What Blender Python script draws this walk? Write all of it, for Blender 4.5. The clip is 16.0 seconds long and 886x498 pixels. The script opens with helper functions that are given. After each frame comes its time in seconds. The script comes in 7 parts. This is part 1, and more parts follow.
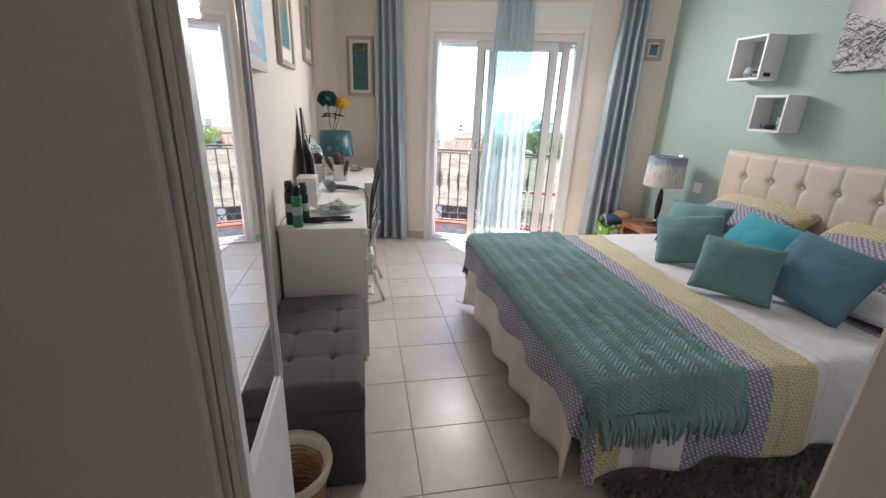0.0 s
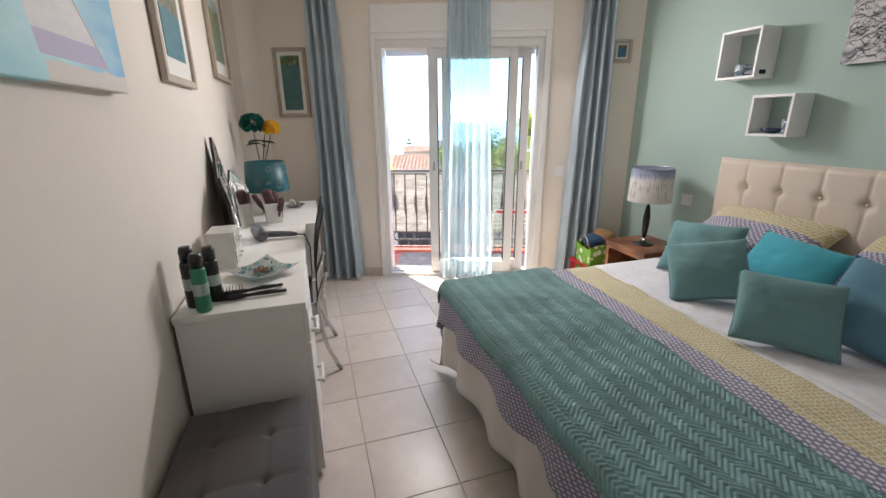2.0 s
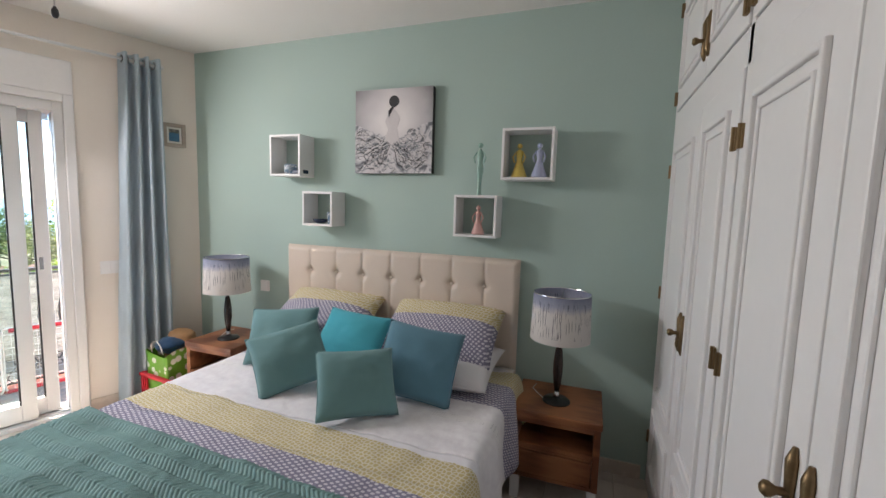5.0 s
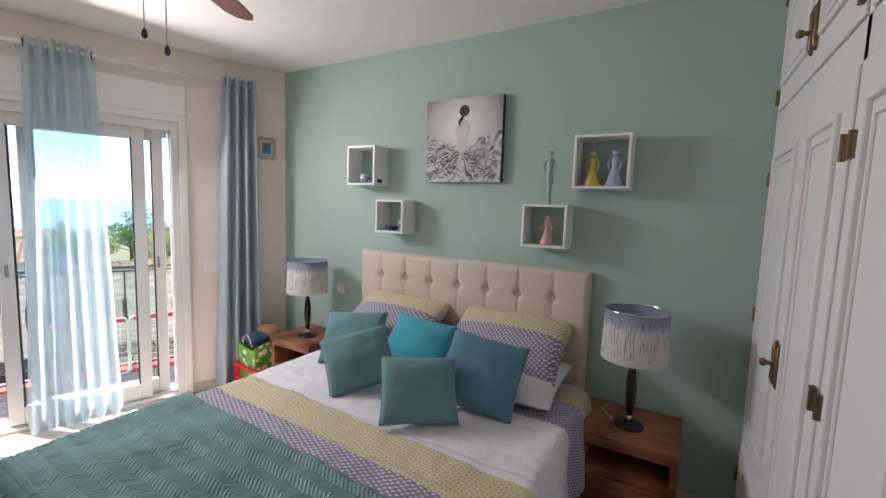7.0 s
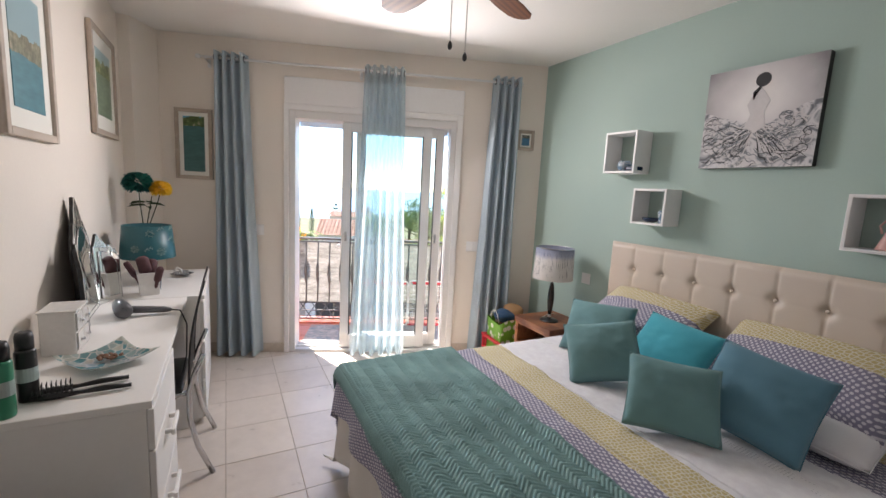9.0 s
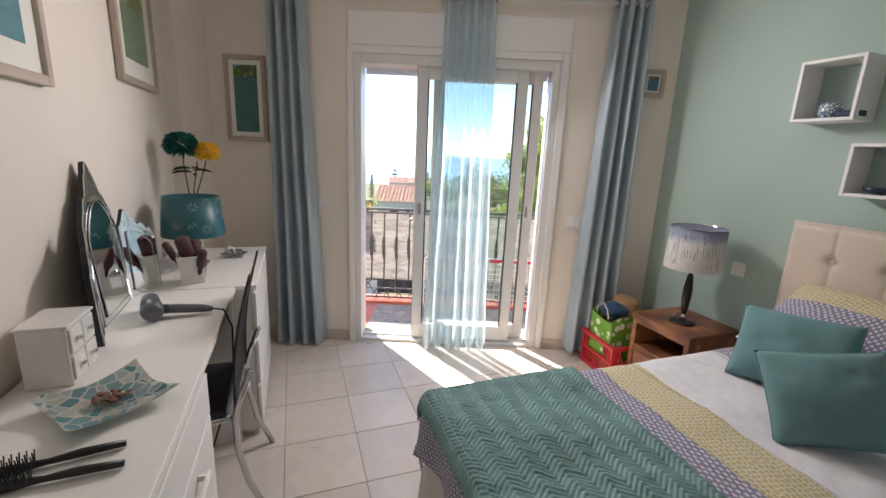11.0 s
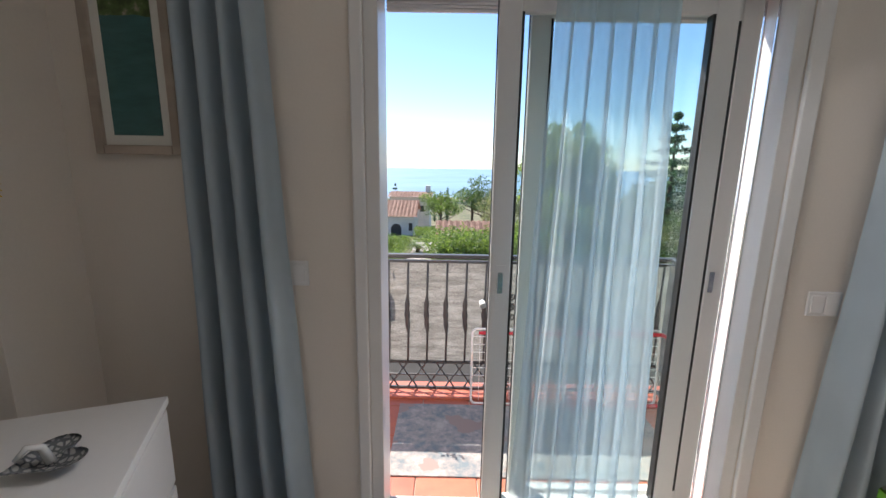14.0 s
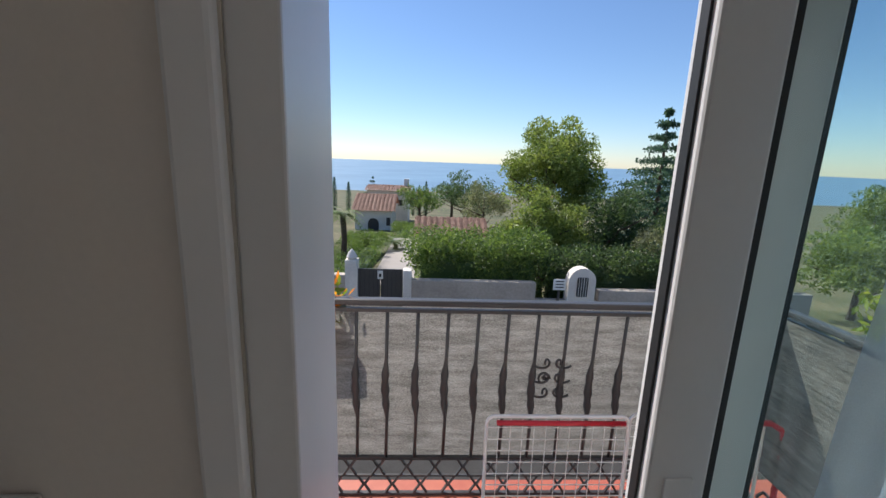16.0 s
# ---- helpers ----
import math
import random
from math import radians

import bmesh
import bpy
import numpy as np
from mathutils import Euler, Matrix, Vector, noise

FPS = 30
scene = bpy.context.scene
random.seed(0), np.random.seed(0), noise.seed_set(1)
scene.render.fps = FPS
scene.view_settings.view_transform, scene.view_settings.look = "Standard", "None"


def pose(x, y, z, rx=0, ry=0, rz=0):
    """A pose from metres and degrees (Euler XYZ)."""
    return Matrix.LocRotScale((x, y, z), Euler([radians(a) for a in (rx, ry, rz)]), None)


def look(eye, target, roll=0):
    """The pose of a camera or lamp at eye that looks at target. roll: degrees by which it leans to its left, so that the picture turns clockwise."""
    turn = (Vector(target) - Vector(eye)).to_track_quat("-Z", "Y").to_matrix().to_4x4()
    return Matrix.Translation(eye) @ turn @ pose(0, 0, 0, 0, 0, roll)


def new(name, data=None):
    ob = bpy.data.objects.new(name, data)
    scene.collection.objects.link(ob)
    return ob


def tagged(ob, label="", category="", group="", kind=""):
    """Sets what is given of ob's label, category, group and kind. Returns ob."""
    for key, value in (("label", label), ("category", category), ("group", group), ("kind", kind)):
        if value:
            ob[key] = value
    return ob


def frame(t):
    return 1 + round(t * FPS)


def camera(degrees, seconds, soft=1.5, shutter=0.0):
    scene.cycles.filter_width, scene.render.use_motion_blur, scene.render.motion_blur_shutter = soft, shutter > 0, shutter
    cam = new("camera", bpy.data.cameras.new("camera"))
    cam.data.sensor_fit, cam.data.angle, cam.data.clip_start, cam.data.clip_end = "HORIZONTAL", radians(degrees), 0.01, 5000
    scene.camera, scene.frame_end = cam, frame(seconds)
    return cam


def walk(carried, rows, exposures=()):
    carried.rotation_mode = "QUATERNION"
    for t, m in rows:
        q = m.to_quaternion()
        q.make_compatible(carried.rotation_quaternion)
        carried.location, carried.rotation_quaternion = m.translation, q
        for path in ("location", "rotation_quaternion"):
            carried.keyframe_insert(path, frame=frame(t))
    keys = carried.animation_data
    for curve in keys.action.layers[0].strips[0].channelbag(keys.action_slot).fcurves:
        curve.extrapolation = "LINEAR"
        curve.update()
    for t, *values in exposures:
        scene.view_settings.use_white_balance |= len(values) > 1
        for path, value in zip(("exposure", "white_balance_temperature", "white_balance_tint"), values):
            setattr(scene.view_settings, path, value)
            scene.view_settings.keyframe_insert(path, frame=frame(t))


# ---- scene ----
cam = camera(93.67, 16.0)
# seconds, eye, target, roll
ROWS = [
    (0, (0.548, 1.331, 1.355), (0.921, 3.184, 0.702), 2.4),
    (0.5, (0.608, 1.528, 1.346), (0.932, 3.396, 0.708), 1.9),
    (1, (0.645, 1.695, 1.349), (0.849, 3.589, 0.739), 1.4),
    (1.5, (0.644, 1.787, 1.371), (0.92, 3.67, 0.755), 1.1),
    (2, (0.621, 1.908, 1.38), (1.196, 3.729, 0.785), -0.5),
    (2.5, (0.641, 1.956, 1.389), (1.581, 3.636, 0.848), -1.2),
    (3, (0.656, 1.933, 1.403), (1.865, 3.458, 0.94), 0.4),
    (3.5, (0.702, 1.888, 1.406), (2.125, 3.228, 0.984), 1.2),
    (4, (0.769, 1.874, 1.4), (2.428, 2.921, 1.009), 1.4),
    (4.2, (0.798, 1.9, 1.402), (2.547, 2.795, 1.029), 1.0),
    (6.3, (0.833, 1.998, 1.449), (2.732, 2.608, 1.309), 1.6),
    (6.5, (0.839, 1.977, 1.448), (2.704, 2.681, 1.291), 1.8),
    (7, (0.838, 1.94, 1.457), (2.56, 2.938, 1.257), 1.9),
    (7.5, (0.807, 1.944, 1.454), (2.347, 3.195, 1.201), 2.1),
    (8, (0.797, 1.941, 1.423), (2.116, 3.419, 1.148), 2.5),
    (8.5, (0.797, 1.952, 1.414), (1.905, 3.595, 1.148), 2.8),
    (9, (0.766, 1.954, 1.417), (1.687, 3.708, 1.14), 3.0),
    (9.2, (0.756, 1.967, 1.412), (1.621, 3.746, 1.114), 3.1),
    (11.3, (0.859, 2.746, 1.37), (1.465, 4.596, 0.914), 2.8),
    (11.5, (0.895, 2.83, 1.358), (1.45, 4.696, 0.902), 2.9),
    (12, (0.946, 3.094, 1.326), (1.445, 4.969, 0.841), 1.9),
    (12.5, (0.939, 3.35, 1.352), (1.527, 5.203, 0.886), 1.0),
    (13, (0.981, 3.611, 1.356), (1.599, 5.463, 0.923), 0.8),
    (13.5, (1.001, 3.884, 1.339), (1.595, 5.747, 0.918), 0.7),
    (14, (0.994, 4.169, 1.388), (1.661, 6.013, 0.995), 0.9),
    (14.5, (1.058, 4.414, 1.379), (1.757, 6.245, 0.981), 2.3),
    (15, (1.166, 4.661, 1.389), (1.802, 6.513, 0.984), 2.8),
    (15.5, (1.214, 4.898, 1.378), (1.893, 6.733, 0.964), 2.1),
    (16, (1.242, 5.132, 1.394), (2.008, 6.931, 0.974), 2.1),
]
EXPOSURES = [(0.0, 2.45, 6500, 13), (1.0, 2.25, 6650, 14), (2.0, 2.3, 6650, 14), (4.0, 2.4, 6650, 14), (6.5, 2.35, 6380, 17), (7.5, 2.15, 6550, 17), (9.0, 2.25, 6650, 17),
             (11.5, 1.85, 6800, 16), (12.5, 1.7, 6800, 16), (14.0, 1.25, 6450, 14), (15.0, 0.95, 6300, 13), (16.0, 0.4, 6250, 13)]
walk(cam, [(t, look(eye, target, roll)) for t, eye, target, roll in ROWS], EXPOSURES)

# ---- light ----
SUN_ELEV = 50.0
sun_dir = Vector((0.32, -0.947, 0)).normalized() * math.cos(radians(SUN_ELEV)) + Vector((0, 0, -math.sin(radians(SUN_ELEV))))
sun = new("sun", bpy.data.lights.new("sun", "SUN"))
sun.data.energy, sun.data.angle, sun.data.color = 5.0, radians(0.53), (1.0, 0.93, 0.82)
sun.matrix_world = look((0, 0, 0), sun_dir)
world = bpy.data.worlds.new("sky")
scene.world = world
world.use_nodes = True
wn = world.node_tree
sky = wn.nodes.new("ShaderNodeTexSky")
sky.sky_type, sky.sun_disc = "NISHITA", False
sky.sun_elevation, sky.sun_rotation = radians(SUN_ELEV), math.atan2(-sun_dir.x, -sun_dir.y)
sky.air_density, sky.dust_density, sky.ozone_density = 1.0, 0.1, 6.0
wn.links.new(sky.outputs[0], wn.nodes["Background"].inputs[0])
wn.nodes["Background"].inputs[1].default_value = 0.105

# ---- plan ----
XL, XR, CEIL = 0.13, 3.16, 2.48
ANG = 20.25
NBX, NBY, DB = math.sin(radians(ANG)), math.cos(radians(ANG)), 5.597
BW = pose(0.09, (DB - 0.09 * NBX) / NBY, 0, 0, 0, -ANG)  # the balcony wall: x along it, y outwards

# an added fill lamp just inside the opening, standing in for the sky's light
fill_lamp = new("added_fill_lamp", bpy.data.lights.new("added_fill_lamp", "AREA"))
fill_lamp.data.shape, fill_lamp.data.size, fill_lamp.data.size_y = "RECTANGLE", 1.0, 0.14
fill_lamp.data.energy, fill_lamp.data.color = 7.0, (1.0, 0.98, 0.97)
fill_lamp.matrix_world = BW @ pose(1.90, -0.25, 1.97) @ pose(0, 0, 0, 0, 0, 11) @ pose(0, 0, 0, -68, 0, 0)


def back_y(x, off=0.0):
    return (DB + off - x * NBX) / NBY


# ---- mesh helpers ----
def part(name, bm, material, parent=None, label="", smooth=False, m=None):
    me = bpy.data.meshes.new(name)
    bmesh.ops.recalc_face_normals(bm, faces=bm.faces)
    bm.to_mesh(me)
    bm.free()
    for mm in (material if isinstance(material, (list, tuple)) else [material]):
        me.materials.append(mm)
    if smooth:
        for p in me.polygons:
            p.use_smooth = True
    ob = new(name, me)
    if parent:
        ob.parent = parent
    if m is not None:
        ob.matrix_basis = m
    if label:
        ob["label"] = label
    return ob


def share(name, me, parent, m=None):
    ob = new(name, me)
    ob.parent = parent
    if m is not None:
        ob.matrix_basis = m
    return ob


def thing(name, label, category, m=None, group=""):
    e = new(name)
    if m is not None:
        e.matrix_basis = m
    return tagged(e, label, category, group)


def setting(name, bm, material, label, category, smooth=False, m=None):
    return tagged(part(name, bm, material, None, "", smooth, m), label, category, "", "structure")


def B():
    return bmesh.new()


def box(bm, x0, x1, y0, y1, z0, z1, bev=0.0, seg=2, m=None):
    r = bmesh.ops.create_cube(bm, size=1.0)
    vs = r["verts"]
    for v in vs:
        v.co = Vector(((x0 + x1) / 2 + v.co.x * (x1 - x0), (y0 + y1) / 2 + v.co.y * (y1 - y0), (z0 + z1) / 2 + v.co.z * (z1 - z0)))
    if bev > 0:
        es = list({e for v in vs for e in v.link_edges})
        out = bmesh.ops.bevel(bm, geom=es, offset=bev, segments=seg, affect="EDGES", profile=0.5)
        vs = list({v for f in out["faces"] for v in f.verts} | {v for v in vs if v.is_valid})
    if m is not None:
        bmesh.ops.transform(bm, matrix=m, verts=vs)
    return bm


def bx(x0, x1, y0, y1, z0, z1, bev=0.0, seg=2):
    return box(B(), x0, x1, y0, y1, z0, z1, bev, seg)


def prism(bm, pts, z0, z1):
    """A flat outline raised from z0 to z1."""
    lo = [bm.verts.new((p[0], p[1], z0)) for p in pts]
    hi = [bm.verts.new((p[0], p[1], z1)) for p in pts]
    bm.faces.new(lo[::-1])
    bm.faces.new(hi)
    n = len(pts)
    for i in range(n):
        bm.faces.new((lo[i], lo[(i + 1) % n], hi[(i + 1) % n], hi[i]))
    return bm


def lathe(bm, prof, n=24, c=(0, 0, 0), cap=True):
    """A turned shape from (radius, height) pairs."""
    rings = []
    for r, z in prof:
        rings.append([bm.verts.new((c[0] + r * math.cos(2 * math.pi * i / n), c[1] + r * math.sin(2 * math.pi * i / n), c[2] + z)) for i in range(n)])
    for a, b in zip(rings, rings[1:]):
        for i in range(n):
            bm.faces.new((a[i], a[(i + 1) % n], b[(i + 1) % n], b[i]))
    if cap:
        bm.faces.new(rings[0][::-1])
        bm.faces.new(rings[-1])
    return bm


def tube(bm, pts, r, n=8, closed=False):
    """A round bar along a line of points; r may be one radius or one for each point."""
    pts = [Vector(p) for p in pts]
    rings, N = [], len(pts)
    side = None
    for i, p in enumerate(pts):
        if closed:
            d = pts[(i + 1) % N] - pts[i - 1]
        else:
            d = pts[min(i + 1, N - 1)] - pts[max(i - 1, 0)]
        d.normalize()
        if side is None:
            side = d.orthogonal().normalized()
        side = (side - d * side.dot(d)).normalized()
        up = d.cross(side)
        rr = r[i] if isinstance(r, (list, tuple)) else r
        rings.append([bm.verts.new(p + (side * math.cos(2 * math.pi * k / n) + up * math.sin(2 * math.pi * k / n)) * rr) for k in range(n)])
    for i in range(N if closed else N - 1):
        a, b = rings[i], rings[(i + 1) % N]
        for k in range(n):
            bm.faces.new((a[k], a[(k + 1) % n], b[(k + 1) % n], b[k]))
    if not closed:
        bm.faces.new(rings[0][::-1])
        bm.faces.new(rings[-1])
    return bm


def sheet(bm, nu, nv, fn, closed_u=False):
    """A grid of nu x nv cells with corners at fn(u, v), u and v from 0 to 1."""
    g = [[bm.verts.new(fn(i / nu, j / nv)) for j in range(nv + 1)] for i in range(nu if closed_u else nu + 1)]
    for i in range(nu):
        for j in range(nv):
            a, b = g[i], g[(i + 1) % len(g)]
            bm.faces.new((a[j], b[j], b[j + 1], a[j + 1]))
    return bm


def arc(cx, cy, r, a0, a1, n):
    return [(cx + r * math.cos(radians(a0 + (a1 - a0) * i / n)), cy + r * math.sin(radians(a0 + (a1 - a0) * i / n))) for i in range(n + 1)]


def wob(p, s, seed=0.0):
    return noise.noise(Vector(p) * s + Vector((seed * 7.3, seed * 3.1, seed)))


# ---- materials ----
class Nodes:
    def __init__(self, name):
        self.mat = bpy.data.materials.new(name)
        self.mat.use_nodes = True
        self.t = self.mat.node_tree
        self.bsdf = self.t.nodes["Principled BSDF"]

    def n(self, kind, **kw):
        nd = self.t.nodes.new("ShaderNode" + kind)
        if "operation" in kw:
            nd.operation = kw["operation"]
        if "data_type" in kw:
            nd.data_type = kw["data_type"]
        if "blend_type" in kw:
            nd.blend_type = kw["blend_type"]
        if "feature" in kw:
            nd.feature = kw["feature"]
        if "wave_type" in kw:
            nd.wave_type = kw["wave_type"]
        if "bands_direction" in kw:
            nd.bands_direction = kw["bands_direction"]
        return nd

    def link(self, a, b):
        self.t.links.new(a, b)

    def coord(self, which="Object", scale=(1, 1, 1), rot=(0, 0, 0)):
        c, mp = self.n("TexCoord"), self.n("Mapping")
        self.link(c.outputs[which], mp.inputs[0])
        mp.inputs["Scale"].default_value = scale
        mp.inputs["Rotation"].default_value = [radians(a) for a in rot]
        return mp.outputs[0]

    def noise(self, vec, scale, detail=4.0, rough=0.55):
        t = self.n("TexNoise")
        self.link(vec, t.inputs["Vector"])
        t.inputs["Scale"].default_value, t.inputs["Detail"].default_value, t.inputs["Roughness"].default_value = scale, detail, rough
        return t.outputs["Fac"]

    def ramp(self, fac, stops, mode="LINEAR"):
        r = self.n("ValToRGB")
        r.color_ramp.interpolation = mode
        els = r.color_ramp.elements
        while len(els) < len(stops):
            els.new(0.5)
        for e, (p, c) in zip(els, stops):
            e.position, e.color = p, (*c, 1) if len(c) == 3 else c
        self.link(fac, r.inputs[0])
        return r.outputs[0]

    def math(self, op, a, b=None, c=None):
        m = self.n("Math", operation=op)
        for i, v in enumerate((a, b, c)):
            if v is None:
                continue
            if isinstance(v, (int, float)):
                m.inputs[i].default_value = v
            else:
                self.link(v, m.inputs[i])
        return m.outputs[0]

    def mix(self, fac, a, b, mode="MIX"):
        m = self.n("Mix", data_type="RGBA", blend_type=mode)
        for i, v in ((0, fac), (6, a), (7, b)):
            if isinstance(v, (int, float)):
                m.inputs[i].default_value = v
            elif isinstance(v, (tuple, list)):
                m.inputs[i].default_value = (*v, 1) if len(v) == 3 else v
            else:
                self.link(v, m.inputs[i])
        return m.outputs[2]

    def bump(self, h, strength=0.3, dist=0.01):
        b = self.n("Bump")
        b.inputs["Strength"].default_value, b.inputs["Distance"].default_value = strength, dist
        self.link(h, b.inputs["Height"])
        self.link(b.outputs[0], self.bsdf.inputs["Normal"])

    def set(self, **kw):
        names = {"color": "Base Color", "rough": "Roughness", "metal": "Metallic", "spec": "Specular IOR Level", "trans": "Transmission Weight", "ior": "IOR", "alpha": "Alpha", "coat": "Coat Weight", "sheen": "Sheen Weight", "sub": "Subsurface Weight"}
        for k, v in kw.items():
            s = self.bsdf.inputs[names[k]]
            if isinstance(v, (int, float)):
                s.default_value = v
            elif isinstance(v, (tuple, list)):
                s.default_value = (*v, 1) if len(v) == 3 else v
            else:
                self.link(v, s)
        return self


def dark(c, k):
    return tuple(x * k for x in c)


def plain(name, color, rough=0.5, metal=0.0, var=0.08, big=3.0, small=60.0, bump=0.05, dist=0.002, **kw):
    """A surface with two scales of variation and a little relief."""
    g = Nodes(name)
    v = g.coord()
    a, b = g.noise(v, big, 3), g.noise(v, small, 5)
    f = g.math("ADD", g.math("MULTIPLY", a, 0.6), g.math("MULTIPLY", b, 0.4))
    col = g.ramp(f, [(0.3, dark(color, 1 - var)), (0.7, tuple(min(1, c * (1 + var)) for c in color))])
    g.set(color=col, rough=g.math("ADD", g.math("MULTIPLY", b, 0.16), rough - 0.08), metal=metal, **kw)
    if bump:
        g.bump(b, bump, dist)
    return g.mat


def wood(name, c0, c1, rough=0.4, along=(1.0, 9.0, 9.0)):
    g = Nodes(name)
    v = g.coord(scale=along)
    n1 = g.noise(v, 3.0, 6, 0.6)
    w = g.n("TexWave", wave_type="BANDS", bands_direction="Y")
    g.link(v, w.inputs[0])
    w.inputs["Scale"].default_value, w.inputs["Distortion"].default_value, w.inputs["Detail"].default_value = 1.2, 5.0, 3.0
    f = g.math("ADD", g.math("MULTIPLY", w.outputs["Fac"], 0.5), g.math("MULTIPLY", n1, 0.5))
    info = g.n("ObjectInfo")
    f = g.math("ADD", f, g.math("MULTIPLY", g.math("SUBTRACT", info.outputs["Random"], 0.5), 0.25))
    col = g.ramp(f, [(0.25, c0), (0.75, c1)])
    g.set(color=col, rough=g.math("ADD", g.math("MULTIPLY", n1, 0.2), rough - 0.1))
    g.bump(f, 0.12, 0.002)
    return g.mat


def cloth(name, color, weave=900.0, var=0.12, rough=0.9, bump=0.25, **kw):
    g = Nodes(name)
    v = g.coord()
    big, fine = g.noise(v, 5, 3), g.noise(v, weave, 2)
    f = g.math("ADD", g.math("MULTIPLY", big, 0.6), g.math("MULTIPLY", fine, 0.4))
    g.set(color=g.ramp(f, [(0.3, dark(color, 1 - var)), (0.7, tuple(min(1, c * (1 + var)) for c in color))]), rough=rough, sheen=0.15, **kw)
    g.bump(g.math("ADD", fine, g.math("MULTIPLY", g.noise(v, 45, 3), 0.8)), bump, 0.002)
    return g.mat


def tile_mat(name, c0, c1, rough, grain=14.0, vary=0.06):
    g = Nodes(name)
    info = g.n("ObjectInfo")
    c = g.n("TexCoord")
    off = g.n("VectorMath", operation="ADD")
    g.link(c.outputs["Object"], off.inputs[0])
    comb = g.n("CombineXYZ")
    for i in range(3):
        g.link(g.math("MULTIPLY", info.outputs["Random"], 37.0 + 11 * i), comb.inputs[i])
    g.link(comb.outputs[0], off.inputs[1])
    n1, n2 = g.noise(off.outputs[0], grain, 6, 0.6), g.noise(off.outputs[0], 2.5, 3)
    f = g.math("ADD", g.math("MULTIPLY", n1, 0.5), g.math("MULTIPLY", n2, 0.5))
    f = g.math("ADD", f, g.math("MULTIPLY", g.math("SUBTRACT", info.outputs["Random"], 0.5), vary * 4))
    g.set(color=g.ramp(f, [(0.3, c0), (0.7, c1)]), rough=g.math("ADD", g.math("MULTIPLY", n1, 0.14), rough - 0.05))
    g.bump(n1, 0.04, 0.002)
    return g.mat


M = {}
M["wall"] = plain("cream_plaster", (0.79, 0.725, 0.655), 0.85, var=0.04, big=1.2, small=120, bump=0.12)
M["green"] = plain("sage_paint", (0.385, 0.50, 0.455), 0.8, var=0.04, big=1.2, small=120, bump=0.1)
M["ceiling"] = plain("ceiling_white", (0.80, 0.78, 0.75), 0.9, var=0.03, big=1.0, small=90, bump=0.1)
M["tile"] = tile_mat("floor_tile", (0.57, 0.50, 0.44), (0.69, 0.62, 0.55), 0.28)
M["grout"] = plain("grout", (0.42, 0.36, 0.30), 0.9, small=200)
M["base"] = tile_mat("baseboard_tile", (0.52, 0.45, 0.38), (0.62, 0.54, 0.46), 0.25)
M["paint"] = plain("white_paint", (0.80, 0.79, 0.785), 0.4, var=0.03, big=2.0, small=40, bump=0.05)
M["lacquer"] = plain("white_lacquer", (0.78, 0.76, 0.73), 0.5, var=0.03, big=2, small=50, bump=0.03)
M["alu"] = plain("white_aluminium", (0.74, 0.73, 0.72), 0.35, var=0.03, small=80, bump=0.02)
M["gasket"] = plain("black_rubber", (0.015, 0.015, 0.016), 0.6, small=200)
M["terracotta"] = tile_mat("terracotta_tile", (0.36, 0.09, 0.055), (0.50, 0.15, 0.085), 0.45, vary=0.08)
M["iron"] = plain("dark_iron", (0.035, 0.035, 0.038), 0.5, var=0.2, small=120, bump=0.2)
M["white_metal"] = plain("white_wire", (0.75, 0.75, 0.75), 0.35, small=100, bump=0.02)
M["red_plastic"] = plain("red_plastic", (0.55, 0.02, 0.035), 0.4, var=0.08, small=70, bump=0.04)
M["chrome"] = plain("chrome", (0.62, 0.62, 0.63), 0.14, 1.0, var=0.03, small=40, bump=0.0)
M["brass"] = plain("aged_brass", (0.22, 0.15, 0.08), 0.42, 0.9, var=0.25, small=90, bump=0.1)
M["nightwood"] = wood("acacia_wood", (0.14, 0.046, 0.020), (0.35, 0.14, 0.06), 0.42, (9, 1, 9))
M["darkwood"] = wood("dark_wood", (0.012, 0.008, 0.007), (0.035, 0.022, 0.018), 0.25, (9, 9, 1))
M["fanwood"] = wood("walnut_blade", (0.13, 0.045, 0.02), (0.24, 0.09, 0.04), 0.35)
M["black"] = plain("black_plastic", (0.012, 0.012, 0.013), 0.35, small=120, bump=0.05)
M["leather"] = plain("black_leather", (0.02, 0.02, 0.022), 0.4, var=0.2, small=260, bump=0.3)
M["greyfab"] = cloth("grey_suede", (0.085, 0.075, 0.08), 500, bump=0.2)
M["headboard"] = plain("beige_leatherette", (0.62, 0.53, 0.45), 0.5, var=0.05, small=320, bump=0.18)
M["throw"] = cloth("teal_knit", (0.185, 0.325, 0.32), 420, 0.25, 0.95, 0.5)
M["cush_teal"] = cloth("teal_cotton", (0.135, 0.27, 0.28), 800, 0.1)
M["cush_turq"] = cloth("turquoise_cotton", (0.05, 0.38, 0.47), 800, 0.1)
M["cush_blue"] = cloth("petrol_cotton", (0.09, 0.21, 0.28), 800, 0.1)
M["sheetwhite"] = cloth("white_cotton", (0.72, 0.70, 0.72), 700, 0.05)
M["valance"] = cloth("ivory_valance", (0.70, 0.66, 0.61), 600, 0.05)
M["pile"] = cloth("grey_beige_pile", (0.34, 0.30, 0.25), 300, 0.25)
M["pot_white"] = plain("white_ceramic", (0.75, 0.73, 0.70), 0.2, small=60, bump=0.02)
M["wicker"] = plain("wicker", (0.36, 0.20, 0.09), 0.6, var=0.25, small=90, bump=0.2)
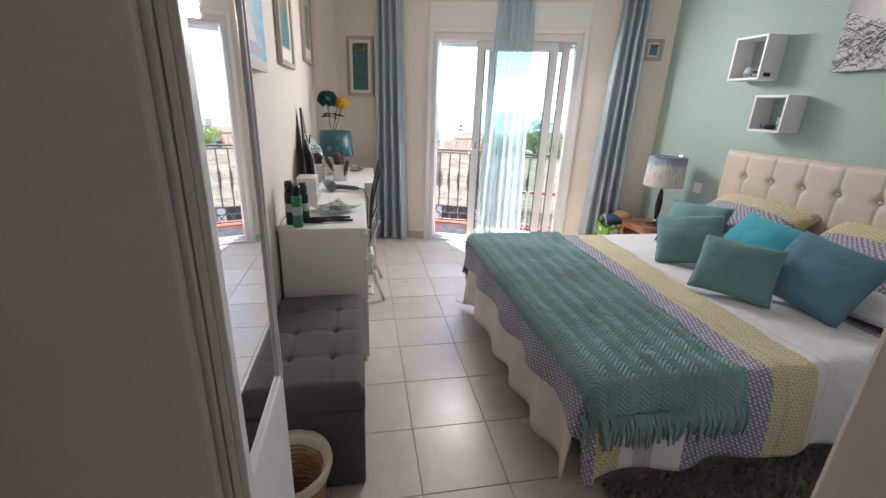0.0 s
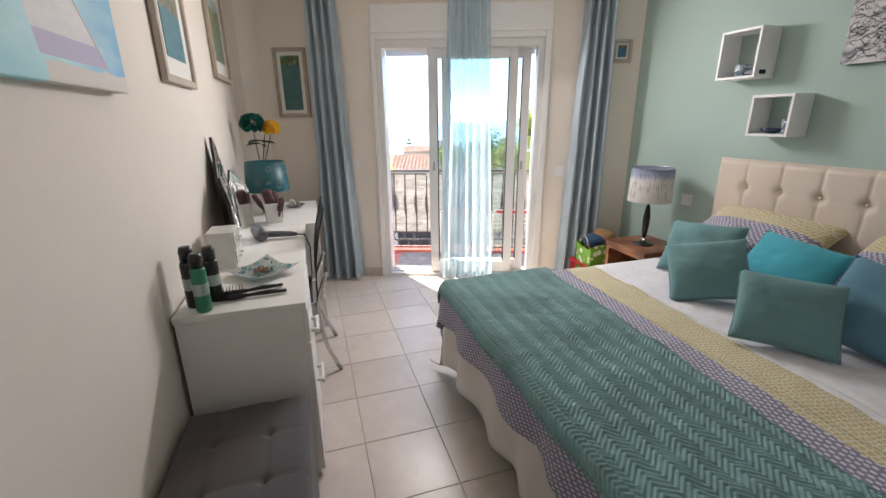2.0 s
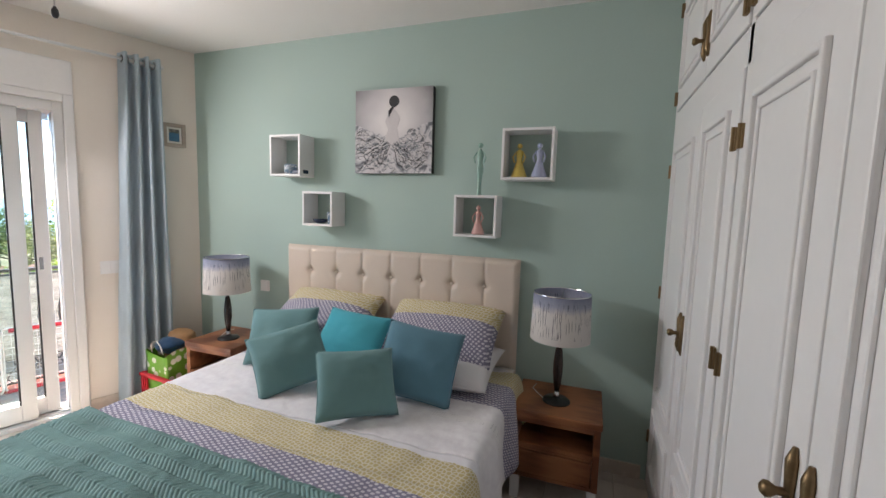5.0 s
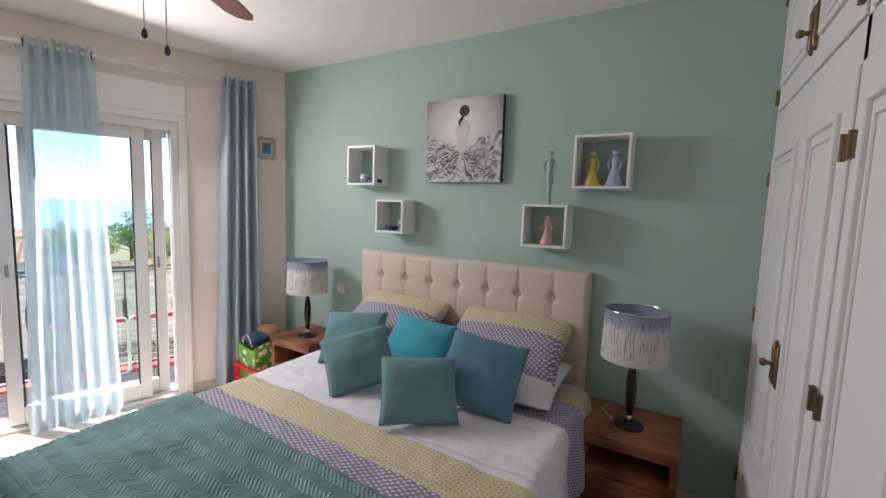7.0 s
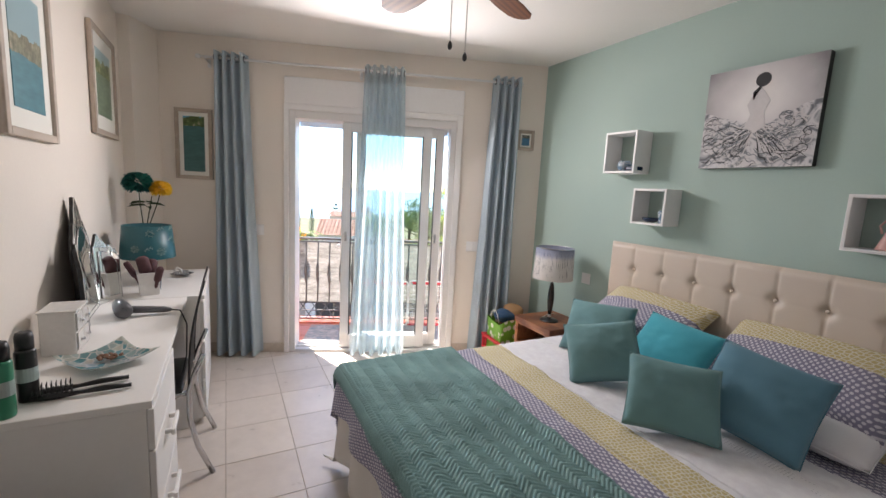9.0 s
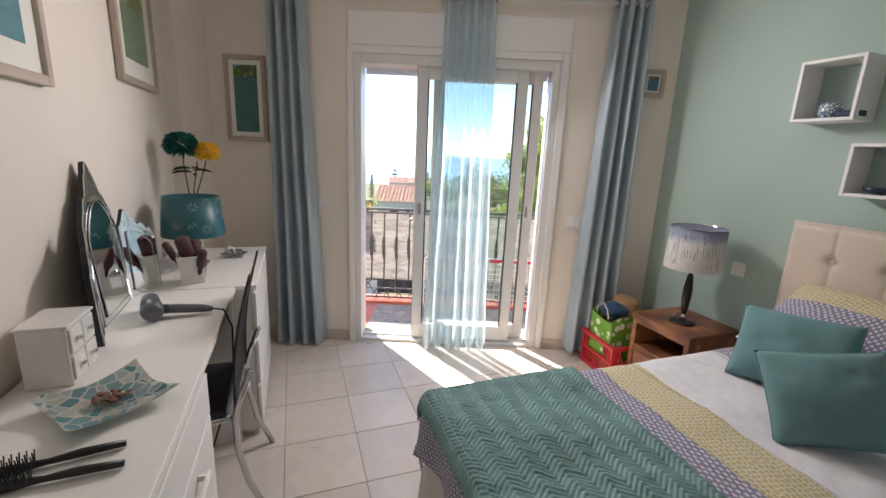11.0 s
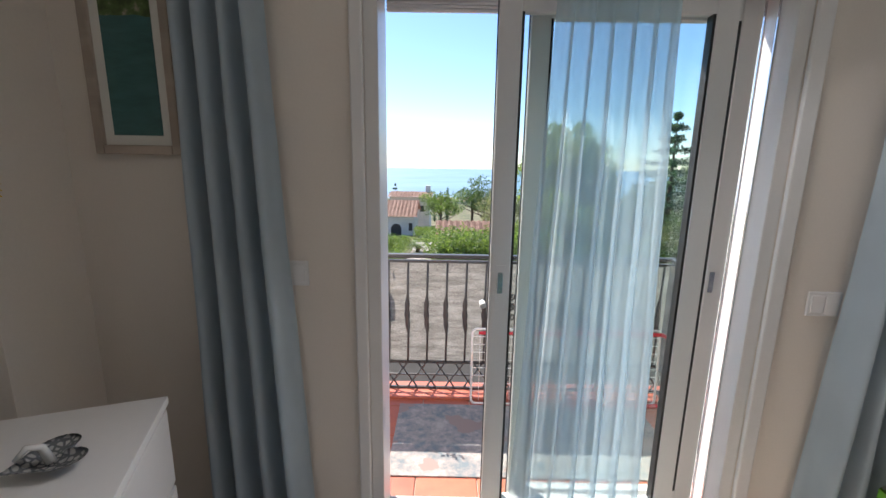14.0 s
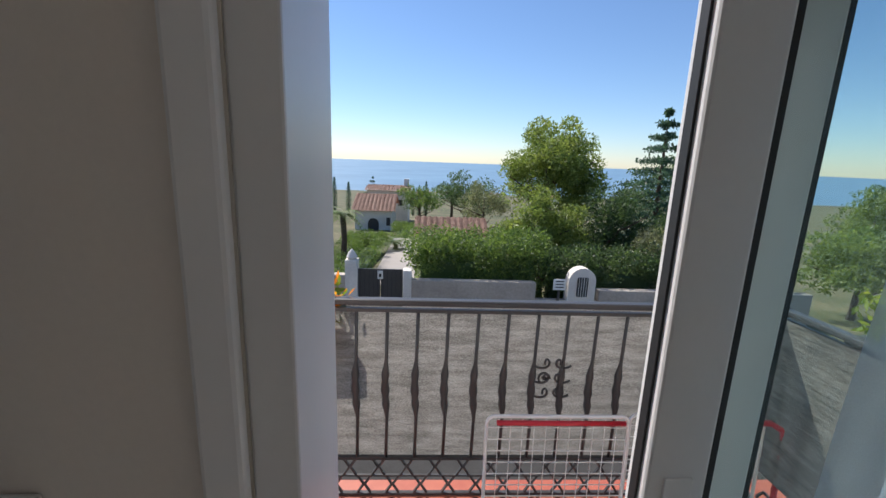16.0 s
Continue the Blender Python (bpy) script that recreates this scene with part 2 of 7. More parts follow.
M["bag_film"] = plain("bin_liner", (0.70, 0.62, 0.50), 0.35, var=0.1, small=50, bump=0.3, dist=0.004)
M["foil"] = plain("silver_print", (0.42, 0.50, 0.48), 0.35, 0.4, small=100, bump=0.02)
M["frame_grey"] = wood("limed_frame", (0.40, 0.33, 0.27), (0.52, 0.44, 0.37), 0.6)
M["mount"] = plain("picture_mount", (0.78, 0.77, 0.72), 0.8, var=0.02, small=200, bump=0.02)


def mirror_mat():
    g = Nodes("mirror_glass")
    g.set(color=(0.86, 0.89, 0.88), metal=1.0, rough=0.015)
    return g.mat


def glass_mat():
    g = Nodes("window_glass")
    tp, gl, fr, mx = g.n("BsdfTransparent"), g.n("BsdfGlossy"), g.n("LayerWeight"), g.n("MixShader")
    tp.inputs[0].default_value = (0.93, 0.97, 0.96, 1)
    gl.inputs["Roughness"].default_value = 0.0
    fr.inputs[0].default_value = 0.5
    g.link(g.math("ADD", g.math("MULTIPLY", g.math("POWER", fr.outputs["Facing"], 5.0), 0.5), 0.03), mx.inputs[0])
    g.link(tp.outputs[0], mx.inputs[1])
    g.link(gl.outputs[0], mx.inputs[2])
    g.link(mx.outputs[0], g.t.nodes["Material Output"].inputs[0])
    return g.mat


M["mirror"], M["glass"] = mirror_mat(), glass_mat()


def stripes(name, bands, axis="X", skew=0.0):
    """Cotton with bands of its own patterns across x; bands are (start, kind)."""
    g = Nodes(name)
    c = g.n("TexCoord")
    sep = g.n("SeparateXYZ")
    g.link(c.outputs["Object"], sep.inputs[0])
    pos = sep.outputs[axis]
    if skew:
        pos = g.math("SUBTRACT", pos, g.math("MULTIPLY", g.math("SUBTRACT", sep.outputs["Y"], 3.4), skew))
    v = g.coord(scale=(1, 1, 1))
    # small flecks on violet grey, laid out flat over top and sides
    flat = g.n("CombineXYZ")
    g.link(g.math("ADD", sep.outputs["X"], sep.outputs["Z"]), flat.inputs[0])
    g.link(g.math("ADD", sep.outputs["Y"], sep.outputs["Z"]), flat.inputs[1])

    def laid(sx, sy, turn):
        mp = g.n("Mapping")
        mp.inputs["Scale"].default_value, mp.inputs["Rotation"].default_value = (sx, sy, 1), (0, 0, radians(turn))
        g.link(flat.outputs[0], mp.inputs["Vector"])
        return mp.outputs[0]

    ck = g.n("TexVoronoi", feature="F1")
    ck.voronoi_dimensions = "2D"
    g.link(laid(66, 44, 35), ck.inputs["Vector"])
    ck.inputs["Scale"].default_value = 1.0
    ck.inputs["Randomness"].default_value = 0.15
    fl = g.ramp(ck.outputs["Distance"], [(0.26, (0.62, 0.60, 0.66)), (0.36, (0.215, 0.20, 0.285))])
    # lattice on mustard
    v2 = g.n("TexVoronoi", feature="DISTANCE_TO_EDGE")
    v2.voronoi_dimensions = "2D"
    g.link(laid(58, 58, 15), v2.inputs["Vector"])
    v2.inputs["Scale"].default_value = 1.0
    v2.inputs["Randomness"].default_value = 0.55
    ye = g.ramp(v2.outputs["Distance"], [(0.08, (0.66, 0.62, 0.50)), (0.17, (0.50, 0.41, 0.19))])
    wn_ = g.noise(v, 30, 3)
    wh = g.ramp(wn_, [(0.3, (0.70, 0.68, 0.71)), (0.7, (0.78, 0.77, 0.79))])
    lace = g.n("TexVoronoi", feature="F1")
    g.link(g.coord(scale=(90, 90, 90)), lace.inputs["Vector"])
    lace.inputs["Scale"].default_value, lace.inputs["Randomness"].default_value = 1.0, 0.0
    la = g.ramp(lace.outputs["Distance"], [(0.25, (0.50, 0.49, 0.52)), (0.34, (0.76, 0.75, 0.76))])
    gy = g.ramp(wn_, [(0.3, (0.40, 0.40, 0.42)), (0.7, (0.47, 0.47, 0.49))])
    kinds = {"violet": fl, "mustard": ye, "white": wh, "lace": la, "grey": gy}
    col = kinds[bands[0][1]]
    for x, k in bands[1:]:
        col = g.mix(g.math("GREATER_THAN", pos, x), col, kinds[k])
    g.set(color=col, rough=0.88, sheen=0.1)
    g.bump(g.math("ADD", g.math("ADD", g.noise(v, 700, 2), g.noise(v, 40, 3)), g.math("MULTIPLY", g.noise(v, 10, 5, 0.6), 9.0)), 0.3, 0.002)
    return g.mat


def leaf_mat(name, c0, c1):
    g = Nodes(name)
    geo = g.n("NewGeometry")
    v = g.coord()
    f = g.math("ADD", g.math("MULTIPLY", geo.outputs["Random Per Island"], 0.6), g.math("MULTIPLY", g.noise(v, 1.2, 2), 0.4))
    col = g.ramp(f, [(0.2, c0), (0.8, c1)])
    g.set(color=col, rough=0.5)
    out = g.t.nodes["Material Output"].inputs[0]
    shader = out.links[0].from_socket
    tr, mx = g.n("BsdfTranslucent"), g.n("MixShader")
    g.link(g.ramp(f, [(0.2, (c0[0] * 1.6, c0[1] * 1.6, c0[2])), (0.8, (c1[0] * 1.6, c1[1] * 1.6, c1[2]))]), tr.inputs[0])
    mx.inputs[0].default_value = 0.45
    g.link(shader, mx.inputs[1])
    g.link(tr.outputs[0], mx.inputs[2])
    g.link(mx.outputs[0], out)
    return g.mat


def sheer_mat():
    g = Nodes("sheer_voile")
    v = g.coord()
    fine = g.noise(v, 1200, 2)
    col = g.ramp(g.noise(v, 8, 2), [(0.3, (0.66, 0.77, 0.83)), (0.7, (0.74, 0.85, 0.90))])
    tr, df, tp = g.n("BsdfTranslucent"), g.n("BsdfDiffuse"), g.n("BsdfTransparent")
    tp.inputs[0].default_value = (0.90, 0.96, 0.99, 1)
    g.link(col, tr.inputs[0])
    g.link(col, df.inputs[0])
    m1, m2 = g.n("MixShader"), g.n("MixShader")
    m1.inputs[0].default_value = 0.5
    g.link(df.outputs[0], m1.inputs[1])
    g.link(tr.outputs[0], m1.inputs[2])
    g.link(g.math("ADD", g.math("MULTIPLY", fine, 0.2), 0.48), m2.inputs[0])
    g.link(tp.outputs[0], m2.inputs[1])
    g.link(m1.outputs[0], m2.inputs[2])
    g.link(m2.outputs[0], g.t.nodes["Material Output"].inputs[0])
    return g.mat


def drape_mat(name, c):
    g = Nodes(name)
    v = g.coord()
    f = g.math("ADD", g.math("MULTIPLY", g.noise(v, 4, 3), 0.5), g.math("MULTIPLY", g.noise(v, 800, 2), 0.5))
    col = g.ramp(f, [(0.3, dark(c, 0.9)), (0.7, dark(c, 1.1))])
    tr, df, m1 = g.n("BsdfTranslucent"), g.n("BsdfDiffuse"), g.n("MixShader")
    g.link(col, tr.inputs[0])
    g.link(col, df.inputs[0])
    m1.inputs[0].default_value = 0.32
    g.link(df.outputs[0], m1.inputs[1])
    g.link(tr.outputs[0], m1.inputs[2])
    g.link(m1.outputs[0], g.t.nodes["Material Output"].inputs[0])
    return g.mat


M["sheer"] = sheer_mat()
M["drape"] = drape_mat("blue_grey_drape", (0.52, 0.605, 0.665))


def net_mat():
    g = Nodes("shade_netting")
    v = g.coord()
    folds = g.noise(g.coord(scale=(1.5, 1.5, 9)), 3.0, 4, 0.65)
    weave = g.noise(g.coord(scale=(1, 1, 2.4)), 150, 2, 0.8)
    f = g.math("ADD", g.math("MULTIPLY", folds, 0.45), g.math("MULTIPLY", weave, 0.55))
    col = g.ramp(f, [(0.36, (0.12, 0.115, 0.10)), (0.5, (0.27, 0.255, 0.23)), (0.64, (0.44, 0.42, 0.38))])
    tr, df, m1 = g.n("BsdfTranslucent"), g.n("BsdfDiffuse"), g.n("MixShader")
    g.link(col, tr.inputs[0])
    g.link(col, df.inputs[0])
    m1.inputs[0].default_value = 0.5
    bp = g.n("Bump")
    bp.inputs["Strength"].default_value, bp.inputs["Distance"].default_value = 0.6, 0.02
    g.link(folds, bp.inputs["Height"])
    g.link(bp.outputs[0], df.inputs["Normal"])
    g.link(df.outputs[0], m1.inputs[1])
    g.link(tr.outputs[0], m1.inputs[2])
    g.link(m1.outputs[0], g.t.nodes["Material Output"].inputs[0])
    return g.mat


M["shade_cloth"] = net_mat()


# ---- the room ----
WT = 0.24  # thickness of the outer wall
HALL_Y0 = 0.2
floor = setting("floor", prism(B(), [(-0.6, HALL_Y0), (XR + 0.1, HALL_Y0), (XR + 0.1, back_y(XR + 0.1, 0.02)), (-0.1, back_y(-0.1, 0.02)), (-0.1, 1.9), (-0.6, 1.9)], -0.12, -0.004), M["grout"], "cream ceramic floor tiles with narrow grey joints", "floor")
setting("ceiling", prism(B(), [(-0.7, HALL_Y0 - 0.1), (XR + 0.2, HALL_Y0 - 0.1), (XR + 0.2, back_y(XR + 0.2, WT)), (-0.2, back_y(-0.2, WT)), (-0.2, 1.9), (-0.7, 1.9)], CEIL, CEIL + 0.15), M["ceiling"], "smooth white painted ceiling", "ceiling")
setting("wall_west", bx(XL - 0.2, XL, 1.92, back_y(XL - 0.2, 0.1), 0, CEIL), M["wall"], "cream plastered wall behind the dressing table", "wall")
setting("wall_east", bx(XR, XR + 0.2, 0.9, back_y(XR, 0.1), 0, CEIL), M["green"], "sage green painted wall behind the bed", "wall")
# corner pillar
setting("wall_pillar", prism(B(), [(XL, 5.62), (0.20, 5.62), (0.33, back_y(0.33)), (0.33, back_y(0.33, 0.05)), (XL, back_y(XL, 0.05))], 0, CEIL), M["wall"], "cream plastered chamfered corner", "wall")

# balcony wall with its opening
D0, D1, DH = 1.20, 2.53, 1.985   # opening along the wall, and its height
def wall_piece(name, u0, u1, z0, z1):
    return setting(name, bx(u0, u1, 0, WT, z0, z1), M["wall"], "cream plastered balcony wall", "wall", m=BW)
wall_piece("wall_north_1", -0.15, D0, 0, CEIL)
wall_piece("wall_north_2", D1, 3.75, 0, CEIL)
wall_piece("wall_north_3", D0, D1, DH, CEIL)
# shutter box over the opening, a little proud
setting("trim_shutter_box", bx(1.165, 2.58, -0.022, -0.001, 2.03, 2.23, 0.006), M["paint"], "flat off-white roller shutter box cover", "shutter box", m=BW)
for nm, a in (("trim_1", (1.16, 1.20, -0.018, -0.001, 0.0, 2.03)), ("trim_2", (2.53, 2.58, -0.018, -0.001, 0.0, 2.03)), ("trim_3", (1.20, 2.53, -0.018, -0.001, 1.985, 2.03))):
    setting(nm, bx(*a, 0.005), M["paint"], "white moulded door surround", "trim", m=BW)

# south side: hall, wardrobe niche
setting("wall_south_1", bx(-0.6, 0.305, 1.895, 1.919, 0, CEIL, 0.006), M["wall"], "cream plastered end of wall beside the doorway", "wall")
setting("wall_south_2", bx(1.135, 1.19, HALL_Y0, 1.655, 0, CEIL, 0.008), M["wall"], "cream plastered wall at the side of the wardrobe", "wall")
setting("wall_hall_1", bx(-0.6, XR + 0.2, HALL_Y0 - 0.12, HALL_Y0, 0, CEIL), M["wall"], "cream plastered hall wall", "wall")
setting("wall_hall_2", bx(-0.72, -0.05, HALL_Y0, 1.895, 0, CEIL), M["wall"], "cream plastered hall wall", "wall")
setting("wall_niche", bx(1.19, XR, 0.9, 1.0, 0, CEIL), M["wall"], "cream plastered back of the wardrobe niche", "wall")

# white hall door with a lever handle
hd = tagged(part("door_1", bx(-0.048, -0.02, 0.98, 1.80, 0.01, 2.03, 0.004), M["paint"]), "closed white painted hall door", "door", "", "structure")
hb = B()
lathe(hb, [(0.026, 0), (0.026, 0.008)], 16)
tube(hb, [(0, 0, 0.006), (0, 0, 0.045), (0, -0.02, 0.055), (0, -0.12, 0.055)], 0.009, 8)
part("door_handle", hb, M["iron"], hd, "dark lever handle", True, pose(-0.02, 1.74, 1.02, 0, 90, 0))

# ---- sliding balcony door ----
frame_root = tagged(new("window_1"), "white aluminium sliding balcony door standing half open", "sliding door", "", "structure")
frame_root.matrix_basis = BW
part("frame_jamb", bx(1.20, 1.245, 0.0, 0.17, 0, DH, 0.003), M["alu"], frame_root)
part("frame_jamb", bx(2.485, 2.53, 0.0, 0.17, 0, DH, 0.003), M["alu"], frame_root)
part("frame_head", bx(1.245, 2.485, 0.0, 0.17, 1.925, DH, 0.003), M["alu"], frame_root)
part("frame_sill", bx(1.245, 2.485, 0.0, 0.17, -0.10, 0.022, 0.003), M["alu"], frame_root)
for vv in (0.06, 0.118, 0.15):
    part("track_rail", bx(1.245, 2.485, vv - 0.003, vv + 0.003, 0.022, 0.034), M["alu"], frame_root)
for vv in (0.078, 0.140):
    part("jamb_groove", bx(2.481, 2.4855, vv - 0.003, vv + 0.003, 0.034, 1.925), M["chrome"], frame_root)
for i in range(4):
    part("shutter_slat", bx(1.25, 2.48, 0.152, 0.166, 1.885 + i * 0.011, 1.894 + i * 0.011, 0.002), M["alu"], frame_root)


def leaf(u0, u1, v0, v1, lock_u, st):
    z0, z1 = 0.034, 1.925
    lf = part("sliding_leaf", bx(u0, u0 + st, v0, v1, z0, z1, 0.004), M["alu"], frame_root)
    part("stile", bx(u1 - st, u1, v0, v1, z0, z1, 0.004), M["alu"], lf)
    part("rail", bx(u0 + st, u1 - st, v0, v1, z0, z0 + 0.105, 0.004), M["alu"], lf)
    part("rail", bx(u0 + st, u1 - st, v0, v1, z1 - 0.075, z1, 0.004), M["alu"], lf)
    vm = (v0 + v1) / 2
    gl = part("pane", bx(u0 + st - 0.004, u1 - st + 0.004, vm - 0.004, vm + 0.004, z0 + 0.1, z1 - 0.07), M["glass"], lf)
    gl.visible_shadow = False
    for a, b in ((u0 + st, u0 + st + 0.008), (u1 - st - 0.008, u1 - st)):
        part("gasket", bx(a, b, v0 + 0.003, v1 - 0.003, z0 + 0.105, z1 - 0.075), M["gasket"], lf)
    part("gasket", bx(u0 - 0.003, u0 + 0.001, vm - 0.007, vm + 0.006, z0, z1), M["gasket"], lf)
    lk = part("lock_plate", bx(lock_u - 0.016, lock_u + 0.016, v0 - 0.003, v0 + 0.001, 0.90, 1.06, 0.001), M["alu"], lf, "white flush lock plate")
    part("finger_pull", bx(lock_u - 0.009, lock_u + 0.009, v0 - 0.0045, v0 - 0.0028, 0.96, 1.035, 0.001), M["chrome"], lf, "grey finger pull")


leaf(1.610, 2.335, 0.032, 0.070, 1.646, 0.070)
leaf(1.718, 2.445, 0.090, 0.128, 2.40, 0.064)
kb = B()
lathe(kb, [(0.011, 0), (0.011, 0.012), (0.007, 0.02), (0.012, 0.03), (0.009, 0.038)], 12)
part("pull_knob", kb, M["alu"], frame_root, "", True, pose(1.59, 0.05, 0.92, 90, 0, 0))

# baseboards along the balcony wall and the green wall
def skirting(name, length, m):
    root = tagged(new(name), "beige ceramic skirting tiles", "baseboard", "", "structure")
    root.matrix_basis = m
    n = max(1, round(length / 0.333))
    me = part("skirting_tile", bx(0.001, length / n - 0.001, -0.009, -0.001, 0.0, 0.08, 0.002, 1), M["base"], root).data
    for i in range(1, n):
        share("skirting_tile", me, root, pose(i * length / n, 0, 0))
skirting("baseboard_1", 1.16 - 0.24, BW @ pose(0.24, 0, 0))
skirting("baseboard_2", 3.265 - 2.58, BW @ pose(2.58, 0, 0))
skirting("baseboard_3", back_y(XR) - 1.66, pose(XR, back_y(XR), 0, 0, 0, -90))
skirting("baseboard_4", 5.6 - 2.3, pose(XL, 2.3, 0, 0, 0, 90))


# ---- built-in wardrobe ----
WY = 1.640
wr = thing("wardrobe", "white panelled built-in wardrobe with aged brass fittings", "wardrobe", pose(0, 0, 0))
part("carcass", bx(1.195, XR - 0.004, 1.02, WY - 0.03, 0.0, CEIL - 0.004), M["paint"], wr)
# face frame
for x0, x1, z0, z1 in ((1.192, 1.225, 0, CEIL - 0.004), (XR - 0.05, XR - 0.004, 0, CEIL - 0.004), (1.225, XR - 0.05, 1.80, 1.90), (1.225, XR - 0.05, 0, 0.06), (1.225, XR - 0.05, CEIL - 0.06, CEIL - 0.004), (2.078, 2.108, 0.06, CEIL - 0.06)):
    part("face_frame", bx(x0, x1, WY - 0.03, WY - 0.006, z0, z1, 0.003), M["paint"], wr)


def panel_door(x0, x1, z0, z1, split=None):
    d = part("wardrobe_door", bx(x0 + 0.003, x1 - 0.003, WY - 0.028, WY, z0 + 0.003, z1 - 0.003, 0.004), M["paint"], wr)
    spans = [(z0, z1)] if split is None else [(z0, split), (split, z1)]
    for a, b in spans:
        X0, X1, Z0, Z1 = x0 + 0.075, x1 - 0.075, a + (0.09 if a == z0 else 0.04), b - (0.09 if b == z1 else 0.04)
        mb = B()
        for k, w in ((0.0, 0.016), (0.04, 0.010)):
            for q in ((X0 + k, X0 + k + w, Z0 + k, Z1 - k), (X1 - k - w, X1 - k, Z0 + k, Z1 - k), (X0 + k + w, X1 - k - w, Z0 + k, Z0 + k + w), (X0 + k + w, X1 - k - w, Z1 - k - w, Z1 - k)):
                box(mb, q[0], q[1], WY - 0.002, WY + (0.012 if k == 0 else 0.007), q[2], q[3], 0.004, 2)
        part("moulding", mb, M["paint"], d)
    return d


def hinge(x, z, d):
    hb_ = B()
    box(hb_, x - 0.011, x + 0.011, WY - 0.001, WY + 0.006, z - 0.03, z + 0.03, 0.002)
    tube(hb_, [(x, WY + 0.007, z - 0.031), (x, WY + 0.007, z + 0.031)], 0.006, 8)
    part("hinge", hb_, M["brass"], d, "aged brass hinge")


def bolt_handle(x, z, d, knob=True):
    b_ = B()
    pts = [(x, WY + 0.004, z - 0.075), (x, WY + 0.006, z - 0.05), (x, WY + 0.006, z), (x, WY + 0.006, z + 0.05), (x, WY + 0.004, z + 0.075)]
    tube(b_, pts, [0.004, 0.011, 0.008, 0.011, 0.004], 8)
    if knob:
        lathe(b_, [(0.008, 0), (0.007, 0.02), (0.013, 0.028), (0.014, 0.036), (0.008, 0.042)], 12)
        vs = [v for v in b_.verts if v.co.y < 0.5]
        bmesh.ops.transform(b_, matrix=pose(x, WY + 0.004, z - 0.005, -90, 0, 0), verts=vs)
    part("escutcheon_handle", b_, M["brass"], d, "aged brass escutcheon with turned knob", True)


for x0, x1, hx, hin in ((2.55, XR - 0.05, 2.577, XR - 0.06), (2.108, 2.55, 2.523, 2.120), (1.59, 2.078, 1.618, 2.066), (1.225, 1.59, 1.562, 1.237)):
    d = panel_door(x0, x1, 0.06, 1.80, 0.50)
    for z in (0.28, 1.03, 1.62):
        hinge(hin, z, d)
    bolt_handle(hx, 0.975, d, hx in (2.577, 1.618))
    d = panel_door(x0, x1, 1.90, CEIL - 0.06)
    for z in (1.96, 2.36):
        hinge(hin, z, d)
    bolt_handle(hx, 2.04, d, hx in (2.577, 1.618))

# ---- tall mirror cabinet by the doorway ----
MX, MY0, MY1 = 0.337, 1.922, 2.268
mc = thing("mirror_cabinet", "tall narrow white cabinet with a mirrored door", "cabinet")
part("body", bx(XL + 0.002, MX - 0.022, MY0, MY1 - 0.004, 0.0, 2.1, 0.004), M["paint"], mc)
dr_ = part("mirror_door", bx(MX - 0.020, MX - 0.006, MY0 + 0.002, MY1, 0.05, 2.1, 0.003), M["paint"], mc, "white door with a mirror panel")
for a, b in ((MY0 + 0.002, MY0 + 0.030), ):
    part("stile", bx(MX - 0.006, MX + 0.006, a, b, 0.05, 2.1, 0.003), M["paint"], dr_)
for k in range(3):
    y = MY1 - 0.030 + k * 0.0105
    part("ribbed_bead", bx(MX - 0.006, MX + 0.004 + 0.003 * (k % 2), y, y + 0.0085, 0.70, 2.1, 0.003), M["paint"], dr_)
part("bottom_panel", bx(MX - 0.006, MX + 0.003, MY0 + 0.030, MY1, 0.05, 0.70, 0.003), M["paint"], dr_)
for k in range(2):
    part("ribbed_bead", bx(MX - 0.006, MX + 0.006, MY0 + 0.03, MY1 - 0.031, 0.702 + k * 0.0105, 0.7105 + k * 0.0105, 0.003), M["paint"], dr_)
part("mirror_glass", bx(MX - 0.006, MX - 0.002, MY0 + 0.030, MY1 - 0.031, 0.722, 2.1), M["mirror"], dr_, "silvered mirror glass")


# ---- bed ----
BX0, BX1, BY0, BY1, BZ = 1.265, 3.09, 2.32, 3.85, 0.545
bed = thing("bed", "double bed base with a mattress under ivory valance", "bed")
part("base", bx(BX0 + 0.05, BX1 - 0.02, BY0 + 0.04, BY1 - 0.04, 0.14, 0.30, 0.02), M["black"], bed)
part("mattress", bx(BX0 + 0.02, BX1 - 0.01, BY0 + 0.02, BY1 - 0.02, 0.30, BZ - 0.012, 0.05, 4), M["sheetwhite"], bed, "", True)
for x in (BX0 + 0.12, BX1 - 0.12):
    for y in (BY0 + 0.12, BY1 - 0.12):
        part("leg", lathe(B(), [(0.022, 0), (0.028, 0.14)], 12, (x, y, 0)), M["black"], bed)


